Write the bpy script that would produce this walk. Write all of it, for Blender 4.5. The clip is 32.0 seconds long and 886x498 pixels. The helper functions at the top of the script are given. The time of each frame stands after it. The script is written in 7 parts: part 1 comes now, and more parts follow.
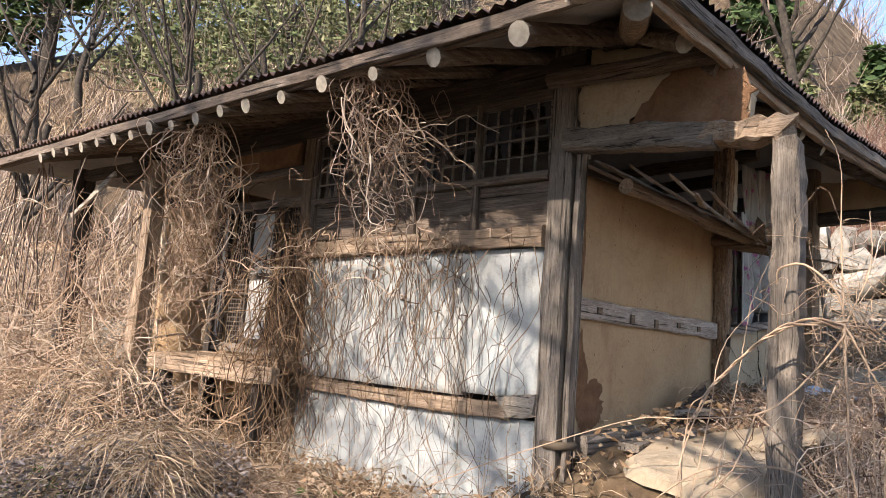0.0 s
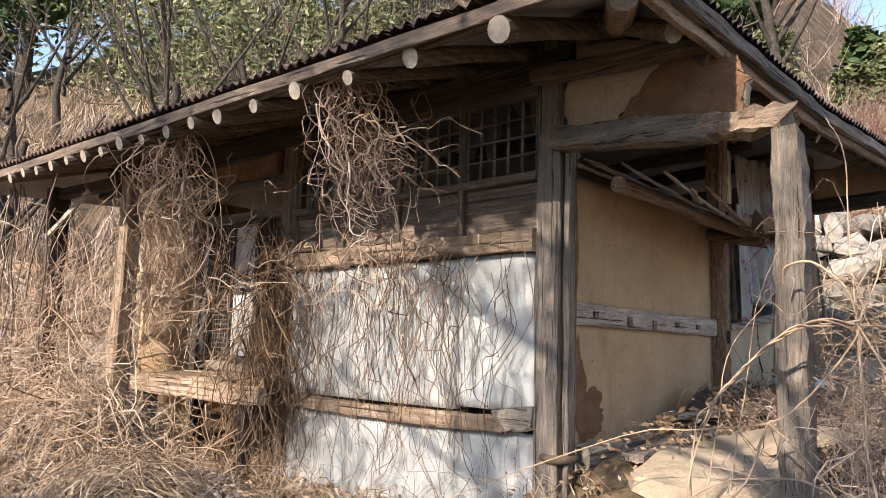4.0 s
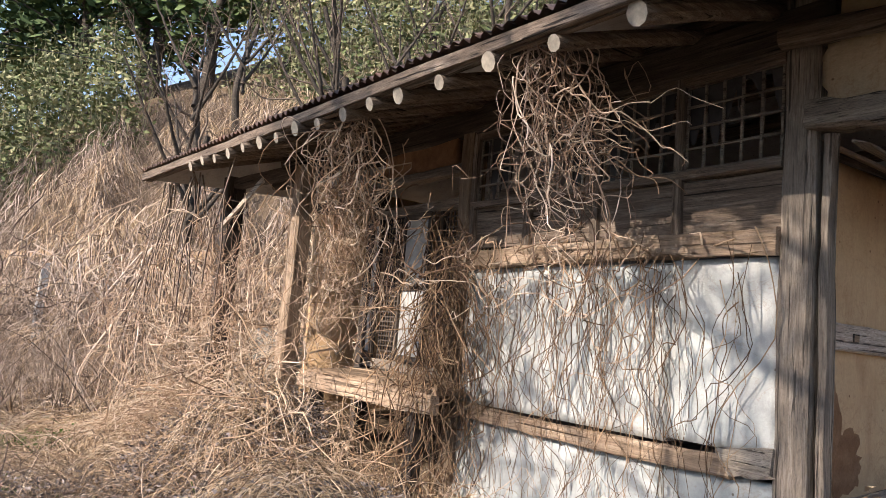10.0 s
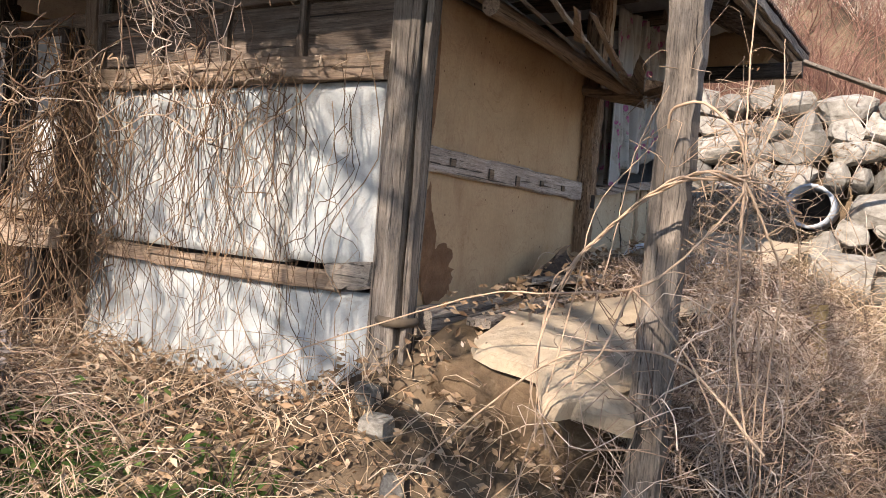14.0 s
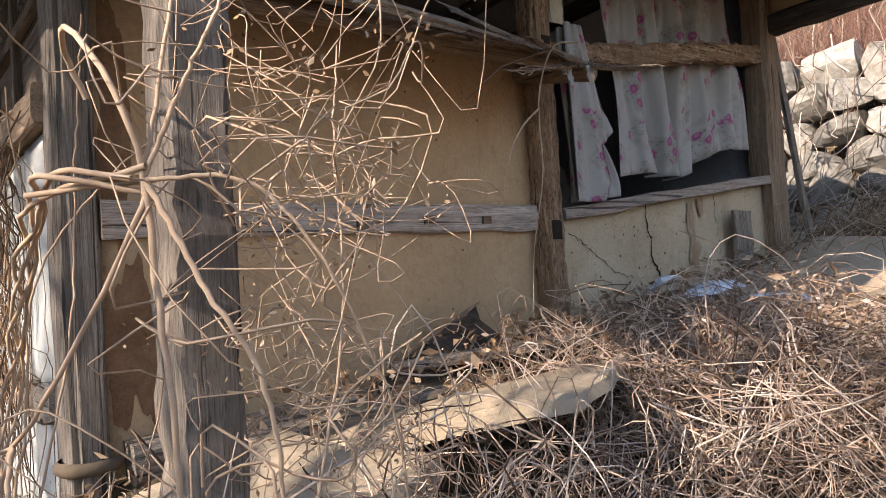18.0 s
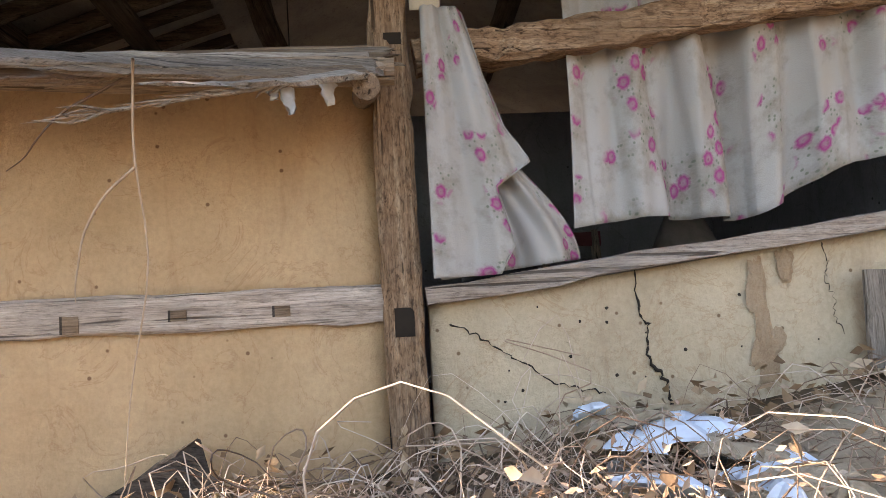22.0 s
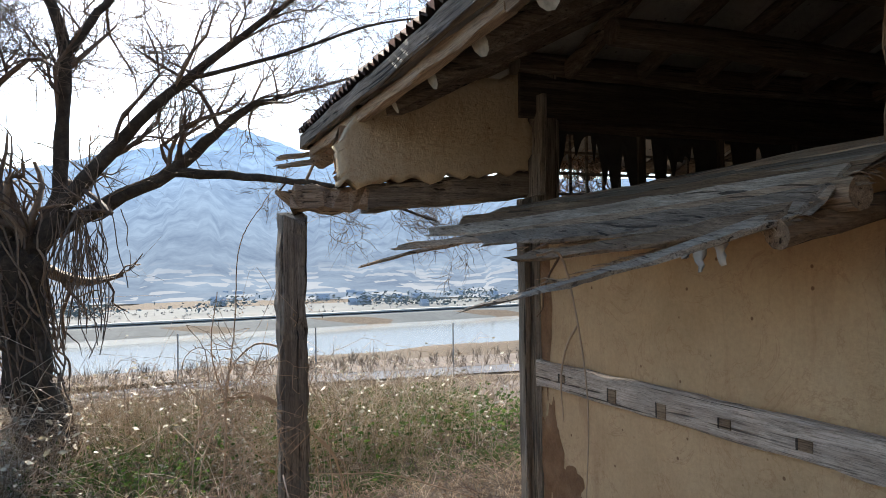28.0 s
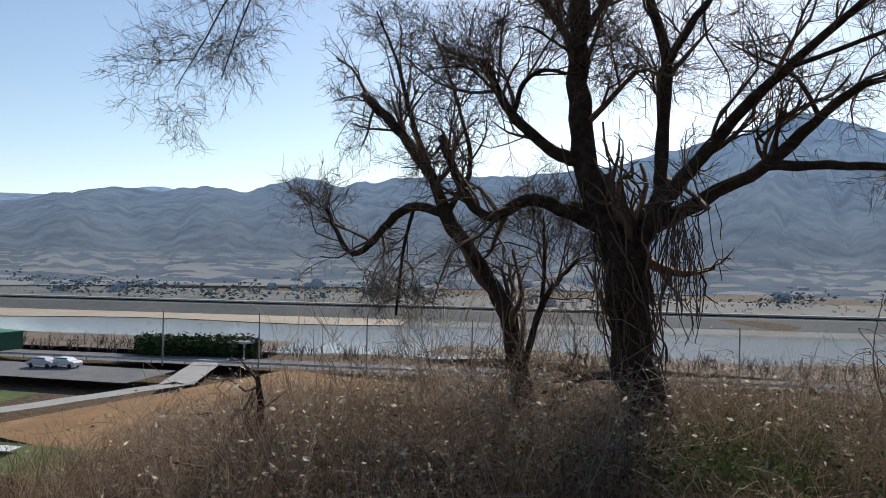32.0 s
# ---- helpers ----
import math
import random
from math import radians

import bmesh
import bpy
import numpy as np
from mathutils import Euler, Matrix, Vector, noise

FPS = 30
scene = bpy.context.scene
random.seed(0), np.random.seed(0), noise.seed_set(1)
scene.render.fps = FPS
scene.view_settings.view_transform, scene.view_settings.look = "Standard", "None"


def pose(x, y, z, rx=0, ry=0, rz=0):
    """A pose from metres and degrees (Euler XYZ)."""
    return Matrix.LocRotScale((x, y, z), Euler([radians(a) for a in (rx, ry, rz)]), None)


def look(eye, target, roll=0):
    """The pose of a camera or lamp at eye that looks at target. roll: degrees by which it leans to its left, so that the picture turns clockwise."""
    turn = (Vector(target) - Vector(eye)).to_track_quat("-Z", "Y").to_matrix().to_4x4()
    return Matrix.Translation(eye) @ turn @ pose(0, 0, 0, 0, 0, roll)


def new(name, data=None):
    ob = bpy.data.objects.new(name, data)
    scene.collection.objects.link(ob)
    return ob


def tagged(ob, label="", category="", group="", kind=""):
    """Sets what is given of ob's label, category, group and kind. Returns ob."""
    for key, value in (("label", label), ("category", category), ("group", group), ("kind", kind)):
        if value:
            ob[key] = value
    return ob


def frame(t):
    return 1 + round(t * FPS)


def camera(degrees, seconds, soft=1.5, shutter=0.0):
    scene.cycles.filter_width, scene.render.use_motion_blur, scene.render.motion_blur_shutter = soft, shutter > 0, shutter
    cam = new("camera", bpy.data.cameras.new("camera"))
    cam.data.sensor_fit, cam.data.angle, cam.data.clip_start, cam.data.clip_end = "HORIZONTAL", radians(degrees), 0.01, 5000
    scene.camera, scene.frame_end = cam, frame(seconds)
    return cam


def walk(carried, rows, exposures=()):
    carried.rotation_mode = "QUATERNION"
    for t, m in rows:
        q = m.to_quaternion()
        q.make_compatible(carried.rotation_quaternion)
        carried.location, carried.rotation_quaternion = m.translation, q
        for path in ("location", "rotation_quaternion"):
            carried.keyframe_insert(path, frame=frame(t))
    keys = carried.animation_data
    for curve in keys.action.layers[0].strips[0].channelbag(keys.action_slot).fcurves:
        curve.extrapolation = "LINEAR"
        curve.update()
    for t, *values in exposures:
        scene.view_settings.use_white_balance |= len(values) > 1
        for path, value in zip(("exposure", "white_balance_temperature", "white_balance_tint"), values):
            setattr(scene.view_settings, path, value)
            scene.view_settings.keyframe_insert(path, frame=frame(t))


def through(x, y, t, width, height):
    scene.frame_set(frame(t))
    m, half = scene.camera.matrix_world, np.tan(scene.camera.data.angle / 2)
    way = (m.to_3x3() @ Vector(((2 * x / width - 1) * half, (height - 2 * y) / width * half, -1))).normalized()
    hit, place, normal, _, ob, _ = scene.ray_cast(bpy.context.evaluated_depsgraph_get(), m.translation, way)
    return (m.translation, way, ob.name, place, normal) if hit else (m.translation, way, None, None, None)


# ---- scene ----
cam = camera(61.8, 32.0, soft=0.6)
PATH = [
    (0, (2.251, -3.381, 1.274), (0.89, -1.939, 1.535), 4.4),
    (0.5, (2.263, -3.393, 1.263), (0.923, -1.933, 1.526), 4.7),
    (1, (2.274, -3.403, 1.262), (0.989, -1.893, 1.52), 4.5),
    (1.5, (2.273, -3.39, 1.246), (1.06, -1.822, 1.511), 3.7),
    (2, (2.26, -3.355, 1.258), (1.073, -1.771, 1.547), 2.5),
    (2.5, (2.224, -3.308, 1.292), (1.021, -1.74, 1.604), 1.7),
    (4.5, (2.117, -3.235, 1.355), (0.678, -1.862, 1.562), 2.4),
    (5, (2.087, -3.23, 1.317), (0.528, -1.986, 1.462), 3.0),
    (5.5, (2.066, -3.202, 1.285), (0.391, -2.112, 1.355), 3.1),
    (6, (2.038, -3.194, 1.266), (0.265, -2.268, 1.276), 2.8),
    (6.5, (1.964, -3.204, 1.237), (0.124, -2.42, 1.215), 2.9),
    (7, (1.791, -3.208, 1.237), (-0.084, -2.513, 1.197), 3.6),
    (7.5, (1.628, -3.212, 1.259), (-0.255, -2.538, 1.221), 4.5),
    (8, (1.558, -3.195, 1.258), (-0.315, -2.493, 1.25), 5.1),
    (8.5, (1.542, -3.154, 1.304), (-0.302, -2.381, 1.35), 5.1),
    (9, (1.553, -3.121, 1.369), (-0.236, -2.234, 1.479), 5.1),
    (9.5, (1.556, -3.074, 1.393), (-0.157, -2.057, 1.575), 5.2),
    (10, (1.575, -3.026, 1.406), (-0.039, -1.868, 1.637), 4.9),
    (10.5, (1.595, -2.987, 1.405), (0.092, -1.691, 1.656), 4.6),
    (11, (1.608, -2.936, 1.398), (0.219, -1.518, 1.644), 4.4),
    (11.5, (1.614, -2.919, 1.384), (0.341, -1.393, 1.613), 4.1),
    (12, (1.621, -2.888, 1.375), (0.451, -1.279, 1.574), 3.9),
    (12.5, (1.638, -2.846, 1.348), (0.556, -1.17, 1.495), 4.1),
    (13, (1.708, -2.833, 1.309), (0.689, -1.113, 1.377), 4.7),
    (13.5, (1.784, -2.803, 1.261), (0.794, -1.065, 1.251), 5.5),
    (15.5, (2.096, -1.895, 1.339), (0.692, -0.481, 1.165), -1.1),
    (16, (2.055, -1.641, 1.344), (0.635, -0.235, 1.267), -1.8),
    (16.5, (2.137, -1.394, 1.323), (0.716, 0.013, 1.289), -1.6),
    (17, (2.317, -1.135, 1.338), (0.874, 0.249, 1.314), -1.7),
    (17.5, (2.375, -0.894, 1.325), (0.888, 0.444, 1.327), -2.3),
    (18, (2.437, -0.5, 1.333), (0.856, 0.724, 1.384), -3.5),
    (18.5, (2.546, -0.158, 1.355), (0.887, 0.958, 1.421), -4.2),
    (19, (2.662, 0.146, 1.36), (0.942, 1.165, 1.407), -4.5),
    (19.5, (2.666, 0.477, 1.323), (0.892, 1.396, 1.391), -5.0),
    (20, (2.617, 0.841, 1.32), (0.786, 1.64, 1.409), -5.6),
    (20.5, (2.553, 1.207, 1.344), (0.661, 1.84, 1.482), -5.4),
    (21, (2.492, 1.446, 1.4), (0.555, 1.922, 1.542), -4.7),
    (21.5, (2.397, 1.711, 1.445), (0.427, 2.013, 1.603), -3.8),
    (22, (2.334, 1.924, 1.526), (0.346, 2.086, 1.672), -3.0),
    (22.5, (2.319, 2.123, 1.638), (0.324, 2.159, 1.763), -2.2),
    (23, (2.259, 2.254, 1.689), (0.266, 2.157, 1.825), -1.8),
    (23.5, (2.09, 2.433, 1.712), (0.104, 2.241, 1.857), -1.6),
    (24, (1.994, 2.575, 1.781), (0.022, 2.275, 1.926), -1.8),
    (24.5, (1.956, 2.793, 1.81), (0.008, 2.371, 1.971), -2.1),
    (26.5, (1.647, 3.221, 2.014), (0.021, 2.072, 2.205), -0.8),
    (27, (1.647, 3.252, 2.032), (0.276, 1.803, 2.174), -0.1),
    (27.5, (1.682, 3.221, 2.033), (0.617, 1.532, 2.13), -0.1),
    (28, (1.741, 3.175, 2.035), (1.001, 1.318, 2.091), -0.8),
    (28.5, (1.803, 3.153, 2.041), (1.391, 1.196, 2.08), -1.4),
    (29, (1.885, 3.148, 2.047), (1.753, 1.153, 2.093), -1.4),
    (29.5, (1.917, 3.098, 2.083), (1.997, 1.101, 2.159), -1.1),
    (30, (1.956, 3.125, 2.119), (2.189, 1.142, 2.218), -0.4),
    (30.5, (2.005, 3.161, 2.128), (2.361, 1.196, 2.235), 0.3),
    (31, (2.047, 3.176, 2.12), (2.507, 1.232, 2.212), 0.9),
    (31.5, (2.071, 3.229, 2.083), (2.632, 1.311, 2.143), 1.3),
    (32, (2.116, 3.242, 2.052), (2.791, 1.36, 2.084), 1.1),
]
EXPOSURES = [(0, 1.72, 6700, 17), (5, 1.75, 6700, 17), (7, 1.62, 6750, 17), (9, 1.62, 6700, 17), (11, 1.75, 6650, 18), (13, 1.72, 6800, 18), (16, 1.75, 6750, 18), (17, 1.68, 6800, 19), (18, 1.9, 6900, 19), (19, 2.35, 7200, 21), (20, 2.3, 7300, 20), (21, 2.7, 7500, 19), (22, 3.15, 7700, 19), (23, 3.32, 7900, 20), (24, 3.2, 8400, 21), (26.5, 3.2, 7200, 13), (27, 2.8, 6800, 12), (28, 1.75, 6600, 10), (29, 1.0, 6450, 11), (30, 0.32, 6550, 11), (32, 0.3, 6550, 11)]
walk(cam, [(t, look(eye, target, roll)) for t, eye, target, roll in PATH], EXPOSURES)

# ---------------- world, sun ----------------
SUN_FROM = Vector((0.02, -0.86, 0.52)).normalized()
world = bpy.data.worlds.new("sky")
scene.world = world
world.use_nodes = True
wn = world.node_tree
sky = wn.nodes.new("ShaderNodeTexSky")
sky.sky_type = "NISHITA"
sky.sun_disc = False
sky.sun_elevation = math.asin(SUN_FROM.z)
sky.sun_rotation = math.atan2(SUN_FROM.x, SUN_FROM.y)
sky.air_density, sky.dust_density, sky.ozone_density = 1.0, 0.3, 1.2
wn.links.new(sky.outputs[0], wn.nodes["Background"].inputs[0])
wn.nodes["Background"].inputs[1].default_value = 0.105
sun = new("sun", bpy.data.lights.new("sun", "SUN"))
sun.data.energy = 3.5
sun.data.angle = radians(0.55)
sun.data.color = (1.0, 0.93, 0.82)
sun.matrix_world = look(SUN_FROM * 50, (0, 0, 0))
scene.view_settings.exposure = 0.0


# ---------------- materials ----------------
def material(name, rough=0.85, metal=0.0, spec=0.3):
    m = bpy.data.materials.new(name)
    m.use_nodes = True
    n = m.node_tree
    b = n.nodes["Principled BSDF"]
    b.inputs["Roughness"].default_value = rough
    b.inputs["Metallic"].default_value = metal
    b.inputs["Specular IOR Level"].default_value = spec
    return m, n, b


def node(n, kind, **kw):
    d = n.nodes.new("ShaderNode" + kind)
    for k, v in kw.items():
        if k in d.inputs:
            d.inputs[k].default_value = v
    return d


def coords(n, scale=(1, 1, 1), source="Object"):
    t = n.nodes.new("ShaderNodeTexCoord")
    m = n.nodes.new("ShaderNodeMapping")
    m.inputs["Scale"].default_value = scale
    n.links.new(t.outputs[source], m.inputs[0])
    return m.outputs[0]


def ramp(n, fac, stops):
    r = n.nodes.new("ShaderNodeValToRGB")
    e = r.color_ramp.elements
    while len(e) < len(stops):
        e.new(0.5)
    for k, (p, c) in enumerate(stops):
        e[k].position, e[k].color = p, (*c, 1)
    n.links.new(fac, r.inputs[0])
    return r.outputs[0]


def noise_fac(n, vec, scale, detail=6, rough=0.6, distort=0.0):
    t = node(n, "TexNoise", Scale=scale, Detail=detail, Roughness=rough, Distortion=distort)
    n.links.new(vec, t.inputs["Vector"])
    return t.outputs[0]


def mix(n, fac, a, b, mode="MIX"):
    m = n.nodes.new("ShaderNodeMix")
    m.data_type, m.blend_type = "RGBA", mode
    for sock, v in ((m.inputs[0], fac), (m.inputs[6], a), (m.inputs[7], b)):
        if isinstance(v, (int, float)):
            sock.default_value = v
        elif isinstance(v, tuple):
            sock.default_value = (*v, 1)
        else:
            n.links.new(v, sock)
    return m.outputs[2]


def bump(n, b, height, strength=0.4, dist=0.01):
    d = n.nodes.new("ShaderNodeBump")
    d.inputs["Strength"].default_value, d.inputs["Distance"].default_value = strength, dist
    n.links.new(height, d.inputs["Height"])
    n.links.new(d.outputs[0], b.inputs["Normal"])


def vary(n, col, amount=0.25):
    """Brightness differs from object to object."""
    o = n.nodes.new("ShaderNodeObjectInfo")
    r = ramp(n, o.outputs["Random"], [(0, (1 - amount,) * 3), (1, (1 + amount * 0.6,) * 3)])
    return mix(n, 1.0, col, r, "MULTIPLY")


def island(n, col, amount=0.3):
    g = n.nodes.new("ShaderNodeNewGeometry")
    r = ramp(n, g.outputs["Random Per Island"], [(0, (1 - amount,) * 3), (1, (1 + amount * 0.5,) * 3)])
    return mix(n, 1.0, col, r, "MULTIPLY")


def wood(name, dark, mid, light, axis=0, rough=0.85, grain=1.0, stain=None, worm=0.0):
    """Weathered wood with the grain along one axis (0 x, 1 y, 2 z)."""
    m, n, b = material(name, rough, spec=0.2)
    s = [14 * grain] * 3
    s[axis] = 0.9
    v = coords(n, tuple(s))
    g = noise_fac(n, v, 2.2, 8, 0.7, 0.6)
    c = ramp(n, g, [(0.25, dark), (0.5, mid), (0.72, light)])
    s2 = [130] * 3
    s2[axis] = 2.4
    fine = noise_fac(n, coords(n, tuple(s2)), 2.0, 5, 0.75, 0.4)
    c = mix(n, 0.9, c, ramp(n, fine, [(0.34, (0.22, 0.20, 0.18)), (0.48, (0.86, 0.85, 0.84)), (0.66, (1.2, 1.18, 1.15))]), "MULTIPLY")
    s4 = [46] * 3
    s4[axis] = 17
    chips = noise_fac(n, coords(n, tuple(s4)), 1.6, 6, 0.72, 0.9)
    c = mix(n, 0.35 + 0.6 * worm, c, ramp(n, chips, [(0.36, (0.20, 0.17, 0.15)), (0.44, (0.75, 0.72, 0.70)), (0.55, (1, 1, 1)), (0.68, (1.25, 1.2, 1.12))]), "MULTIPLY")
    s3 = [30 * grain] * 3
    s3[axis] = 0.55
    split = noise_fac(n, coords(n, tuple(s3)), 2.0, 3, 0.5, 0.3)
    c = mix(n, ramp(n, split, [(0.335, (0.9, 0.9, 0.9)), (0.375, (0, 0, 0))]), c, tuple(x * 0.25 for x in dark))
    big = noise_fac(n, coords(n), 1.7, 4)
    c = mix(n, ramp(n, big, [(0.45, (0, 0, 0)), (0.7, (0.7, 0.7, 0.7))]), c, stain or tuple(x * 0.55 for x in mid))
    c = vary(n, c, 0.2)
    n.links.new(c, b.inputs[0])
    bump(n, b, mix(n, 0.4, mix(n, 0.25 + 0.5 * worm, mix(n, 0.6, g, fine), chips), ramp(n, split, [(0.33, (0, 0, 0)), (0.4, (1, 1, 1))])), 1.0, 0.014)
    return m


def plaster(name, base, second, dirt, bump_amount=0.5, crack=True):
    m, n, b = material(name, 0.92, spec=0.15)
    v = coords(n)
    c = mix(n, ramp(n, noise_fac(n, v, 1.6, 6, 0.65, 0.4), [(0.38, (0, 0, 0)), (0.66, (1, 1, 1))]), base, second)
    streak = noise_fac(n, coords(n, (5, 5, 0.7)), 1.5, 6, 0.7, 0.5)
    c = mix(n, ramp(n, streak, [(0.55, (0, 0, 0)), (0.8, (0.55, 0.55, 0.55))]), c, dirt)
    fine = noise_fac(n, v, 55, 6, 0.75)
    c = mix(n, 0.35, c, ramp(n, fine, [(0.3, (0.55, 0.52, 0.5)), (0.62, (1, 1, 1))]), "MULTIPLY")
    pits = node(n, "TexVoronoi", Scale=11)
    n.links.new(v, pits.inputs["Vector"])
    c = mix(n, ramp(n, pits.outputs["Distance"], [(0.05, (0.85, 0.85, 0.85)), (0.085, (0, 0, 0))]), c, tuple(x * 0.5 for x in dirt))
    web = noise_fac(n, v, 3.2, 8, 0.62, 1.2)
    c = mix(n, ramp(n, web, [(0.488, (0, 0, 0)), (0.5, (0.4, 0.4, 0.4)), (0.512, (0, 0, 0))]), c, dirt)
    n.links.new(c, b.inputs[0])
    bump(n, b, mix(n, 0.65, fine, noise_fac(n, v, 9, 6, 0.7)), bump_amount, 0.02)
    return m


def earth(name, stops, scale=3.0, rough=0.95, bumpy=0.8, dist=0.03, per_island=0.0, obj=0.0):
    m, n, b = material(name, rough, spec=0.15)
    v = coords(n)
    f = noise_fac(n, v, scale, 8, 0.68, 0.3)
    c = ramp(n, f, stops)
    fine = noise_fac(n, v, scale * 14, 5, 0.7)
    c = mix(n, 0.5, c, ramp(n, fine, [(0.3, (0.5, 0.5, 0.5)), (0.65, (1, 1, 1))]), "MULTIPLY")
    if per_island:
        c = island(n, c, per_island)
    if obj:
        c = vary(n, c, obj)
    n.links.new(c, b.inputs[0])
    bump(n, b, mix(n, 0.5, f, fine), bumpy, dist)
    return m


def stalk(name, a, b_, c_, rough=0.8, through=0.0):
    m, n, b = material(name, rough, spec=0.2)
    g = n.nodes.new("ShaderNodeNewGeometry")
    c = ramp(n, g.outputs["Random Per Island"], [(0, a), (0.5, b_), (1, c_)])
    f = noise_fac(n, coords(n), 22, 4)
    c = mix(n, 0.6, c, ramp(n, f, [(0.3, (0.55, 0.5, 0.46)), (0.65, (1, 1, 1))]), "MULTIPLY")
    n.links.new(c, b.inputs[0])
    if through:
        tr = n.nodes.new("ShaderNodeBsdfTranslucent")
        ms = n.nodes.new("ShaderNodeMixShader")
        ms.inputs[0].default_value = through
        n.links.new(c, tr.inputs[0])
        n.links.new(b.outputs[0], ms.inputs[1])
        n.links.new(tr.outputs[0], ms.inputs[2])
        n.links.new(ms.outputs[0], n.nodes["Material Output"].inputs[0])
    return m


def plain(name, col, rough=0.6, metal=0.0, var=0.25, scale=12):
    m, n, b = material(name, rough, metal)
    f = noise_fac(n, coords(n), scale, 5)
    c = ramp(n, f, [(0.3, tuple(x * (1 - var) for x in col)), (0.7, tuple(min(1, x * (1 + var)) for x in col))])
    n.links.new(c, b.inputs[0])
    bump(n, b, f, 0.15, 0.004)
    return m


WOODS = {}
for axis_name, k in (("x", 0), ("y", 1), ("z", 2)):
    WOODS["grey" + axis_name] = wood("weathered_wood_" + axis_name, (0.10, 0.085, 0.07), (0.27, 0.225, 0.18), (0.44, 0.385, 0.32), k)
    WOODS["dark" + axis_name] = wood("dark_old_wood_" + axis_name, (0.035, 0.028, 0.022), (0.085, 0.068, 0.055), (0.17, 0.14, 0.115), k)
    WOODS["brown" + axis_name] = wood("old_brown_wood_" + axis_name, (0.12, 0.075, 0.05), (0.29, 0.205, 0.135), (0.46, 0.35, 0.245), k)
    WOODS["umber" + axis_name] = wood("umber_old_wood_" + axis_name, (0.05, 0.038, 0.03), (0.17, 0.13, 0.098), (0.34, 0.28, 0.225), k)
    WOODS["rot" + axis_name] = wood("worm_eaten_brown_wood_" + axis_name, (0.11, 0.06, 0.034), (0.35, 0.225, 0.135), (0.56, 0.425, 0.29), k, grain=1.4, worm=0.9)
    WOODS["pale" + axis_name] = wood("bleached_pale_wood_" + axis_name, (0.26, 0.19, 0.145), (0.52, 0.43, 0.355), (0.70, 0.61, 0.52), k)
    WOODS["tan" + axis_name] = wood("sunbleached_wood_" + axis_name, (0.19, 0.13, 0.085), (0.40, 0.29, 0.20), (0.56, 0.45, 0.34), k)
for axis_name, k in (("x", 0), ("y", 1), ("z", 2)):
    WOODS["palegrey" + axis_name] = wood("bleached_grey_wood_" + axis_name, (0.17, 0.135, 0.10), (0.42, 0.36, 0.29), (0.62, 0.555, 0.47), k)
M_WHITE = plaster("white_limewash", (0.48, 0.485, 0.455), (0.37, 0.39, 0.375), (0.28, 0.22, 0.155), 0.5)
M_TAN = plaster("earthen_plaster", (0.56, 0.385, 0.22), (0.45, 0.30, 0.165), (0.31, 0.16, 0.085), 0.8)
M_PALE = plaster("pale_earthen_plaster", (0.58, 0.47, 0.32), (0.47, 0.37, 0.245), (0.33, 0.19, 0.10), 1.0)
M_MUD = earth("bare_red_mud", [(0.3, (0.20, 0.105, 0.055)), (0.6, (0.33, 0.185, 0.10)), (0.8, (0.40, 0.25, 0.15))], 7, dist=0.03)
M_SOIL = earth("dry_litter_soil", [(0.25, (0.045, 0.032, 0.021)), (0.45, (0.10, 0.07, 0.044)), (0.62, (0.18, 0.13, 0.08)), (0.8, (0.085, 0.08, 0.035))], 1.3, dist=0.05)
M_STONE = earth("grey_field_stone", [(0.25, (0.10, 0.085, 0.065)), (0.45, (0.27, 0.245, 0.205)), (0.75, (0.47, 0.44, 0.38))], 5.5, dist=0.025, obj=0.4)
M_ROOF = earth("rusty_roofing_sheet", [(0.3, (0.06, 0.045, 0.04)), (0.55, (0.14, 0.09, 0.07)), (0.8, (0.26, 0.11, 0.08))], 4, rough=0.7, dist=0.01)
M_CONC = earth("weathered_concrete", [(0.3, (0.22, 0.215, 0.20)), (0.55, (0.36, 0.35, 0.33)), (0.8, (0.5, 0.49, 0.46))], 5, dist=0.01, obj=0.2)
M_BARK = earth("rough_bark", [(0.3, (0.035, 0.03, 0.025)), (0.55, (0.085, 0.07, 0.055)), (0.8, (0.16, 0.135, 0.105))], 9, dist=0.06)
M_VINE = stalk("dry_vine", (0.12, 0.072, 0.046), (0.43, 0.295, 0.19), (0.68, 0.55, 0.42))
M_DVINE = stalk("dark_brown_vine", (0.07, 0.042, 0.026), (0.17, 0.105, 0.06), (0.38, 0.26, 0.16))
M_STRAW = stalk("dry_grass", (0.11, 0.068, 0.04), (0.44, 0.315, 0.195), (0.70, 0.57, 0.42))
M_TWIG = stalk("dark_twig", (0.10, 0.075, 0.06), (0.17, 0.13, 0.10), (0.26, 0.20, 0.15))
M_GREEN = stalk("green_leaf", (0.045, 0.085, 0.02), (0.075, 0.14, 0.03), (0.14, 0.20, 0.055), through=0.4)
M_YGREEN = stalk("yellow_green_grass", (0.13, 0.14, 0.05), (0.27, 0.275, 0.12), (0.46, 0.43, 0.24), through=0.4)
M_DRYLEAF = stalk("dead_leaf", (0.20, 0.12, 0.065), (0.36, 0.24, 0.14), (0.50, 0.38, 0.26))
M_GREYLEAF = stalk("withered_grey_leaf", (0.06, 0.05, 0.046), (0.19, 0.16, 0.148), (0.36, 0.31, 0.285))
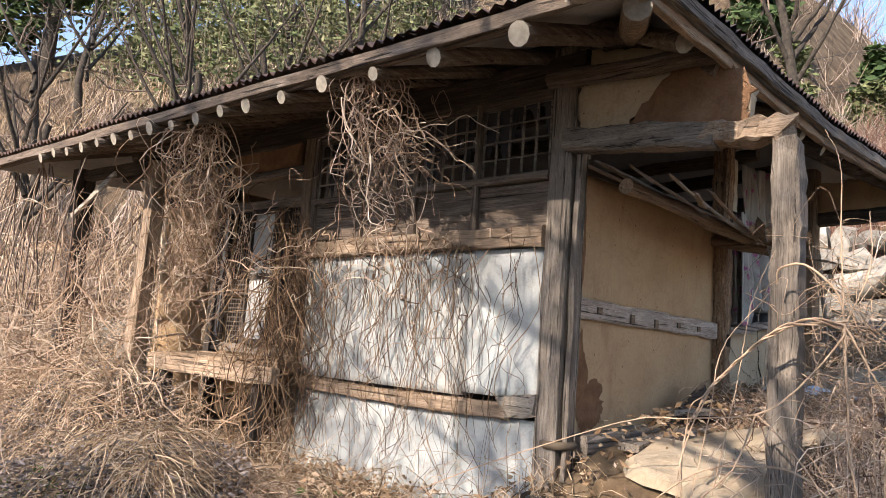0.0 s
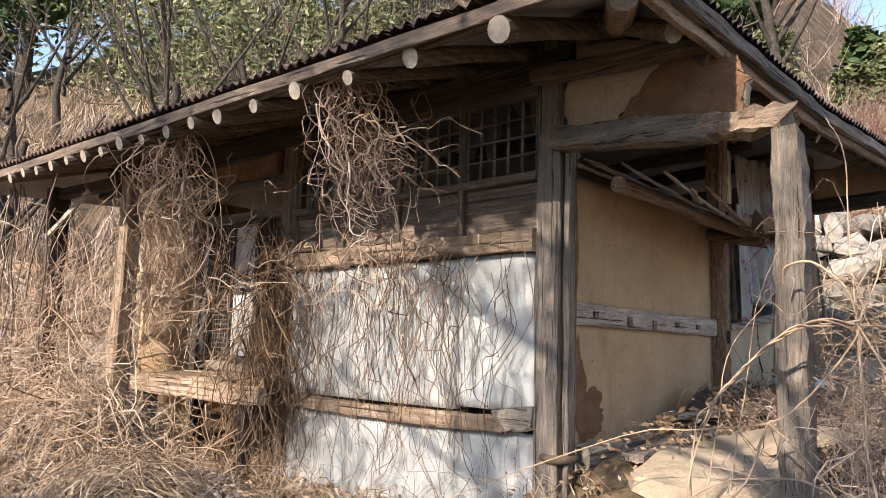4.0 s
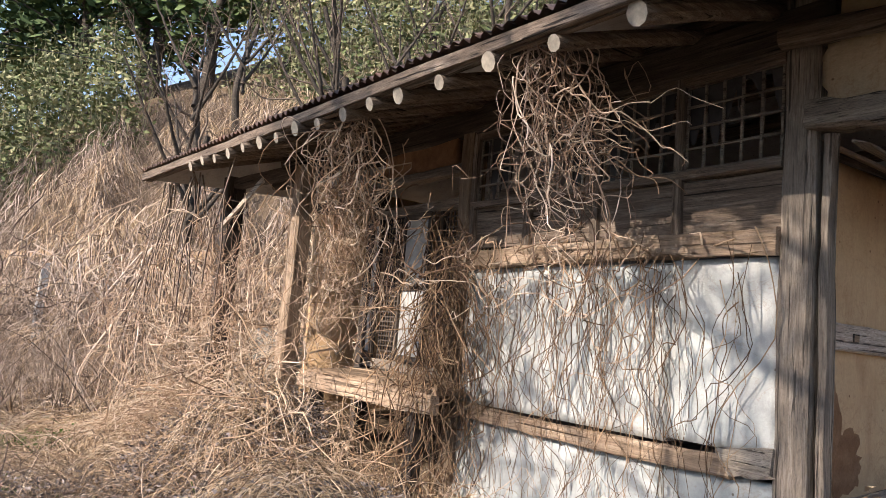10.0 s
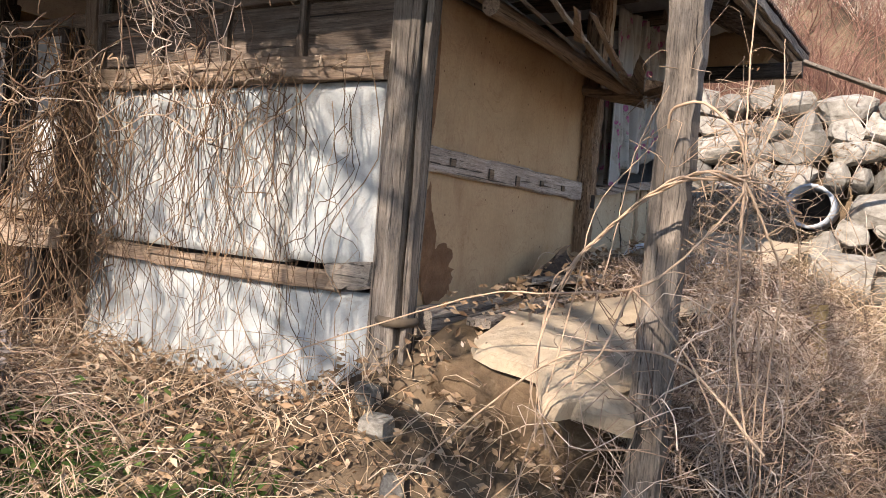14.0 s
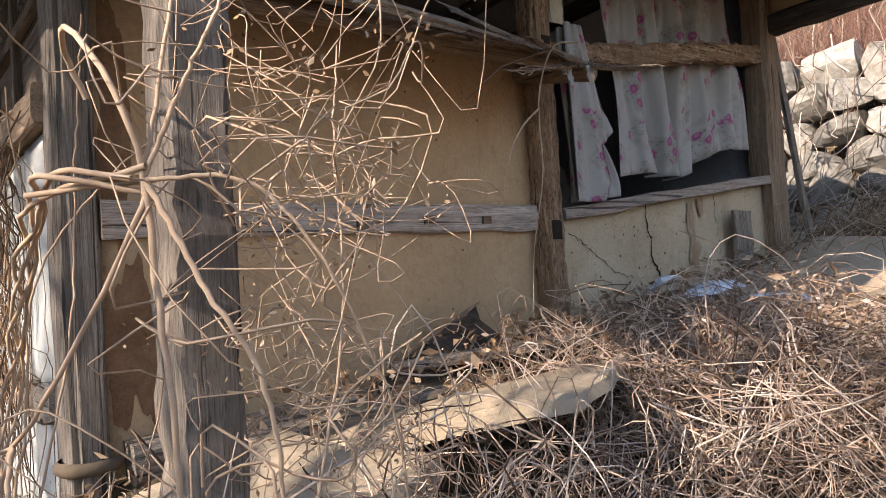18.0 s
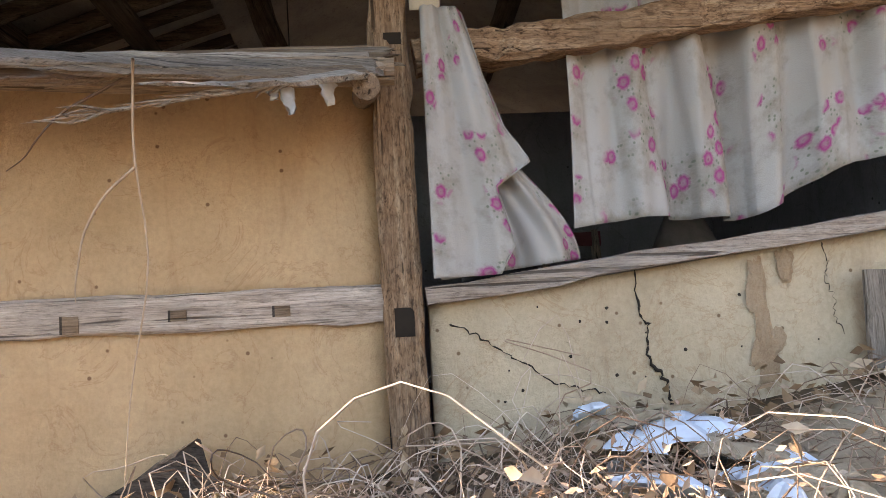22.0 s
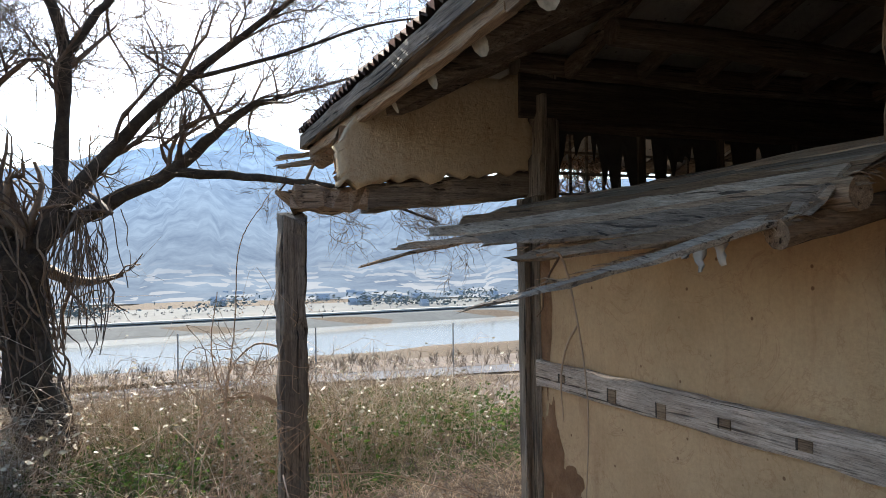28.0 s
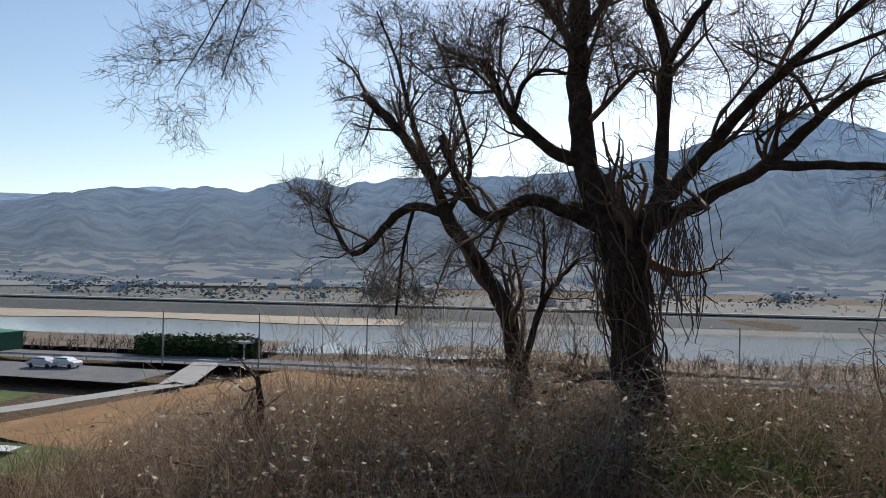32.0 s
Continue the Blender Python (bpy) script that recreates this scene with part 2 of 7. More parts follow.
M_INNER = plaster("sooty_grey_inner_plaster", (0.25, 0.255, 0.26), (0.19, 0.195, 0.20), (0.08, 0.075, 0.07), 0.5)
# near-black base colour stands for the darkness of unlit hollows
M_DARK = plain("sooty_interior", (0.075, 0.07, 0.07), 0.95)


# ---------------- building helpers ----------------
def link_mesh(name, verts, faces, mat, parent=None, label="", smooth=False):
    me = bpy.data.meshes.new(name)
    verts = np.asarray(verts, np.float32)
    if isinstance(faces, np.ndarray):
        k = faces.shape[1]
        me.vertices.add(len(verts))
        me.vertices.foreach_set("co", verts.ravel())
        me.loops.add(faces.size)
        me.loops.foreach_set("vertex_index", faces.astype(np.int32).ravel())
        me.polygons.add(len(faces))
        me.polygons.foreach_set("loop_start", np.arange(0, faces.size, k, dtype=np.int32))
        me.update(calc_edges=True)
    else:
        me.from_pydata(verts.tolist(), [], faces)
    if smooth:
        me.polygons.foreach_set("use_smooth", np.ones(len(me.polygons), bool))
    me.materials.append(mat)
    ob = new(name, me)
    if parent is not None:
        ob.parent = parent
    if label:
        ob["label"] = label
    return ob


def part(name, bm, mat, parent=None, label=""):
    me = bpy.data.meshes.new(name)
    bm.normal_update()
    bm.to_mesh(me)
    bm.free()
    me.materials.append(mat)
    ob = new(name, me)
    if parent is not None:
        ob.parent = parent
    if label:
        ob["label"] = label
    return ob


def thing(name, label, category, at=(0, 0, 0), group="", kind=""):
    e = new(name)
    e.empty_display_size = 0.1
    e.location = at
    return tagged(e, label, category, group, kind)


def beam_data(p0, p1, w, h, seg=8, wear=0.004, bevel=0.12, up=(0, 0, 1), taper=1.0, sag=0.0, seed=0, ends=0.0):
    """A worn squared timber from p0 to p1: w across, h along up."""
    rng = np.random.RandomState(seed)
    p0, p1 = np.array(p0, float), np.array(p1, float)
    d = p1 - p0
    length = np.linalg.norm(d)
    d /= length
    u = np.array(up, float)
    u -= d * (u @ d)
    u /= np.linalg.norm(u)
    s = np.cross(d, u)
    b = min(w, h) * bevel
    prof = np.array([(w / 2 - b, -h / 2), (w / 2, -h / 2 + b), (w / 2, h / 2 - b), (w / 2 - b, h / 2),
                     (-w / 2 + b, h / 2), (-w / 2, h / 2 - b), (-w / 2, -h / 2 + b), (-w / 2 + b, -h / 2)])
    verts, faces = [], []
    drift = np.cumsum(rng.normal(0, wear * 0.28, (seg + 1, 2)), 0)
    drift -= np.linspace(drift[0], drift[-1], seg + 1)
    for k in range(seg + 1):
        a = k / seg
        sc = 1 + (taper - 1) * a
        c = p0 + d * length * a - np.array([0, 0, 1]) * sag * 4 * a * (1 - a) + s * drift[k, 0] + u * drift[k, 1]
        q = prof * sc + rng.normal(0, wear * 0.7, prof.shape)
        e = rng.normal(0, ends, 8) if k in (0, seg) else np.zeros(8)
        for (x, y), z in zip(q, e):
            verts.append(c + s * x + u * y + d * z)
    for k in range(seg):
        for i in range(8):
            j = (i + 1) % 8
            faces.append((k * 8 + i, k * 8 + j, k * 8 + 8 + j, k * 8 + 8 + i))
    faces.append(tuple(range(7, -1, -1)))
    faces.append(tuple(seg * 8 + i for i in range(8)))
    return verts, faces


def beam(name, p0, p1, w, h, mat, parent=None, label="", **kw):
    v, f = beam_data(p0, p1, w, h, **kw)
    return link_mesh(name, v, f, mat, parent, label)


def tube_data(lines, radii, sides=4):
    """Round stems along polylines. lines: (n, k, 3); radii: (n, k)."""
    L = np.asarray(lines, float)
    R = np.asarray(radii, float)
    n, k, _ = L.shape
    t = np.gradient(L, axis=1)
    t /= np.linalg.norm(t, axis=2, keepdims=True) + 1e-9
    worst = np.abs(t).max(axis=1)
    ref = np.eye(3)[worst.argmin(axis=1)][:, None, :] + 0.07
    a = np.cross(t, ref)
    a /= np.linalg.norm(a, axis=2, keepdims=True) + 1e-9
    b = np.cross(t, a)
    ang = np.arange(sides) * 2 * math.pi / sides
    ring = a[:, :, None] * np.cos(ang)[None, None, :, None] + b[:, :, None] * np.sin(ang)[None, None, :, None]
    v = (L[:, :, None] + ring * R[:, :, None, None]).reshape(-1, 3)
    idx = np.arange(n * k * sides).reshape(n, k, sides)
    nxt = np.roll(idx, -1, 2)
    f = np.stack([idx[:, :-1], nxt[:, :-1], nxt[:, 1:], idx[:, 1:]], -1).reshape(-1, 4)
    return v, f


def tubes(name, lines, radii, mat, parent=None, label="", sides=4, smooth=True):
    v, f = tube_data(lines, radii, sides)
    return link_mesh(name, v, f, mat, parent, label, smooth)


def wiggle(rng, starts, ends, k, amount, droop=0.0):
    """n crooked but smooth stems from starts to ends, with k points each."""
    s, e = np.asarray(starts, float), np.asarray(ends, float)
    n = len(s)
    a = np.linspace(0, 1, k)
    L = s[:, None] + (e - s)[:, None] * a[None, :, None]
    length = np.linalg.norm(e - s, axis=1)
    m = max(4, k // 3 + 2)
    w = np.cumsum(rng.normal(0, 1, (n, m, 3)), 1)
    w -= w[:, :1]
    w -= w[:, -1:] * np.linspace(0, 1, m)[None, :, None] * 0.7
    pad = np.concatenate([2 * w[:, :1] - w[:, 1:2], w, 2 * w[:, -1:] - w[:, -2:-1]], 1)
    t = a * (m - 1) * 0.99999
    i = t.astype(int)
    u = (t - i)[None, :, None]
    p0, p1, p2, p3 = pad[:, i], pad[:, i + 1], pad[:, i + 2], pad[:, i + 3]
    curve = 0.5 * (2 * p1 + (p2 - p0) * u + (2 * p0 - 5 * p1 + 4 * p2 - p3) * u**2 + (3 * p1 - p0 - 3 * p2 + p3) * u**3)
    L += curve * (amount * length / math.sqrt(m))[:, None, None]
    L[:, :, 2] += droop * length[:, None] * 4 * (a * (1 - a))[None]
    return L


def leaf_quads(rng, centres, size, flat=0.4):
    """Small leaves folded along the rib, at the given places."""
    c = np.asarray(centres, float)
    n = len(c)
    d = rng.normal(0, 1, (n, 3))
    d[:, 2] *= flat
    d /= np.linalg.norm(d, axis=1, keepdims=True)
    e = np.cross(d, rng.normal(0, 1, (n, 3)))
    e /= np.linalg.norm(e, axis=1, keepdims=True)
    u = np.cross(d, e)
    s = (size * rng.uniform(0.5, 1.4, n))[:, None]
    bend = u * s * rng.uniform(-0.3, 0.3, (n, 1))
    v = np.stack([c - d * s, c + e * s * 0.45 + bend, c + d * s, c - e * s * 0.45 + bend], 1)
    i = np.arange(n)[:, None] * 4
    f = np.concatenate([i + np.array([[0, 1, 2]]), i + np.array([[2, 3, 0]])], 0)
    return v.reshape(-1, 3), f


def slab_grid(nx, nz):
    """Faces of an nx by nz grid of quads."""
    i = np.arange((nx + 1) * (nz + 1)).reshape(nz + 1, nx + 1)
    return np.stack([i[:-1, :-1], i[:-1, 1:], i[1:, 1:], i[1:, :-1]], -1).reshape(-1, 4)


def wall_slab(name, origin, along, size, thick, mat, parent=None, label="", top=None, bottom=None, rough=0.003, n=(24, 16), ragged=0.0, seed=1):
    """An upright slab of wall with an uneven face. along: unit direction; its face looks to along x up. top, bottom: heights as functions of a."""
    rng = np.random.RandomState(seed)
    o, a = np.array(origin, float), np.array(along, float)
    nrm = np.cross(a, (0, 0, 1))
    nx, nz = n
    us, ws = np.linspace(0, 1, nx + 1), np.linspace(0, 1, nz + 1)
    front, back = [], []
    for w in ws:
        for u in us:
            lo = bottom(u) if bottom else 0.0
            hi = top(u) if top else size[1]
            p = o + a * size[0] * u + np.array([0, 0, lo + (hi - lo) * w])
            edge = min(u, 1 - u, w, 1 - w)
            if ragged and edge < 1e-6:
                p = p + a * rng.normal(0, ragged) * (1 if u in (0, 1) else 0.2) + np.array([0, 0, rng.normal(0, ragged)])
            k = noise.noise(Vector(p * 2.3)) * 2.2 + noise.noise(Vector(p * 9.0))
            front.append(p + nrm * rough * k)
            back.append(p - nrm * thick)
    m = len(front)
    f = slab_grid(nx, nz)
    rim = [i for i in range(nx + 1)] + [(nx + 1) * (j + 1) + nx for j in range(nz)] + [(nx + 1) * nz + i for i in range(nx - 1, -1, -1)] + [(nx + 1) * j for j in range(nz - 1, 0, -1)]
    r = np.array(rim)
    side = np.stack([np.roll(r, -1), r, r + m, np.roll(r, -1) + m], -1)
    faces = np.concatenate([f, f[:, ::-1] + m, side])
    return link_mesh(name, np.array(front + back), faces, mat, parent, label, smooth=False)


def spline_line(points, k=24):
    """A smooth line through a few places."""
    p = np.array(points, float)
    p = np.concatenate([2 * p[:1] - p[1:2], p, 2 * p[-1:] - p[-2:-1]])
    t = np.linspace(0, len(p) - 3 - 1e-6, k)
    i = t.astype(int)
    u = (t - i)[:, None]
    a, b_, c, d = p[i], p[i + 1], p[i + 2], p[i + 3]
    return 0.5 * (2 * b_ + (c - a) * u + (2 * a - 5 * b_ + 4 * c - d) * u**2 + (3 * b_ - a - 3 * c + d) * u**3)

# ---------------- ground ----------------
def step(t):
    t = np.clip(t, 0, 1)
    return t * t * (3 - 2 * t)


def mound(x, y, cx, cy, r, h):
    return h * np.exp(-((x - cx) ** 2 + (y - cy) ** 2) / (r * r))


def ground_height(x, y):
    x, y = np.asarray(x, float), np.asarray(y, float)
    amp = 0.48 + 0.47 * step((x + 0.5) / 0.6)
    right = step((1.9 - x) / 1.9)
    z = -0.15 + amp * right * step((y + 1.5 - 0.5 * step((x + 0.5) / 0.6)) / 1.3)
    z = z + 0.13 * np.clip(y, 0, 6) + 0.03 * np.clip(-x - 3, 0, 14)
    z = z + mound(x, y, -1.9, -1.5, 0.7, 0.56) + mound(x, y, -3.8, -0.95, 0.7, 0.5) + mound(x, y, -2.6, -3.6, 1.3, 0.3) + mound(x, y, -5.2, -1.0, 1.0, 0.5) + mound(x, y, -4.2, -2.9, 0.9, 0.28) + mound(x, y, -5.6, -3.0, 0.8, 0.3) + mound(x, y, -3.0, -2.3, 0.5, 0.16)
    z = z + mound(x, y, 1.12, 1.7, 0.45, 0.36) + mound(x, y, 1.08, 2.5, 0.45, 0.34) + mound(x, y, 1.42, 2.15, 0.36, 0.26)
    # bank and hill behind the house
    bank = (step((y - 7.0) / 0.9) * 2.1 + step((y - 9.3) / 2.2) * 1.9) * step((x + 6) / 3)
    d = (y - 4.6) + 0.6 * np.clip(-x - 6, 0, 40)
    hill = 9 * step((y - 9.0) / 45.0) + 0.575 * np.clip(d, 0, 26) * step((-x - 1.0) / 13) + 0.05 * np.clip(y - 12, 0, 60)
    z = z + (bank + hill) * step((70 - np.abs(x)) / 30) * step((x + 90) / 60)
    # slope down to the valley and the river bed
    s = np.maximum(-y - 6.5, 1.1 * (x - 6.0) * step((5 - y) / 5))
    z = z - 14.0 * step(s / 42.0) - 0.25 * step((-y - 3) / 3) - 0.12 * np.clip(x - 3.5, 0, 6) * step((3 - y) / 4)
    z = np.where(y < -60, np.minimum(z, -14.0), z)
    q = -(y - 0.22 * x)
    bed = step((q - 132) / 12.0) * (1 - step((q - 226) / 12.0))
    z = z - 5.0 * bed
    z = z + 14 * step((q - 300) / 500.0)
    return z


def ground_noise(x, y):
    return np.array([0.05 * noise.noise(Vector((a * 1.1, b * 1.1, 0))) + 0.025 * noise.noise(Vector((a * 4, b * 4, 3))) for a, b in zip(np.ravel(x), np.ravel(y))]).reshape(np.shape(x))


def spread(lo, hi, centre, fine, n):
    """Grid lines, close together round the centre and wide apart far off."""
    a = np.linspace(-1, 1, n)
    s = np.sinh(a * 7.2) / np.sinh(7.2)
    out = centre + np.where(s < 0, -s * (lo - centre), s * (hi - centre)) + a * fine * n / 2
    return np.clip(out, lo, hi)


gx, gy = np.meshgrid(spread(-3200, 3200, -0.5, 0.09, 280), spread(-3200, 900, -0.5, 0.09, 280))
gz = ground_height(gx, gy) + ground_noise(gx, gy)
ground = link_mesh("ground", np.stack([gx, gy, gz], -1).reshape(-1, 3), slab_grid(279, 279), M_SOIL, smooth=True)
tagged(ground, "dry leaf-littered hillside soil sloping down to a river valley", "ground", kind="structure")


def gh(x, y):
    """Height of the finished ground at one place."""
    return float(ground_height(x, y)) + 0.05 * noise.noise(Vector((x * 1.1, y * 1.1, 0))) + 0.025 * noise.noise(Vector((x * 4, y * 4, 3)))


m, n, b = material("river_water", 0.08, spec=0.6)
b.inputs[0].default_value = (0.40, 0.42, 0.40, 1)
f = noise_fac(n, coords(n, (1, 1, 1)), 0.8, 4)
bump(n, b, f, 0.25, 0.05)
river = link_mesh("water", [(-2500, -785, -16.6), (2500, 315, -16.6), (2500, 415, -16.6), (-2500, -685, -16.6)], [(0, 1, 2, 3)], m)
tagged(river, "wide calm pale river in the valley", "river", kind="structure")


# ---------------- far mountains ----------------
def ridge(name, near, far, base, heights, low, high, seed, label, patches=False):
    """A long mountain side across the valley. heights(a): its crest over the angle a from -y, in degrees."""
    na, nr = 420, 44
    verts = []
    for j in range(nr + 1):
        s = j / nr
        for i in range(na + 1):
            a = -85 + 170 * i / na
            r = near + (far - near) * s
            h = heights(a)
            spur = noise.fractal(Vector((a * 0.20 + 0.6 * s, s * 0.9, seed)), 1.0, 2.0, 5)
            fold = (spur * 0.17 + 0.05 * noise.fractal(Vector((a * 0.9, s * 4.0, seed + 4)), 1.0, 2.0, 5)) * h * min(1.0, s * 2.2) * (1 - 0.85 * s ** 5)
            verts.append((r * math.sin(radians(a)), -r * math.cos(radians(a)), base + h * s ** 1.25 + fold))
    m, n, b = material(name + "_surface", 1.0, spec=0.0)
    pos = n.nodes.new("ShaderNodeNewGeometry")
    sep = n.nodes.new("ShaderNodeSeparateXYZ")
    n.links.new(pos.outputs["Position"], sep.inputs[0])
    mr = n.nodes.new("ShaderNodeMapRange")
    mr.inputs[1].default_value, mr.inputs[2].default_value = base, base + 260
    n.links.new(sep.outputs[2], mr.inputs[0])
    # distance haze is put into the colour, bluer with height
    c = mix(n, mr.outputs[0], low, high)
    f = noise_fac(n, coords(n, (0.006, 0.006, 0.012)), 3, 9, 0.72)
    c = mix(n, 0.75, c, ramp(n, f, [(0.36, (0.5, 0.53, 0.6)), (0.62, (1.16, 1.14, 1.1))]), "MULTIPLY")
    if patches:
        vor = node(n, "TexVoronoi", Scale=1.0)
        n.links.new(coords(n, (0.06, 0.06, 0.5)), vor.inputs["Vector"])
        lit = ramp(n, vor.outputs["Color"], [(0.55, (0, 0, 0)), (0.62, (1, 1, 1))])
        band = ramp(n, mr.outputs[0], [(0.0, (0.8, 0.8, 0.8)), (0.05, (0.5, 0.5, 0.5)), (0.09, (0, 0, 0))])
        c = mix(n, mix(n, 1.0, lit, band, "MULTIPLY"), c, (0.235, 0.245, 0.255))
    # the painted haze glows too: each ridge gives off its own colour
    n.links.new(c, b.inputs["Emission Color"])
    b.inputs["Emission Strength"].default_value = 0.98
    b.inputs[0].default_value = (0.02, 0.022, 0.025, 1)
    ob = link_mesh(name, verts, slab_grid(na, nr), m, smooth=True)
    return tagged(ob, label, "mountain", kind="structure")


SKYLINE = ((-85, 5.0), (-40, 6.5), (-20, 7.0), (-14.7, 8.0), (-10.4, 9.4), (-6.0, 10.8), (-0.3, 9.2), (8.3, 7.1), (15, 6.6), (23, 6.4), (27.7, 5.6), (30.8, 6.2), (34.8, 4.95), (37.4, 5.1), (41, 4.7), (44.3, 4.8), (50.7, 3.4), (60, 3.6), (85, 3.0))


def crest_near(a):
    """Height of the wooded ridge in each direction, from the angle at which it rises over the valley."""
    rise_angle = float(np.interp(a, [p[0] for p in SKYLINE], [p[1] for p in SKYLINE]))
    return 15 + 1500 * math.tan(radians(rise_angle)) + 8 * noise.noise(Vector((a * 0.7, 1, 0))) + 4 * noise.noise(Vector((a * 2.1, 1, 4)))


def crest_far(a):
    return 215 + 30 * math.sin(a * 0.12 + 2.0) + 30 * math.sin(a * 0.33 + 1) + 20 * noise.noise(Vector((a * 0.5, 5, 0)))


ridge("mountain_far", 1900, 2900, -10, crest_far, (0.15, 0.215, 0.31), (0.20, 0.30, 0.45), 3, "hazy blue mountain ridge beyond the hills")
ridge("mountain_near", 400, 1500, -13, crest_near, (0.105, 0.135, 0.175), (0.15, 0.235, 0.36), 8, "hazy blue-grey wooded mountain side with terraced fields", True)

# ---------------- the old house ----------------
house = thing("house", "derelict timber house with earthen walls and rusted hip roof", "house")


# posts
beam("post", (-0.05, 0.0, 0.25), (-0.045, 0.0, 3.0), 0.145, 0.125, WOODS["greyz"], house, "weathered grey corner post", seg=16, wear=0.004, up=(0, 1, 0), seed=1)
beam("corner_board", (0.055, 0.0, 0.45), (0.06, 0.0, 2.37), 0.032, 0.07, WOODS["greyz"], house, seg=10, up=(0, 1, 0), seed=2)
beam("post", (0.03, 1.985, 0.75), (0.03, 1.985, 2.95), 0.125, 0.12, WOODS["rotz"], house, "weathered brown post with open mortises", seg=40, wear=0.006, up=(0, 1, 0), seed=3)
beam("post", (0.02, 4.0, 0.9), (0.02, 4.0, 3.2), 0.16, 0.18, WOODS["brownz"], house, seg=12, wear=0.006, up=(0, 1, 0), seed=4)
beam("porch_post", (1.16, -0.058, -0.1), (1.162, -0.058, 2.275), 0.118, 0.118, WOODS["greyz"], house, "split weathered grey porch post", seg=44, wear=0.005, up=(0, 1, 0), seed=5, ends=0.012)
beam("post", (-2.34, 0.0, 0.3), (-2.36, 0.0, 2.95), 0.14, 0.14, WOODS["brownz"], house, "reddish brown bark-like wall post", seg=10, up=(0, 1, 0), seed=6)
beam("post", (-4.14, -0.42, 0.5), (-4.12, -0.42, 2.72), 0.15, 0.15, WOODS["tanz"], house, "sunbleached square deck post", seg=10, up=(0, 1, 0), seed=7)
beam("post", (-5.6, -0.5, 0.3), (-5.58, -0.5, 2.78), 0.18, 0.18, WOODS["darkz"], house, seg=10, up=(0, 1, 0), seed=8)
beam("post", (-4.28, 0.4, 0.4), (-4.28, 0.4, 2.8), 0.13, 0.13, WOODS["darkz"], house, seg=8, up=(0, 1, 0), seed=9)
for px, py in ((-5.5, 4.1), (-4.2, 4.1), (-2.3, 4.1)):
    beam("post", (px, py, 0.7), (px, py, 3.3), 0.15, 0.15, WOODS["darkz"], house, seg=6, up=(0, 1, 0), seed=int(-px * 7))

# facade: white panels, rails, boards, lattice transom
FY = -0.035
wall_slab("wall_panel", (-2.28, FY, 0.2), (1, 0, 0), (1.60, 1.62), 0.09, M_WHITE, house, "cracked limewashed wall panel", bottom=lambda u: 0.80, top=lambda u: 1.65, n=(30, 16))
wall_slab("wall_panel", (-0.665, FY, 0.2), (1, 0, 0), (0.55, 1.62), 0.09, M_WHITE, house, bottom=lambda u: 0.82, top=lambda u: 1.66, n=(12, 16), seed=3)
wall_slab("wall_panel", (-2.28, FY, 0.2), (1, 0, 0), (1.60, 0.75), 0.09, M_WHITE, house, "limewashed lower wall panel", bottom=lambda u: -0.1, top=lambda u: 0.70, n=(24, 12), seed=4)
wall_slab("wall_panel", (-0.665, FY, 0.2), (1, 0, 0), (0.55, 0.75), 0.09, M_WHITE, house, bottom=lambda u: -0.1, top=lambda u: 0.71, n=(10, 12), seed=5)
beam("rail", (-2.28, -0.05, 0.955), (-0.30, -0.05, 0.945), 0.07, 0.085, WOODS["tanx"], house, "cracked weathered mid rail", seg=16, wear=0.005, seed=11, sag=0.012)
beam("rail_end", (-0.34, -0.052, 0.965), (-0.115, -0.052, 1.0), 0.078, 0.12, WOODS["palegreyx"], house, "split pale end of the mid rail", seg=6, wear=0.006, ends=0.02, seed=19)
beam("lintel", (-2.3, -0.05, 1.915), (-0.118, -0.05, 1.925), 0.085, 0.115, WOODS["tanx"], house, "weathered cracked lintel beam", seg=16, wear=0.005, seed=12)
beam("board", (-2.28, -0.02, 2.12), (-0.12, -0.02, 2.112), 0.03, 0.26, WOODS["umberx"], house, "dark transom board", seg=8, bevel=0.05, seed=13)
beam("rail", (-2.28, -0.04, 2.275), (-0.118, -0.04, 2.27), 0.06, 0.045, WOODS["umberx"], house, seg=8, seed=14)
beam("head_beam", (-5.7, 0.0, 2.87), (0.1, 0.0, 2.86), 0.15, 0.2, WOODS["darkx"], house, "dark head beam under the eaves", seg=14, wear=0.006, seed=15)
beam("rail", (-2.28, -0.03, 2.745), (-0.118, -0.03, 2.74), 0.06, 0.05, WOODS["umberx"], house, "dark lattice head rail", seg=8, seed=17)
for px in (-0.655, -1.18, -1.72, -2.26):
    beam("mullion", (px, -0.04, 1.97), (px, -0.04, 2.76), 0.05, 0.055, WOODS["umberz"], house, seg=4, up=(0, 1, 0), seed=int(-px * 90))


def lattice(name, origin, w, h, cols, rows, bar, mat, parent, along=(1, 0, 0), label=""):
    """A window of thin crossed bars, with a frame."""
    o, a = np.array(origin, float), np.array(along, float)
    chunks = []
    for c in range(cols + 1):
        p = o + a * w * c / cols
        chunks.append(beam_data(p, p + np.array([0, 0, h]), bar, bar, seg=2, wear=0.0008, up=(0, 1, 0.01) if abs(a[0]) > 0.5 else (1, 0, 0.01), seed=c))
    for r in range(rows + 1):
        p = o + np.array([0, 0, h * r / rows])
        chunks.append(beam_data(p, p + a * w, bar * 0.8, bar, seg=2, wear=0.0008, seed=20 + r))
    vs, fs, base = [], [], 0
    for v, f in chunks:
        vs += list(v)
        fs += [tuple(i + base for i in q) for q in f]
        base += len(v)
    return link_mesh(name, vs, fs, mat, parent, label)


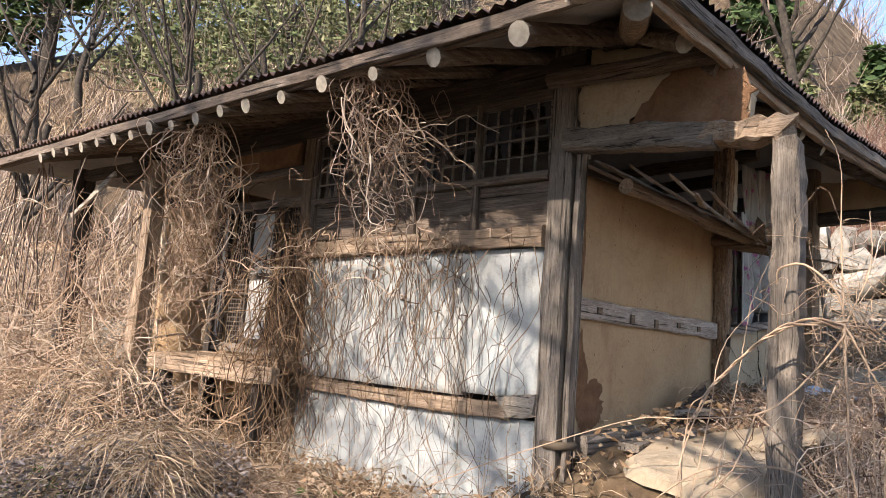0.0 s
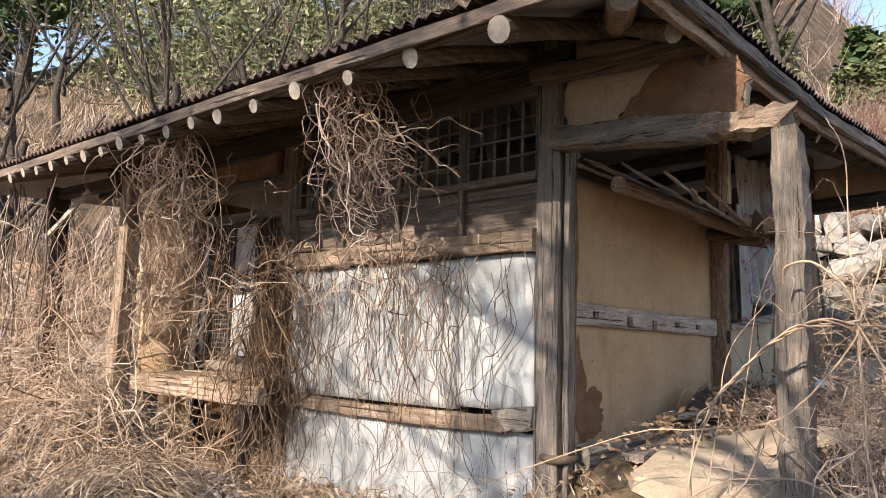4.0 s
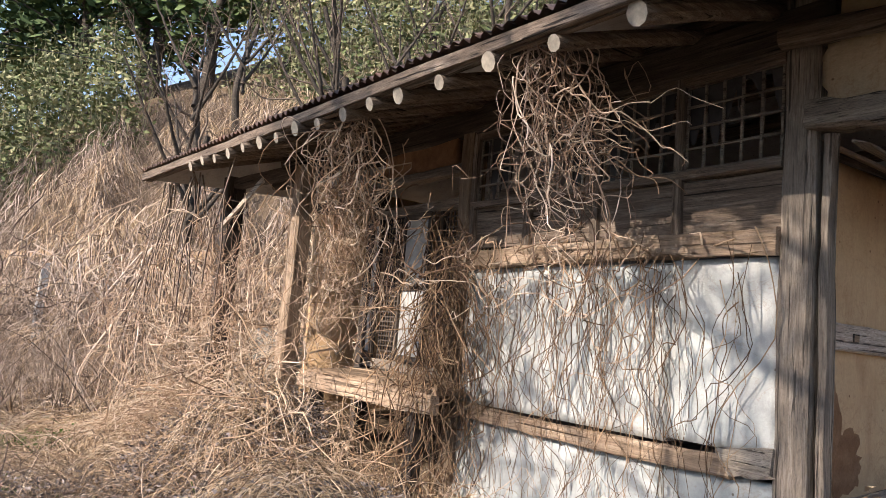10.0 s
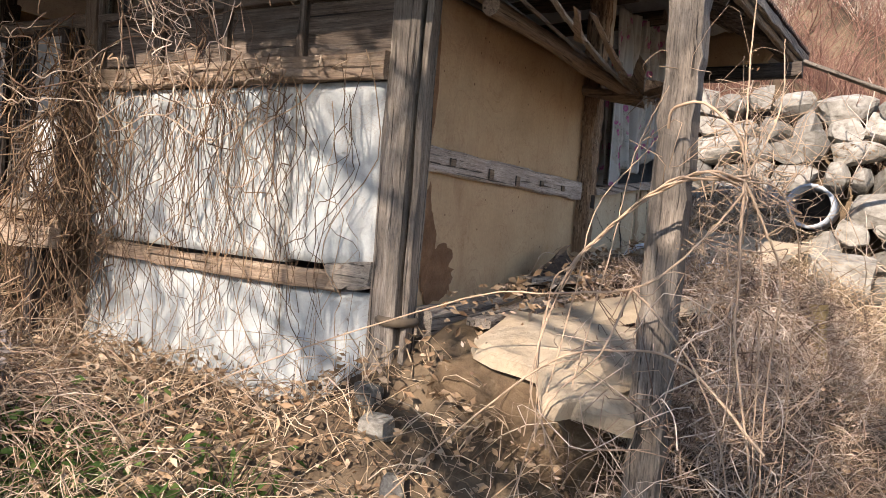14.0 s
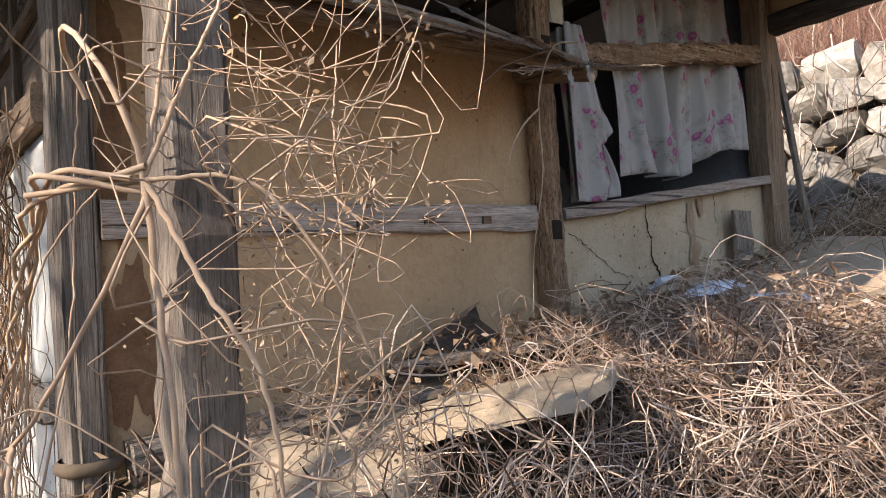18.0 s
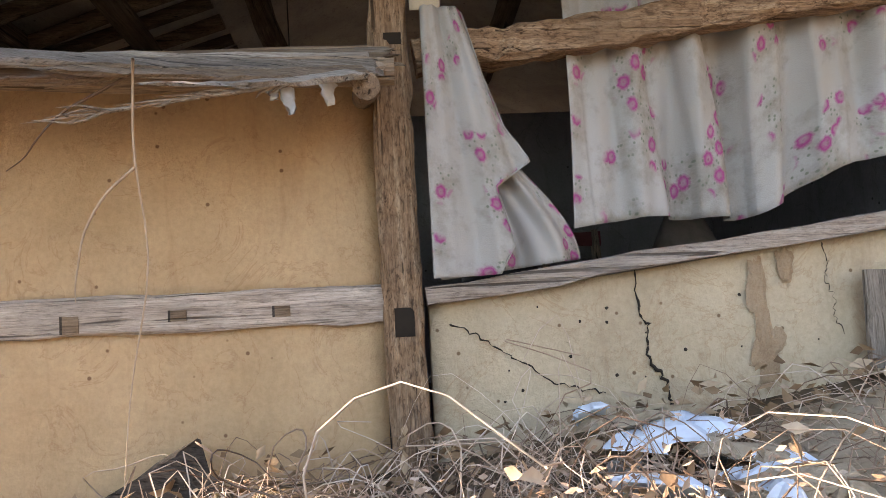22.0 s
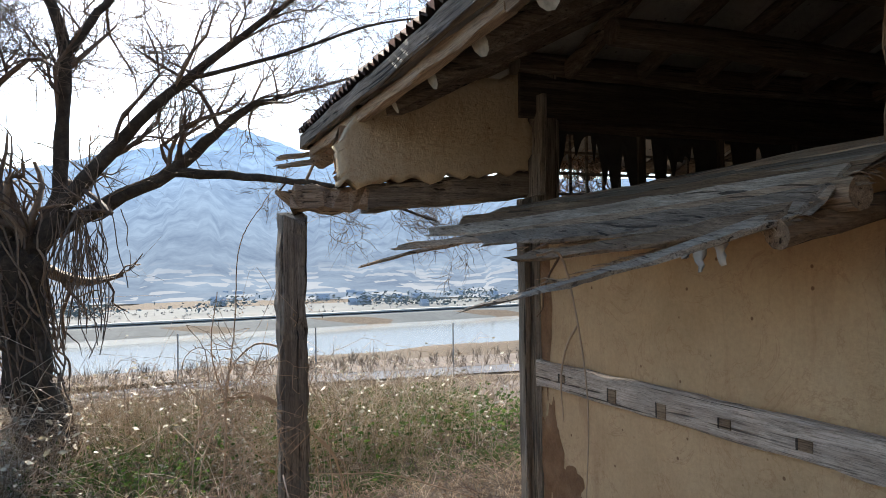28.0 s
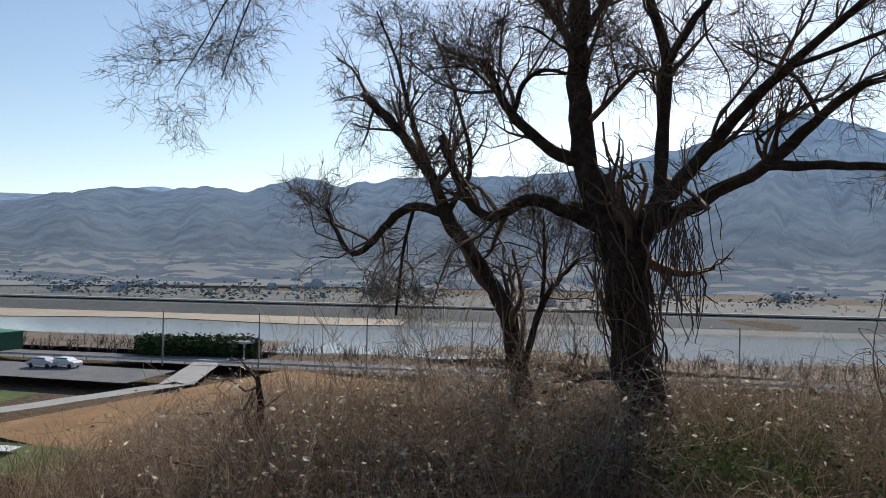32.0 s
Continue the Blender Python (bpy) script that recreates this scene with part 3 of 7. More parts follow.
M_DARKPAPER = plain("sooty_torn_paper", (0.055, 0.05, 0.048), 0.95)


def torn_sheet(name, x0, x1, z0, z1, y, seed, mat, parent, label="", bite=0.5):
    """A sheet of old window paper whose lower edge is torn away."""
    nu, nv = 28, 8
    vs = []
    for lay in (0, 0.002):
        for j in range(nv + 1):
            for i in range(nu + 1):
                u, v = i / nu, j / nv
                tear = bite * max(0.0, 0.5 + 0.9 * noise.fractal(Vector((u * 5.5, seed * 3.1, 0)), 1.0, 2.0, 3))
                lo = z0 + (z1 - z0) * min(0.96, tear)
                vs.append((x0 + (x1 - x0) * u, y + lay + 0.006 * noise.noise(Vector((u * 6, v * 4, seed))), z1 + (lo - z1) * v))
    f = slab_grid(nu, nv)
    return link_mesh(name, vs, np.concatenate([f, f[:, ::-1] + len(vs) // 2]), mat, parent, label)


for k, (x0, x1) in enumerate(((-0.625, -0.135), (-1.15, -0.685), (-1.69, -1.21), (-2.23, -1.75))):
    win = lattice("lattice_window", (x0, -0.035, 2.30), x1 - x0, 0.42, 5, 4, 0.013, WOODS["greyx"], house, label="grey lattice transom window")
    torn_sheet("window_paper", x0, x1, 2.30, 2.72, -0.018, k + 1, M_DARKPAPER, win, "near-black torn window paper", 1.3)

# corner beam to the porch post and the plaster gable piece above
beam("beam", (0.0, -0.05, 2.447), (0.84, -0.05, 2.36), 0.13, 0.125, WOODS["greyx"], house, "weathered tie beam, its end split open", seg=12, wear=0.006, seed=21)
beam("beam_end", (0.80, -0.055, 2.37), (1.19, -0.06, 2.335), 0.12, 0.10, WOODS["tanx"], house, "rotten splintered beam end", seg=10, wear=0.014, ends=0.03, seed=22)
GABLE_TOP = lambda u: 0.57 - 0.20 * u - 0.17 * max(0.0, u - 0.84) / 0.16
wall_slab("gable_panel", (0.03, -0.03, 2.41), (1, 0, 0), (0.94, 0.45), 0.08, M_PALE, house, "cracked plaster gable panel with bare mud showing", bottom=lambda u: 0.10 - 0.105 * u, top=GABLE_TOP, n=(24, 12), ragged=0.012, seed=7)
wall_slab("mud_patch", (0.36, -0.042, 2.41), (1, 0, 0), (0.62, 0.3), 0.01, M_MUD, house, "bare red mud where plaster fell away", bottom=lambda u: 0.065 - 0.07 * u, top=lambda u: min(0.09 + 0.7 * u, GABLE_TOP(0.35 + 0.65 * u) - 0.01), n=(18, 10), rough=0.007, ragged=0.015, seed=8)
# gable piece at the back
beam("beam", (0.0, 4.02, 2.72), (1.0, 4.05, 2.76), 0.12, 0.12, WOODS["darkx"], house, seg=8, wear=0.006, seed=23)
wall_slab("gable_panel", (0.1, 4.0, 2.78), (1, 0, 0), (0.65, 0.3), 0.08, M_TAN, house, n=(12, 8), ragged=0.01, seed=9)

# end wall: earthen plaster with a notched rail, and the window bay
wall_slab("wall_panel", (0.0, 0.06, 0.6), (0, 1, 0), (1.86, 1.75), 0.1, M_TAN, house, "smooth tan earthen plaster wall panel", bottom=lambda u: 0.98, top=lambda u: 1.70 + 0.02 * u, n=(30, 16), seed=10)
wall_slab("wall_panel", (0.0, 0.06, 0.6), (0, 1, 0), (1.86, 0.85), 0.1, M_TAN, house, "tan earthen plaster wall panel, red mud bare at its edge", bottom=lambda u: 0.1, top=lambda u: 0.90, n=(30, 16), seed=11)
beam("notched_rail", (0.0, 0.06, 1.545), (0.0, 1.92, 1.537), 0.07, 0.118, WOODS["paley"], house, "bleached wall rail with cut notches", seg=16, wear=0.004, seed=24)
beam("sill_beam", (0.05, 0.1, 0.80), (0.06, 1.9, 0.86), 0.14, 0.12, WOODS["greyy"], house, "ground sill beam", seg=12, wear=0.006, seed=25)
beam("top_plate", (-0.02, 0.06, 2.32), (-0.02, 1.93, 2.34), 0.08, 0.04, WOODS["darky"], house, seg=8, seed=26)
wall_slab("wall_panel", (0.02, 2.06, 0.7), (0, 1, 0), (1.86, 1.0), 0.09, M_PALE, house, "cracked pitted plaster below the window", bottom=lambda u: 0.2 + 0.2 * u, top=lambda u: 0.825 + 0.205 * u, n=(30, 16), rough=0.006, seed=12)
beam("window_sill", (0.03, 2.05, 1.545), (0.03, 3.93, 1.76), 0.11, 0.055, WOODS["paley"], house, "weathered window sill beam", seg=14, wear=0.004, seed=27)
beam("window_beam", (0.03, 2.05, 2.31), (0.03, 4.0, 2.55), 0.10, 0.11, WOODS["roty"], house, "worm-eaten beam across the window", seg=40, wear=0.009, seed=28)
wall_slab("back_wall", (0.0, 4.15, 0.5), (-1, 0, 0), (5.6, 2.5), 0.12, M_INNER, house, n=(16, 8), seed=13)
wall_slab("left_wall", (-5.55, 4.1, 0.4), (0, -1, 0), (3.7, 2.5), 0.1, M_TAN, house, n=(10, 8), seed=14)
wall_slab("inner_wall", (-2.3, 4.1, 0.4), (0, -1, 0), (2.0, 2.3), 0.08, M_INNER, house, n=(8, 8), seed=15)
# floor painted near-black, as the unlit room looks
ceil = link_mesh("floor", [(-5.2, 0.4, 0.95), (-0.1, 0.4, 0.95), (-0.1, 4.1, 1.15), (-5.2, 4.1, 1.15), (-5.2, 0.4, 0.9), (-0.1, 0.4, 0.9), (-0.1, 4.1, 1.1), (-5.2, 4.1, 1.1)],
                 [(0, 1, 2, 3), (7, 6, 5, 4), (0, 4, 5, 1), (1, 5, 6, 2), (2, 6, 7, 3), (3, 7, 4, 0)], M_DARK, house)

# deck
beam("deck_board", (-3.95, -0.20, 1.035), (-2.15, -0.20, 1.055), 0.22, 0.04, WOODS["brownx"], house, "sagging deck board strewn with litter", seg=10, bevel=0.06, seed=31)
beam("deck_board", (-4.05, 0.03, 1.04), (-2.42, 0.03, 1.06), 0.22, 0.04, WOODS["brownx"], house, seg=10, bevel=0.06, seed=34)
beam("deck_board", (-4.2, 0.26, 1.045), (-2.42, 0.26, 1.06), 0.22, 0.04, WOODS["brownx"], house, seg=8, bevel=0.06, seed=33)
beam("deck_edge", (-3.98, -0.34, 0.975), (-2.12, -0.34, 0.98), 0.07, 0.12, WOODS["tanx"], house, "sunbleached deck edge beam", seg=10, seed=32, sag=0.012, wear=0.006)
for x in (-3.8, -2.4):
    beam("deck_leg", (x, -0.28, 0.3), (x, -0.28, 0.93), 0.09, 0.09, WOODS["darkz"], house, seg=4, up=(0, 1, 0), seed=int(-x * 30))

# roof: hip with sheets, fascia, rafters
corners = {"fl": (-6.15, -1.25, 2.755), "fm": (0.25, -0.99, 2.76), "fr": (0.94, -0.95, 2.79), "mr": (0.90, 1.45, 2.83), "br": (0.92, 4.9, 3.06), "bl": (-6.15, 5.0, 3.1)}
r0, r1 = (-4.4, 2.0, 3.93), (-0.9, 2.05, 3.95)


def roof_sheet(name, quad, nu, nv, label=""):
    """A corrugated roof face over four corners a, b (eave) and c, d (ridge)."""
    a, b_, c, d = (np.array(p, float) for p in quad)
    rng = np.random.RandomState(len(label) + nu)
    verts = []
    nrm = np.cross(b_ - a, d - a)
    nrm /= np.linalg.norm(nrm)
    nrm *= np.sign(nrm[2])
    for lay in (0, 1):
        for j in range(nv + 1):
            for i in range(nu + 1):
                u, v = i / nu, j / nv
                p = (a * (1 - u) + b_ * u) * (1 - v) + (d * (1 - u) + c * u) * v
                wave = 0.012 * (1 if i % 2 else -1) + rng.normal(0, 0.003)
                verts.append(p + nrm * (wave + (0.04 if lay == 0 else 0.032)) + (np.array([0, 0, -0.01]) * rng.rand() if j == 0 else 0))
    f = slab_grid(nu, nv)
    return link_mesh(name, verts, np.concatenate([f, f[:, ::-1] + len(verts) // 2]), M_ROOF, house, label)


roof_sheet("roof", (corners["fl"], corners["fm"], r1, r0), 170, 8, "rusty corrugated roofing over the front")
roof_sheet("roof", (corners["fm"], corners["fr"], r1, r1), 20, 8)
roof_sheet("roof", (corners["fr"], corners["mr"], r1, r1), 76, 8, "rusty corrugated hip roofing over the end")
roof_sheet("roof", (corners["mr"], corners["br"], r1, r1), 98, 8)
roof_sheet("roof", (corners["br"], corners["bl"], r0, r1), 60, 6)
roof_sheet("roof", (corners["bl"], corners["fl"], r0, r0), 60, 6)


def under(name, quad, mat):
    a, b_, c, d = (np.array(p, float) - np.array([0, 0, 0.05]) for p in quad)
    vs, nu, nv = [], 24, 10
    for j in range(nv + 1):
        for i in range(nu + 1):
            u, v = i / nu, j / nv
            p = (a * (1 - u) + b_ * u) * (1 - v) + (d * (1 - u) + c * u) * v
            vs.append(p + np.array([0, 0, 0.012 * noise.noise(Vector(p * 5))]))
    return link_mesh(name, vs, slab_grid(nu, nv), mat, house)


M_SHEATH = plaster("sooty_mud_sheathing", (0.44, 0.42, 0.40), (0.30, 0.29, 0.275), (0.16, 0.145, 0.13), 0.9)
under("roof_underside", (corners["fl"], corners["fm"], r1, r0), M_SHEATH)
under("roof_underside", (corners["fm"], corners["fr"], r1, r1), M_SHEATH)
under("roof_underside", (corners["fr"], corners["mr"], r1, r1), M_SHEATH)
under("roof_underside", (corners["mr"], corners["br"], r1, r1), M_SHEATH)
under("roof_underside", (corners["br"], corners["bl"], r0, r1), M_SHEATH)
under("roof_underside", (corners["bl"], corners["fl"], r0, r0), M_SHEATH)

beam("fascia", (-6.15, -1.24, 2.72), (0.25, -0.98, 2.725), 0.03, 0.07, WOODS["umberx"], house, "weathered eave board", seg=24, wear=0.004, seed=41)
beam("fascia", (0.25, -0.98, 2.725), (0.95, -0.94, 2.755), 0.03, 0.07, WOODS["umberx"], house, seg=6, wear=0.004, seed=49)
beam("fascia", (-6.1, -1.195, 2.690), (0.3, -0.94, 2.697), 0.04, 0.03, WOODS["umberx"], house, "lower eave batten", seg=24, wear=0.004, seed=42)
beam("fascia", (0.94, -0.94, 2.755), (0.90, 1.45, 2.795), 0.03, 0.07, WOODS["greyy"], house, seg=16, wear=0.005, seed=43)
beam("fascia", (0.90, 1.45, 2.795), (0.92, 4.88, 3.025), 0.03, 0.07, WOODS["greyy"], house, seg=16, wear=0.005, seed=44)
beam("fascia", (0.885, -0.92, 2.70), (0.85, 1.45, 2.735), 0.04, 0.05, WOODS["tany"], house, seg=16, wear=0.004, seed=45)
beam("fascia", (0.85, 1.45, 2.735), (0.87, 4.88, 2.965), 0.04, 0.05, WOODS["tany"], house, seg=16, wear=0.004, seed=46)
for k, (y, z) in enumerate(((-1.01, 2.70), (-1.03, 2.655))):
    beam("loose_plank", (0.62, y, z + 0.05), (1.06, y + 0.03, z - 0.03), 0.07, 0.022, WOODS["palegreyx"], house, "splintered loose plank on the eave corner", seg=8, wear=0.004, ends=0.03, seed=47 + 10 * k)
beam("loose_plank", (0.9, 4.6, 2.96), (1.9, 5.6, 2.72), 0.07, 0.03, WOODS["greyx"], house, "broken plank hanging off the eave end", seg=6, seed=48)


M_LOGEND = plain("pale_cut_log_end", (0.27, 0.235, 0.185), 0.9, var=0.3, scale=30)


def log_part(name, p0, p1, r, mat, parent, seed=0, sides=10, label="", pale=True):
    rng = np.random.RandomState(seed)
    p0, p1 = np.array(p0, float), np.array(p1, float)
    k = 6
    L = p0 + (p1 - p0) * np.linspace(0, 1, k)[:, None]
    L[1:-1] += rng.normal(0, r * 0.12, (k - 2, 3))
    v, f = tube_data(L[None], (r * rng.uniform(0.9, 1.1, k))[None], sides)
    v, f = list(v), [tuple(q) for q in f]
    f += [tuple(range(sides)), tuple(len(v) - sides + i for i in range(sides - 1, -1, -1))]
    ob = link_mesh(name, v, f, mat, parent, label, smooth=False)
    ob.data.materials.append(M_LOGEND if pale else mat)
    ob.data.polygons[len(f) - 2].material_index = 1
    ob.data.polygons[len(f) - 1].material_index = 1
    return ob


RAFTERS = [0.24, -0.30, -0.76, -1.22, -1.63, -2.04, -2.37, -2.71, -3.08, -3.45, -3.78, -4.12, -4.48, -4.83, -5.18, -5.53, -5.88]
for k, x in enumerate(RAFTERS):
    y = -0.955 + 0.0407 * (x - 0.25) - 0.02 * (k % 3 == 0)
    x = 2.2 - (2.2 - x) * (y + 3.3) / 2.44
    log_part("rafter", (x, y, 2.645 + 0.006 * (k % 2)), (x * 0.98, 1.0, 3.34), 0.040 + 0.006 * (k % 2) + 0.014 * (k == 0), WOODS["umbery"], house, seed=100 + k, label="round log rafter")
for k, y in enumerate([-0.42, -0.02, 0.38, 0.80, 1.20, 1.60, 2.0, 2.4, 2.85, 3.3, 3.75, 4.2, 4.65]):
    z = 2.695 + 0.01 * y + 0.07 * max(0.0, y - 1.6)
    log_part("rafter", (0.83, y, z), (-0.7, 1.0 + (y - 1.0) * 0.55, z + 0.80), 0.046, WOODS["umberx"], house, seed=140 + k)
log_part("hip_rafter", (0.86, -0.9, 2.66), (-0.8, 1.9, 3.76), 0.065, WOODS["brownx"], house, seed=160)
log_part("purlin", (-0.1, -0.12, 2.80), (0.86, -0.10, 2.745), 0.052, WOODS["umberx"], house, seed=161, label="round purlin end poking from the gable")
log_part("purlin", (-5.6, 0.02, 3.04), (0.1, 0.02, 3.02), 0.07, WOODS["umberx"], house, seed=162)
for k, y in enumerate((0.75, 1.4, 2.6, 3.3)):
    log_part("tie_log", (-2.2, y, 2.93), (0.05, y, 2.96 + 0.03 * k), 0.06, WOODS["umberx"], house, seed=170 + k, label="dark round roof log", pale=False)

# ---------------- recess, doors, lean-to boards ----------------
wall_slab("gable_panel", (-3.45, -0.06, 2.60), (1, 0, 0), (0.96, 0.22), 0.06, M_MUD, house, "red mud panel under the eaves", n=(12, 4), ragged=0.008, seed=21)
beam("rail", (-4.15, -0.03, 2.555), (-2.40, -0.03, 2.55), 0.09, 0.07, WOODS["greyx"], house, seg=8, seed=51)
beam("rail", (-4.25, 0.4, 2.44), (-2.05, 0.4, 2.44), 0.1, 0.09, WOODS["greyx"], house, "door lintel", seg=8, seed=52)
beam("rail", (-4.25, 0.4, 1.12), (-2.05, 0.4, 1.10), 0.1, 0.08, WOODS["greyx"], house, seg=8, seed=53)
beam("rail", (-4.12, -0.42, 2.70), (-5.6, -0.5, 2.72), 0.1, 0.1, WOODS["darkx"], house, seg=8, seed=54)
beam("brace", (-5.0, -0.78, 2.22), (-4.25, -0.74, 2.56), 0.02, 0.05, WOODS["palegreyx"], house, "slanting pale brace", seg=3, seed=55)
for x, w in ((-3.69, 0.05), (-3.22, 0.06), (-2.42, 0.06), (-2.08, 0.07)):
    beam("jamb", (x, 0.4, 1.14), (x, 0.4, 2.40), w, 0.07, WOODS["darkz"], house, seg=4, up=(0, 1, 0), seed=int(-x * 17))
M_PAPER = plain("yellowed_door_paper", (0.34, 0.33, 0.305), 0.9, var=0.12, scale=6)


def paper_door(x0, x1, y, z0, z1, rails, label, seed):
    """A door leaf of paper in a dark frame."""
    d = link_mesh("door", *beam_data(((x0 + x1) / 2, y, z0), ((x0 + x1) / 2, y, z1), x1 - x0, 0.02, seg=6, bevel=0.1, up=(0, 1, 0), seed=seed, wear=0.001), M_PAPER, house, label)
    for z in rails:
        beam("door_rail", (x0, y - 0.015, z), (x1, y - 0.015, z), 0.03, 0.05, WOODS["darkx"], d, seg=3, seed=int(z * 50) + seed)
    for x in (x0, x1):
        beam("door_stile", (x, y - 0.015, z0), (x, y - 0.015, z1), 0.04, 0.03, WOODS["darkz"], d, seg=3, up=(0, 1, 0), seed=int(-x * 30) + seed)
    return d


paper_door(-3.64, -3.27, 0.33, 1.17, 2.38, (1.19, 1.77, 2.36), "white papered door leaf with dark mid rail", 57)
paper_door(-4.22, -4.08, 0.36, 1.17, 2.38, (1.19, 1.72, 2.36), "narrow papered door leaf", 59)
for z0, h, rows in ((1.15, 0.42, 10), (1.62, 0.77, 18)):
    lattice("lattice_door", (-3.17, 0.4, z0), 0.70, h, 15, rows, 0.012, WOODS["darkx"], house, label="dark fine lattice door with the paper gone")
    lattice("lattice_door", (-4.05, 0.4, z0), 0.34, h, 8, rows, 0.012, WOODS["darkx"], house, label="dark fine lattice door with torn paper")
beam("door_rail", (-3.2, 0.4, 1.595), (-2.44, 0.4, 1.595), 0.03, 0.05, WOODS["darkx"], house, seg=3, seed=61)
beam("beam", (-5.5, 0.42, 2.62), (-4.2, 0.42, 2.6), 0.12, 0.12, WOODS["darkx"], house, seg=6, seed=62)

# boards of the lean-to ceiling, sagging outwards
rng = np.random.RandomState(5)
B0, B1, B2 = np.array([0.03, 1.94, 2.355]), np.array([0.23, 1.93, 2.235]), np.array([0.46, 1.86, 2.12])


def back_edge(s):
    return B0 + (B1 - B0) * s * 2 if s < 0.5 else B1 + (B2 - B1) * (s * 2 - 1)


ENDS = ((0.07, (0.04, 0.02, 2.335), 0.12, 0.9), (0.21, (0.20, -0.05, 2.305), 0.13, 0.8), (0.36, (0.38, 0.0, 2.26), 0.13, 0.7), (0.50, (0.56, 0.12, 2.205), 0.12, 0.55),
        (0.63, (0.74, 0.1, 2.135), 0.12, 0.35), (0.75, (0.68, 0.95, 2.135), 0.12, 0.5), (0.86, (0.74, 1.22, 2.065), 0.11, 0.4), (0.95, (1.02, 1.52, 1.94), 0.07, 0.25))
for k, (s, q, w, tp) in enumerate(ENDS):
    beam("ceiling_board", back_edge(s), q, w * (0.82 + 0.14 * (k % 2)), 0.018, WOODS[("tany", "greyy", "browny", "palegreyy")[k % 4]], house, "frayed weathered grey ceiling board", seg=14, wear=0.0035, bevel=0.2, up=(0.72 - 0.3 * (s < 0.3), 0, 1), ends=0.05, sag=0.01, taper=tp, seed=70 + k)
beam("ceiling_board", (0.42, 0.75, 2.20), (0.80, -0.2, 2.06), 0.06, 0.016, WOODS["tany"], house, "long splintered board tip", seg=9, wear=0.004, up=(0.6, 0, 1), ends=0.03, taper=0.3, seed=79)
# frayed splinters along the outer edge and the ends
P, Q = [], []
for k in range(150):
    if k < 70:
        t = rng.rand() * 0.9
        p = back_edge(0.93) * (1 - t) + np.array([0.70, 1.2, 1.96]) * t if k < 40 else back_edge(0.83) * (1 - t) + np.array([0.58, 0.8, 2.10]) * t
        q = p + np.array([rng.uniform(0.0, 0.05), -rng.uniform(0.02, 0.16), -rng.uniform(0.0, 0.035)])
    else:
        s = rng.rand()
        p = back_edge(s) + np.array([0, -0.03, 0.0])
        q = p + np.array([rng.normal(0, 0.015), rng.uniform(0.02, 0.08), -rng.uniform(0.0, 0.05)])
    P.append(p)
    Q.append(q)
tubes("splinter_fringe", wiggle(rng, P, Q, 4, 0.1), np.array([0.007, 0.006, 0.004, 0.001])[None] * rng.uniform(0.3, 0.9, (150, 1)), WOODS["tany"], house, "splintered board ends")
M_RAG = plain("grey_rag", (0.46, 0.44, 0.40), 0.95)
for k, (y, l) in enumerate(((1.70, 0.085), (1.66, 0.05), (1.80, 0.07))):
    v, f = beam_data((0.47 + 0.01 * k, y, 2.105), (0.475 + 0.01 * k, y + 0.01, 2.105 - l), 0.02, 0.045, seg=6, wear=0.006, up=(0, 1, 0), taper=0.3, seed=600 + k, bevel=0.3)
    link_mesh("rag", v, f, M_RAG, house, "torn strip of white rag", smooth=True)
log_part("joist", (0.25, 1.98, 2.195), (0.25, 0.15, 2.215), 0.042, WOODS["browny"], house, seed=77, label="round brown ceiling joist", pale=False)
log_part("joist", (-0.06, 1.88, 2.20), (0.42, 1.90, 2.105), 0.035, WOODS["brownx"], house, seed=78, pale=False)
for k, (y, z) in enumerate(((0.30, 1.545), (0.68, 1.537), (0.985, 1.53), (1.30, 1.53), (1.61, 1.528))):
    deep = k in (1, 2)
    # the cut is a brown patch; a dark strip paints its shaded side
    beam("notch", (0.0345, y - 0.024, z - 0.012 * deep), (0.0345, y + 0.024, z - 0.012 * deep), 0.006, 0.032 + 0.02 * deep, WOODS["browny"], house, "cut notch in the rail", seg=1, wear=0.001, seed=80 + k)
    beam("notch_edge", (0.037, y - 0.03, z - 0.012 * deep), (0.037, y - 0.023, z - 0.012 * deep), 0.004, 0.034 + 0.02 * deep, WOODS["darky"], house, seg=1, wear=0.0005, seed=86 + k)
# near-black pieces on the post face paint the shade inside its mortises
M_HOLE = plain("hollow_dark_wood", (0.022, 0.016, 0.011), 1.0)
beam("mortise", (0.0905, 1.95, 1.475), (0.0905, 2.01, 1.475), 0.008, 0.085, M_HOLE, house, seg=1, wear=0.002, seed=90)
beam("mortise", (0.0905, 1.955, 2.34), (0.0905, 2.01, 2.34), 0.008, 0.06, M_HOLE, house, seg=1, wear=0.002, seed=91)
beam("upper_board", (0.02, 0.05, 2.38), (0.0, 0.04, 2.86), 0.16, 0.03, WOODS["greyz"], house, "grey upper board post", seg=6, up=(1, 0, 0), seed=92)
beam("paper_strip", (0.07, 2.09, 2.45), (0.07, 2.09, 2.85), 0.09, 0.006, plain("torn_wallpaper", (0.44, 0.38, 0.28), 0.95), house, "torn wallpaper strip on the post", seg=6, up=(1, 0, 0), wear=0.006, seed=93)
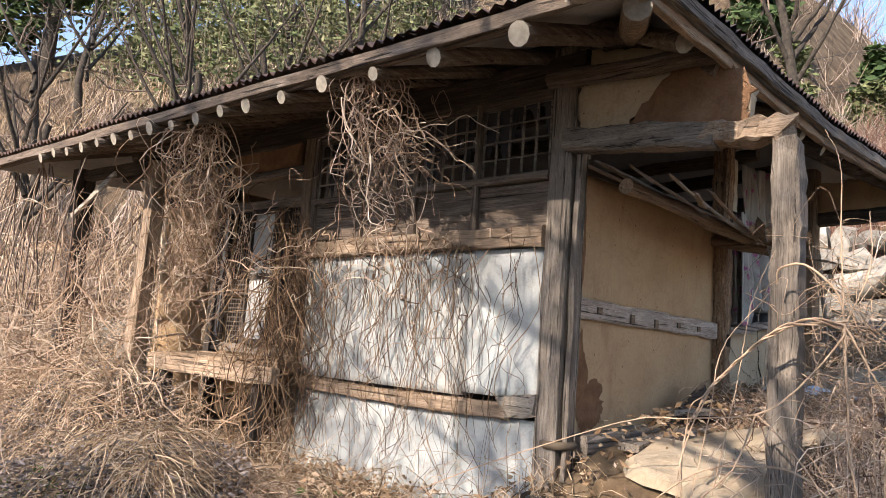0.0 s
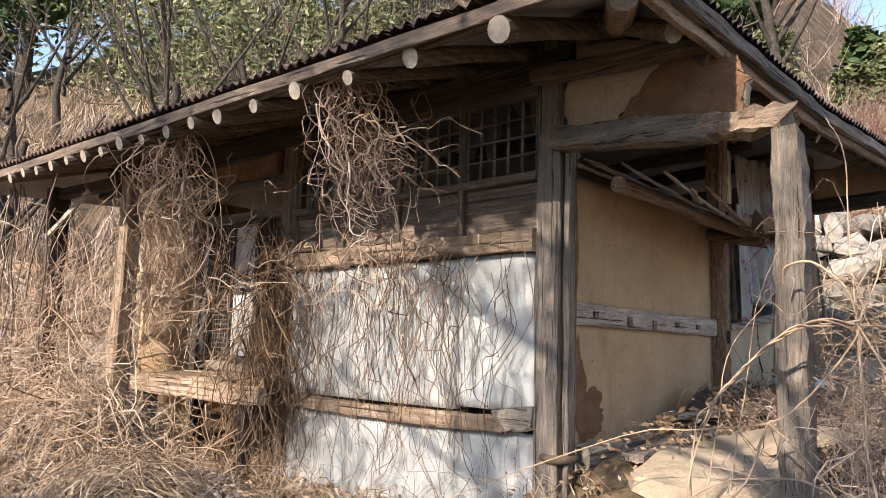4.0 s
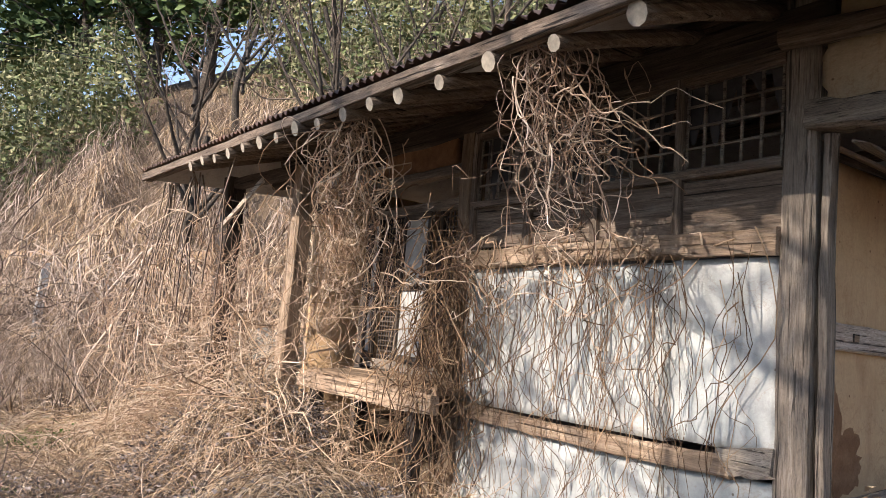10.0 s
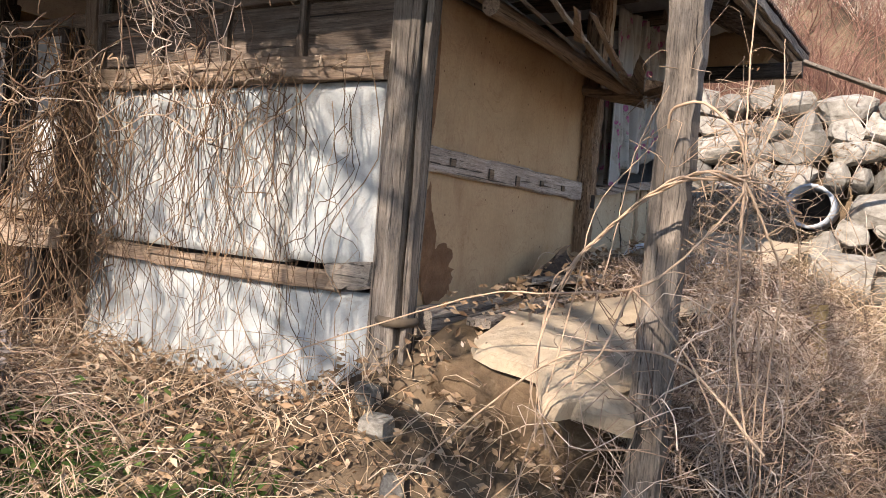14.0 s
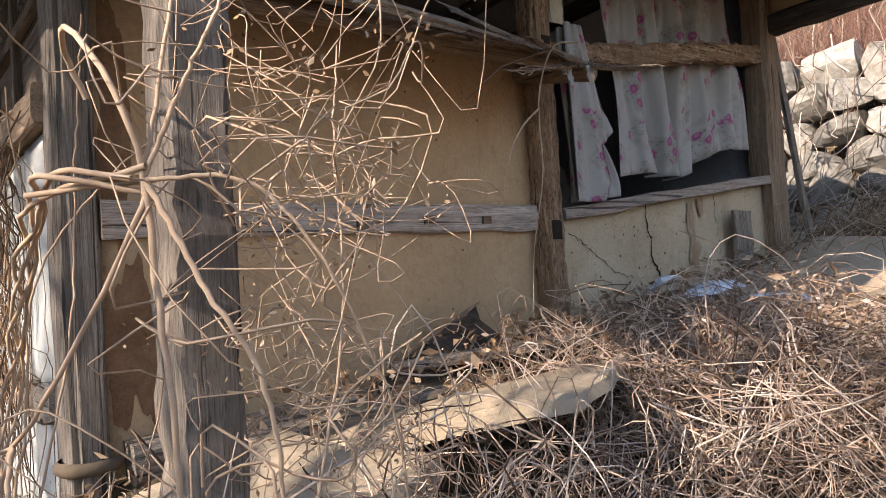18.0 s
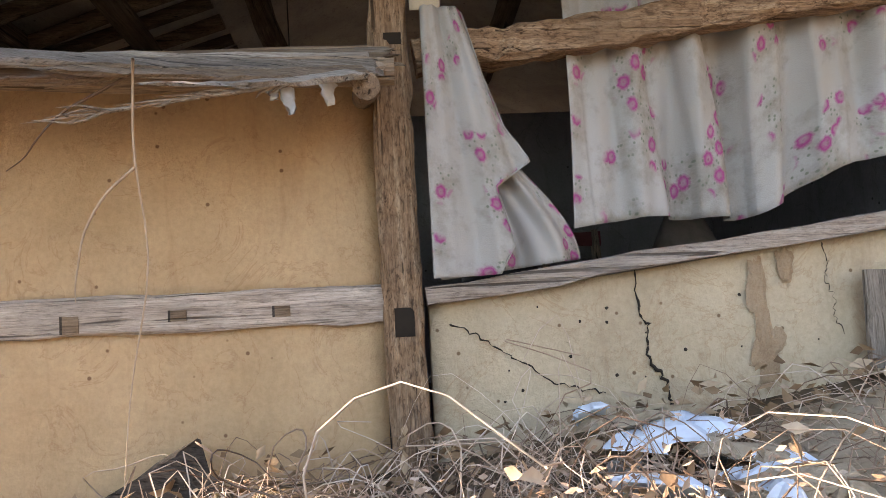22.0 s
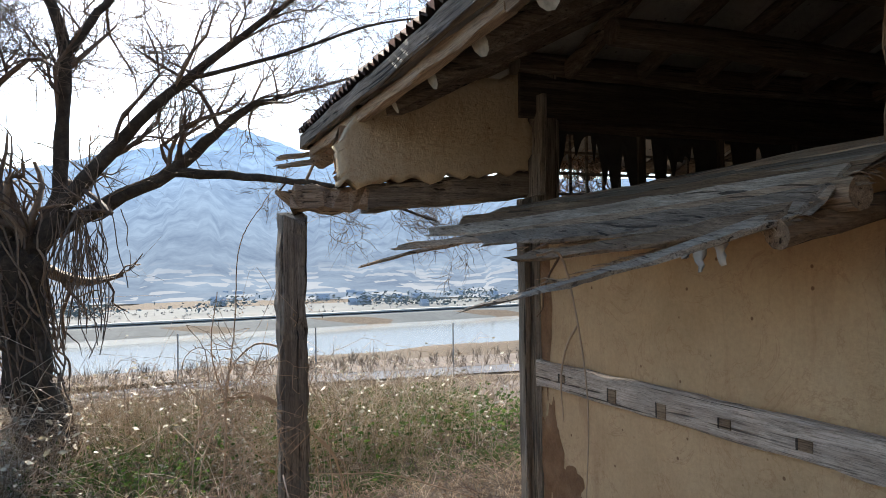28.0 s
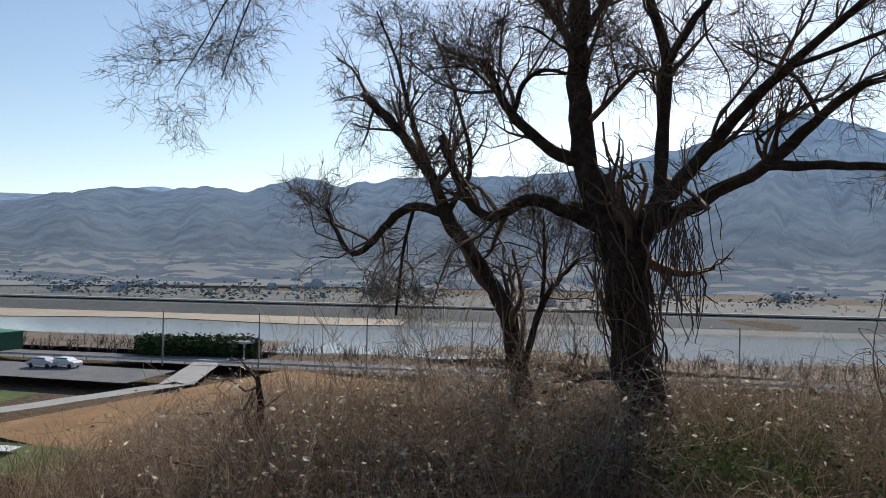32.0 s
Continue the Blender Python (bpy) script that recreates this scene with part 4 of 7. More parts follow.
# cracks in the window wall
M_CRACK = plain("deep_crack", (0.03, 0.022, 0.016), 1.0)
crk = [[(0.035, 2.72, 1.60), (0.035, 2.72, 1.5), (0.035, 2.75, 1.42), (0.035, 2.74, 1.33), (0.035, 2.79, 1.25), (0.035, 2.81, 1.17)],
       [(0.035, 2.12, 1.46), (0.035, 2.22, 1.41), (0.035, 2.32, 1.34), (0.035, 2.42, 1.27), (0.035, 2.5, 1.24), (0.035, 2.6, 1.22)],
       [(0.035, 3.35, 1.66), (0.035, 3.36, 1.6), (0.035, 3.35, 1.54), (0.035, 3.38, 1.48), (0.035, 3.37, 1.42), (0.035, 3.40, 1.36)]]
L = np.array(crk)
L = np.stack([np.stack([np.interp(np.linspace(0, 5, 40), range(6), L[i, :, c]) for c in range(3)], -1) for i in range(3)])
L[:, 1:-1, 1:] += rng.normal(0, 0.0045, (3, 38, 2))
L[:, :, 0] -= 0.004
for i in range(3):
    tubes("crack", L[i:i + 1], (0.0022, 0.0019, 0.0013)[i] * (1 + 1.6 * (i == 0) * np.linspace(0, 1, 40)) * rng.uniform(0.3, 1.7, (1, 40)), M_CRACK, house, "jagged crack in the plaster")


# pits: slightly raised near-black flakes paint the shade of small dents
pits = np.random.RandomState(31)
for k in range(20):
    py, rr = pits.uniform(2.15, 3.8), pits.uniform(0.003, 0.0065)
    pz = pits.uniform(1.18, 1.50) + 0.11 * (py - 2.1)
    ring = [(0.0235 + 0.0005 * (q % 2), py + rr * pits.uniform(0.6, 1.3) * math.cos(q * 0.785), pz + rr * pits.uniform(0.6, 1.3) * math.sin(q * 0.785)) for q in range(8)]
    link_mesh("pit", ring + [(0.0275, py, pz)], [(q, (q + 1) % 8, 8) for q in range(8)], M_CRACK, house)
M_MUDPALE = earth("pale_bare_mud", [(0.3, (0.36, 0.235, 0.14)), (0.6, (0.46, 0.325, 0.205)), (0.8, (0.54, 0.42, 0.29))], 12, dist=0.02)


def blotch(name, x, y, z, ry, rz, seed, label=""):
    """A ragged patch of bare mud on the end wall."""
    v, k = [(x, y, z)], 48
    for ring in (0.55, 1.0):
        for i in range(k):
            a = 2 * math.pi * i / k
            r = ring * (1 + 0.55 * noise.fractal(Vector((math.cos(a) * 1.5, math.sin(a) * 1.5, seed)), 1.0, 2.0, 5))
            v.append((x + (0.004 if ring < 1 else -0.002), y + ry * r * math.cos(a), z + rz * r * math.sin(a)))
    f = [(0, 1 + i, 1 + (i + 1) % k) for i in range(k)] + [(1 + i, 1 + k + i, 1 + k + (i + 1) % k, 1 + (i + 1) % k) for i in range(k)]
    return link_mesh(name, v, f, M_MUD if y < 1.5 else M_MUDPALE, house, label)


blotch("mud_patch", 0.032, 3.12, 1.52, 0.035, 0.10, 1, "streak of bare red mud below the window")
blotch("mud_patch", 0.031, 3.14, 1.32, 0.05, 0.12, 2)
blotch("mud_patch", 0.031, 3.22, 1.60, 0.03, 0.05, 3)
blotch("mud_patch", 0.006, 0.13, 1.15, 0.09, 0.28, 4, "bare red mud along the corner")
blotch("mud_patch", 0.006, 0.11, 1.85, 0.055, 0.36, 5)
blotch("mud_patch", 0.006, 0.30, 1.02, 0.16, 0.12, 6)

# ---------------- curtains ----------------
m, n, b = material("flowered_cotton", 0.95, spec=0.1)
uvn = n.nodes.new("ShaderNodeUVMap")


def flowers(n, vec, scale, size, seed, ring=True):
    mp = n.nodes.new("ShaderNodeMapping")
    mp.inputs["Location"].default_value = (seed, seed * 1.7, 0)
    n.links.new(vec, mp.inputs[0])
    v = node(n, "TexVoronoi", Scale=scale, Randomness=0.9)
    v.voronoi_dimensions = "2D"
    n.links.new(mp.outputs[0], v.inputs["Vector"])
    wob = noise_fac(n, mp.outputs[0], 60, 2)
    add = n.nodes.new("ShaderNodeMath")
    add.operation = "MULTIPLY_ADD"
    n.links.new(wob, add.inputs[0])
    add.inputs[1].default_value = 0.2
    n.links.new(v.outputs["Distance"], add.inputs[2])
    if not ring:
        return ramp(n, add.outputs[0], [(0.0, (1, 1, 1)), (size * 0.7, (0.8, 0.8, 0.8)), (size, (0, 0, 0))])
    return ramp(n, add.outputs[0], [(0.0, (1, 1, 1)), (size * 0.35, (0.35, 0.35, 0.35)), (size * 0.7, (0.9, 0.9, 0.9)), (size, (0, 0, 0))])


base = mix(n, noise_fac(n, uvn.outputs[0], 3, 5), (0.34, 0.305, 0.25), (0.43, 0.42, 0.405))
stain = ramp(n, noise_fac(n, uvn.outputs[0], 4.5, 6, 0.7), [(0.47, (0, 0, 0)), (0.66, (0.85, 0.85, 0.85))])
base = mix(n, stain, base, (0.22, 0.19, 0.145))
weave = noise_fac(n, uvn.outputs[0], 240, 2)
base = mix(n, 0.25, base, ramp(n, weave, [(0.35, (0.6, 0.6, 0.6)), (0.65, (1, 1, 1))]), "MULTIPLY")
patch = ramp(n, noise_fac(n, uvn.outputs[0], 4.6, 1), [(0.52, (0, 0, 0)), (0.56, (1, 1, 1))])
leafy = flowers(n, uvn.outputs[0], 34, 0.30, 4.3, False)
base = mix(n, mix(n, 1.0, leafy, patch, "MULTIPLY"), base, (0.16, 0.18, 0.13))
rose = flowers(n, uvn.outputs[0], 11.5, 0.44, 0.0)
base = mix(n, mix(n, 1.0, rose, patch, "MULTIPLY"), base, (0.33, 0.03, 0.17))
n.links.new(base, b.inputs[0])
bump(n, b, mix(n, 0.5, weave, noise_fac(n, uvn.outputs[0], 26, 5, 0.7, 0.6)), 0.5, 0.006)
b.inputs["Subsurface Weight"].default_value = 0.0
M_CURTAIN = m


def curtain(name, shape, nu, nv, width, height, label):
    """shape(u, v) gives the place of a point of the cloth, v 0 at the top."""
    verts = [shape(i / nu, j / nv) for j in range(nv + 1) for i in range(nu + 1)]
    ob = link_mesh(name, verts, slab_grid(nu, nv), M_CURTAIN, smooth=True)
    uv = ob.data.uv_layers.new(name="UVMap")
    co = np.array([((i % (nu + 1)) / nu * width, (i // (nu + 1)) / nv * height) for i in range(len(verts))])
    idx = np.empty(len(ob.data.loops), np.int32)
    ob.data.loops.foreach_get("vertex_index", idx)
    uv.data.foreach_set("uv", co[idx].ravel())
    sol = ob.modifiers.new("cloth", "SOLIDIFY")
    sol.thickness = 0.002
    return tagged(ob, label, "curtain", "window curtains")


def big_cloth(u, v):
    y = 2.565 + 1.215 * u - 0.03 * v * (1 - u)
    z0 = 2.93 + 0.10 * (y - 2.5)
    z1 = 1.74 + 0.05 * (y - 2.5) + 0.015 * math.sin(u * 9) + 0.13 * float(step((u - 0.5) / 0.3))
    deep = 0.055 * (0.35 + 0.9 * math.exp(-((u - 0.42) / 0.22) ** 2))
    wave = math.sin(u * 38 + 1.6 * math.sin(v * 2 + u * 5))
    fold = deep * (0.5 + 0.6 * v) * math.copysign(abs(wave) ** 0.55, wave) + 0.010 * math.sin(u * 71 + v * 3) + 0.014 * math.sin(u * 19 - v * 7) + 0.05 * math.sin(u * 7.0 + 1.0) * v
    return (-0.07 + fold + 0.04 * v, y + 0.02 * v * math.sin(u * 9), z0 + (z1 - z0) * v)


def tied_cloth(u, v):
    """The under layer: gathered at the beam end, spreading to the sill."""
    w = 0.09 + 0.37 * float(step((v - 0.05) / 0.95)) ** 1.5
    y = 2.075 + w * u + 0.02 * v
    top = 2.43 - 0.05 * (u - 0.35) ** 2
    bot = 1.595 + 0.05 * u
    fold = 0.022 * math.sin(u * 15 + v * 2.4) * (0.4 + v) + 0.012 * math.sin(u * 37 - v * 5)
    return (0.075 + fold - 0.05 * u * v, y, top + (bot - top) * v)


def flap_cloth(u, v):
    """The upper layer: a loose corner folded over in a point."""
    edge = 0.10 + 0.19 * float(np.interp(v, [0, 0.25, 0.45, 0.58, 0.68, 0.9, 1.0], [0.15, 0.45, 0.75, 1.15, 0.55, 0.8, 0.55]))
    y = 2.07 + min((0.15 + 0.32 * v) * u, edge)
    top, bot = 2.44 - 0.06 * (u - 0.3) ** 2, 1.60 + 0.01 * u
    wave = math.sin(u * 12 + v * 1.2)
    fold = 0.02 * math.copysign(abs(wave) ** 0.6, wave) * (0.7 + 0.5 * v) * (1 - 0.5 * u) + 0.006 * math.sin(u * 29 + v * 2)
    return (0.125 + fold, y, top + (bot - top) * v)


curtain("curtain", big_cloth, 240, 40, 1.75, 1.15, "faded floral cotton curtain hung inside the open window")
tied = curtain("curtain", tied_cloth, 60, 50, 0.75, 0.95, "floral curtain bunched and draped beside the post")
flap = curtain("folded_corner", flap_cloth, 50, 60, 0.5, 0.95, "loose folded-over curtain corner")
for key in ("category", "group"):
    del flap[key]
flap.parent = tied

# ---------------- inside ----------------
# a chair-like frame with a reddish top, built as stiles and rungs
chair_frame = thing("ladder", "short worn chair-like wooden frame with dark red top rail inside the room", "ladder", (-1.3, 2.88, 1.08))
for dy in (-0.16, 0.16):
    beam("stile", (0, dy, 0.0), (-0.1, dy * 0.8, 0.78), 0.035, 0.05, WOODS["greyz"], chair_frame, seg=4, seed=int(50 + dy * 99), up=(1, 0, 0))
for z in (0.3, 0.55, 0.74):
    beam("rung", (-0.1 * z / 0.78, -0.16, z), (-0.1 * z / 0.78, 0.16, z), 0.03, 0.035 if z < 0.7 else 0.07, WOODS["greyy"] if z < 0.7 else plain("dark_red_paint", (0.12, 0.03, 0.035), 0.5), chair_frame, seg=3, seed=int(z * 77))
M_IRON = plain("black_iron", (0.03, 0.03, 0.032), 0.6)


def lathe(name, profile, mat, parent=None, label="", at=(0, 0, 0), seg=20):
    v, f = [], []
    for r, z in profile:
        for i in range(seg):
            a = 2 * math.pi * i / seg
            v.append((at[0] + r * math.cos(a), at[1] + r * math.sin(a), at[2] + z))
    for j in range(len(profile) - 1):
        for i in range(seg):
            k = (i + 1) % seg
            f.append((j * seg + i, j * seg + k, (j + 1) * seg + k, (j + 1) * seg + i))
    return link_mesh(name, v, f, mat, parent, label, smooth=True)


pot = lathe("iron_pot", [(0.02, 0.0), (0.14, 0.03), (0.19, 0.14), (0.19, 0.24), (0.17, 0.3), (0.16, 0.31), (0.15, 0.29), (0.16, 0.22), (0.12, 0.06)], M_IRON, at=(-1.25, 2.49, 1.42))
tagged(pot, "round black iron pot on the floor", "pot")
shelf = beam("box_stand", (-1.25, 2.49, 0.95), (-1.25, 2.49, 1.422), 0.4, 0.4, WOODS["darkx"], seg=2, up=(0, 1, 0), seed=95)
tagged(shelf, "low dark wooden stand under the pot", "stand")
sack = lathe("sack", [(0.02, 0.02), (0.2, 0.0), (0.23, 0.25), (0.19, 0.6), (0.09, 0.82), (0.06, 0.9), (0.0, 0.95)], plain("grey_sacking", (0.22, 0.2, 0.18), 0.95), at=(-1.25, 3.43, 1.08), seg=24)
tagged(sack, "slumped grey cloth sack", "sack")
lathe("tie", [(0.085, 0.0), (0.10, 0.012), (0.10, 0.03), (0.085, 0.042)], plain("frayed_twine", (0.12, 0.09, 0.06), 0.95), sack, "frayed brown twine", at=(0, 0, 0.79), seg=20)
bulb = thing("hanging_bulb", "bare light bulb hanging on a black cord", "lamp", (-0.9, 1.55, 2.2))
lathe("bulb", [(0.0, -0.05), (0.02, -0.045), (0.03, -0.02), (0.026, 0.01), (0.014, 0.035), (0.012, 0.06)], plain("bulb_glass", (0.5, 0.5, 0.48), 0.1), bulb)
tubes("cord", [[(0, 0, 0.06), (0, 0.004, 0.4), (0, 0, 1.0)]], [[0.003] * 3], M_IRON, bulb)

# ---------------- vines and weeds ----------------
rng = np.random.RandomState(42)


def tag_vine(ob, label, group=""):
    return tagged(ob, label, "vine", group, "stuff")


# strands down the facade
n1 = 88
xs = np.where(rng.rand(n1) < 0.72, rng.uniform(-2.35, -0.75, n1), rng.uniform(-1.2, -0.15, n1))
top = rng.uniform(1.6, 2.05, n1)
s = np.stack([xs, -0.10 - 0.10 * rng.rand(n1), top], 1)
e = np.stack([xs + rng.normal(0, 0.12, n1), -0.07 - 0.16 * rng.rand(n1), rng.uniform(0.2, 0.9, n1)], 1)
L = wiggle(rng, s, e, 24, 0.15)
L[:, :, 1] = np.minimum(L[:, :, 1], -0.055)
ob = tubes("facade_vines", L, rng.uniform(0.0014, 0.0036, n1)[:, None] * np.linspace(1, 0.6, 24)[None], M_DVINE)
tag_vine(ob, "leafless brown vines hanging down the white wall")
for bx, cnt in ((-0.66, 14), (-1.12, 22), (-1.42, 8), (-1.9, 12)):
    s = np.stack([rng.normal(bx, 0.05, cnt), -0.09 - 0.05 * rng.rand(cnt), rng.uniform(1.75, 2.0, cnt)], 1)
    e = np.stack([rng.normal(bx + 0.02, 0.06, cnt), -0.075 - 0.08 * rng.rand(cnt), rng.uniform(0.5, 1.3, cnt)], 1)
    L = wiggle(rng, s, e, 18, 0.14)
    L[:, :, 1] = np.minimum(L[:, :, 1], -0.06)
    tag_vine(tubes("facade_vines", L, rng.uniform(0.0016, 0.0038, cnt)[:, None] * np.linspace(1, 0.5, 18)[None], M_DVINE), "bundle of dark vine strands on the white wall")
# dense left edge of the white wall
n1 = 120
xs = rng.normal(-2.28, 0.08, n1)
s = np.stack([xs, -0.12 - 0.25 * rng.rand(n1), rng.uniform(1.2, 2.3, n1)], 1)
e = np.stack([xs + rng.normal(0, 0.15, n1), -0.12 - 0.35 * rng.rand(n1), rng.uniform(0.2, 1.0, n1)], 1)
ob = tubes("wall_end_vines", wiggle(rng, s, e, 16, 0.28), rng.uniform(0.002, 0.0045, n1)[:, None] * np.ones(16), M_DVINE)
tag_vine(ob, "thick mass of dry brown vines on the wall end")


def tangle(name, centre, spread_, count, length, label, r=(0.0018, 0.0045), mat=None, curl=0.35, hang=0.5, k=16):
    """A mass of crooked stems round a centre."""
    c = np.array(centre) + rng.normal(0, 1, (count, 3)) * np.array(spread_)
    d = rng.normal(0, 1, (count, 3))
    d[:, 2] -= hang
    d /= np.linalg.norm(d, axis=1, keepdims=True)
    ln = rng.uniform(0.4, 1.0, count) * length
    L = wiggle(rng, c - d * ln[:, None] * 0.5, c + d * ln[:, None] * 0.5, k, curl)
    ob = tubes(name, L, rng.uniform(*r, count)[:, None] * np.linspace(1.1, 0.5, k)[None], mat or M_VINE)
    return tag_vine(ob, label)


def hang(name, top, st, bottom, sb, count, label, r=(0.0022, 0.0050), curl=0.24, k=30, mat=None, droop=0.0):
    """Stems that fall from one place and spread."""
    s = np.array(top) + rng.normal(0, 1, (count, 3)) * np.array(st)
    a = rng.uniform(0.35, 1.0, count)[:, None]
    e = s + (np.array(bottom) + rng.normal(0, 1, (count, 3)) * np.array(sb) - s) * a
    ob = tubes(name, wiggle(rng, s, e, k, curl, droop), rng.uniform(*r, count)[:, None] * np.linspace(1.1, 0.5, k)[None], mat or M_VINE, sides=5)
    return tag_vine(ob, label)


M_HEAP = stalk("reddish_brown_vine", (0.11, 0.065, 0.045), (0.43, 0.30, 0.21), (0.72, 0.59, 0.47))
hang("eave_vines", (-0.78, -0.90, 2.72), (0.10, 0.03, 0.04), (-0.86, -0.42, 1.72), (0.24, 0.12, 0.25), 58, "long dry vines hanging off a rafter end", curl=0.2, r=(0.0015, 0.0042), mat=M_HEAP, k=36)
tangle("eave_vines", (-0.82, -0.72, 2.32), (0.14, 0.10, 0.20), 46, 0.34, "curly vine tips round the hanging strands", curl=0.6, hang=0.8, k=18, r=(0.0013, 0.0032), mat=M_HEAP)
hang("eave_vines", (-0.76, -0.75, 2.4), (0.12, 0.08, 0.12), (-0.2, -0.45, 2.12), (0.2, 0.1, 0.18), 14, "vine shoots arching across the transom", curl=0.15, droop=0.1)
hang("eave_vines", (-2.5, -0.92, 2.66), (0.09, 0.04, 0.05), (-2.62, -0.72, 1.25), (0.10, 0.08, 0.12), 80, "dense dry vine clump hanging off the eave", curl=0.26)
tangle("eave_vines", (-2.58, -0.82, 1.95), (0.10, 0.07, 0.3), 110, 0.24, "curly dry vine tips of the hanging clump", curl=0.8, hang=1.0, k=14, r=(0.0014, 0.003))
hang("deck_vines", (-2.5, -0.6, 1.95), (0.2, 0.08, 0.2), (-1.2, -0.4, 1.9), (0.25, 0.1, 0.25), 7, "dry vines strung along the lintel", curl=0.16, droop=-0.03)
hang("deck_vines", (-3.1, -0.5, 2.35), (0.5, 0.08, 0.15), (-2.9, -0.5, 1.3), (0.4, 0.1, 0.15), 14, "thin dry vines crossing the open deck", curl=0.25)
hang("deck_vines", (-2.85, -0.58, 2.02), (0.32, 0.1, 0.16), (-3.5, -0.5, 1.12), (0.4, 0.12, 0.12), 44, "swathe of dry vines slanting across the open deck", curl=0.2, r=(0.0018, 0.0042), mat=M_HEAP)
hang("deck_vines", (-4.5, -0.75, 2.1), (0.4, 0.1, 0.2), (-4.9, -0.8, 1.0), (0.5, 0.15, 0.15), 40, "swathe of dry vines before the end bay", curl=0.2, r=(0.0018, 0.0042), mat=M_HEAP)
hang("deck_vines", (-1.8, -0.25, 1.98), (0.3, 0.06, 0.05), (-1.9, -0.25, 1.35), (0.35, 0.06, 0.2), 14, "dry vines falling over the lintel", curl=0.25)
hang("deck_vines", (-0.9, -0.16, 1.93), (0.4, 0.03, 0.03), (-0.95, -0.15, 1.55), (0.45, 0.03, 0.15), 14, "short vines over the lintel edge", curl=0.3)
tangle("left_vines", (-4.6, -0.7, 1.40), (0.5, 0.2, 0.38), 80, 1.2, "dry vine thicket over the left bay", curl=0.4, hang=0.8, k=20)
tangle("left_vines", (-5.5, -0.9, 1.1), (0.6, 0.4, 0.4), 130, 1.1, "dry vine thicket at the house end", curl=0.4, hang=0.5, k=18)
tangle("left_vines", (-3.9, -0.9, 0.75), (0.8, 0.3, 0.2), 210, 1.0, "dry vines heaped below the deck", curl=0.4, hang=0.1, k=16)
n1 = 16
xs = np.concatenate([rng.normal(-6.0, 0.08, 7), rng.normal(-5.35, 0.10, 6), rng.uniform(-5.1, -4.0, 3)])
s = np.stack([xs, -1.05 + 0.1 * rng.rand(n1), np.full(n1, 2.68)], 1)
e = s + np.stack([rng.normal(0, 0.08, n1), rng.normal(0, 0.1, n1), -rng.uniform(0.9, 1.9, n1)], 1)
tag_vine(tubes("hanging_vines", wiggle(rng, s, e, 10, 0.06), np.full((n1, 10), 0.007), M_TWIG), "thin bare vines hanging from the eave")


# ---- ground cover ----
def scatter(n, x0, x1, y0, y1):
    x, y = rng.uniform(x0, x1, n), rng.uniform(y0, y1, n)
    keep = ~((y > -0.06) & (x > -5.3) & (x < 0.06) & (y < 4.2))
    x, y = x[keep], y[keep]
    z = ground_height(x, y) + ground_noise(x, y)
    return np.stack([x, y, z], 1)


def bare(p):
    """Keeps clear of the withered mounds and, in part, of the green patches."""
    q = np.ones(len(p), bool)
    for cx, cy, r in ((-1.9, -1.5, 0.6), (-3.7, -1.0, 0.5), (-1.0, -1.75, 0.4)):
        q &= np.hypot(p[:, 0] - cx, p[:, 1] - cy) + rng.normal(0, 0.12, len(p)) > r
    green = np.sin(p[:, 0] * 1.9 + 0.7) + np.sin(p[:, 1] * 2.3 + p[:, 0]) > 0.5
    q &= ~(green & (p[:, 1] < -1.9) & (rng.rand(len(p)) < 0.55))
    return p[q]


def litter(name, pts, length, height, r, mat, label, k=7, sides=3, curl=0.28, lean=1.0):
    n = len(pts)
    a = rng.uniform(0, 2 * math.pi, n)
    ln = rng.uniform(0.35, 1.0, n) * length
    e = pts + np.stack([np.cos(a) * ln * lean, np.sin(a) * ln * lean, rng.uniform(-0.05, 1.0, n) * height], 1)
    L = wiggle(rng, pts, e, k, curl, droop=0.22)
    L[:, :, 2] = np.maximum(L[:, :, 2], pts[:, None, 2] - 0.02)
    ob = tubes(name, L, (rng.uniform(0.6, 1.4, n) * r)[:, None] * np.linspace(1, 0.35, k)[None], mat, sides=sides)
    return tagged(ob, label, "weeds", kind="stuff")


litter("dry_weeds", bare(scatter(4600, -5, 1.8, -2.4, 0.0)), 0.42, 0.2, 0.003, M_STRAW, "matted dry straw-coloured weeds in front of the house", k=6)
litter("dry_weeds", bare(scatter(4200, -6, 2.4, -5.5, -2.2)), 0.42, 0.18, 0.003, M_STRAW, "matted dry weeds on the open slope", k=5)
litter("dry_weeds", scatter(4200, -16, -4.5, -6, 2.5), 0.5, 0.2, 0.0045, M_STRAW, "dry weeds beyond the house end", k=4)
litter("bramble", scatter(1300, -5, 1.5, -3.5, -0.2), 0.7, 0.3, 0.0026, M_VINE, "dry bramble stems lying over the weeds", k=10, curl=0.4)
litter("dark_bramble", scatter(900, -4.5, 1.0, -4.5, -0.6), 0.7, 0.3, 0.003, M_TWIG, "dark dead stems among the weeds", k=8, curl=0.35)


def leaves(name, pts, size, mat, label, lift=0.04):
    p = pts + np.stack([0 * pts[:, 0], 0 * pts[:, 0], rng.uniform(0.005, lift, len(pts))], 1)
    v, f = leaf_quads(rng, p, size)
    ob = link_mesh(name, v, f, mat)
    return tagged(ob, label, "leaves", kind="stuff")


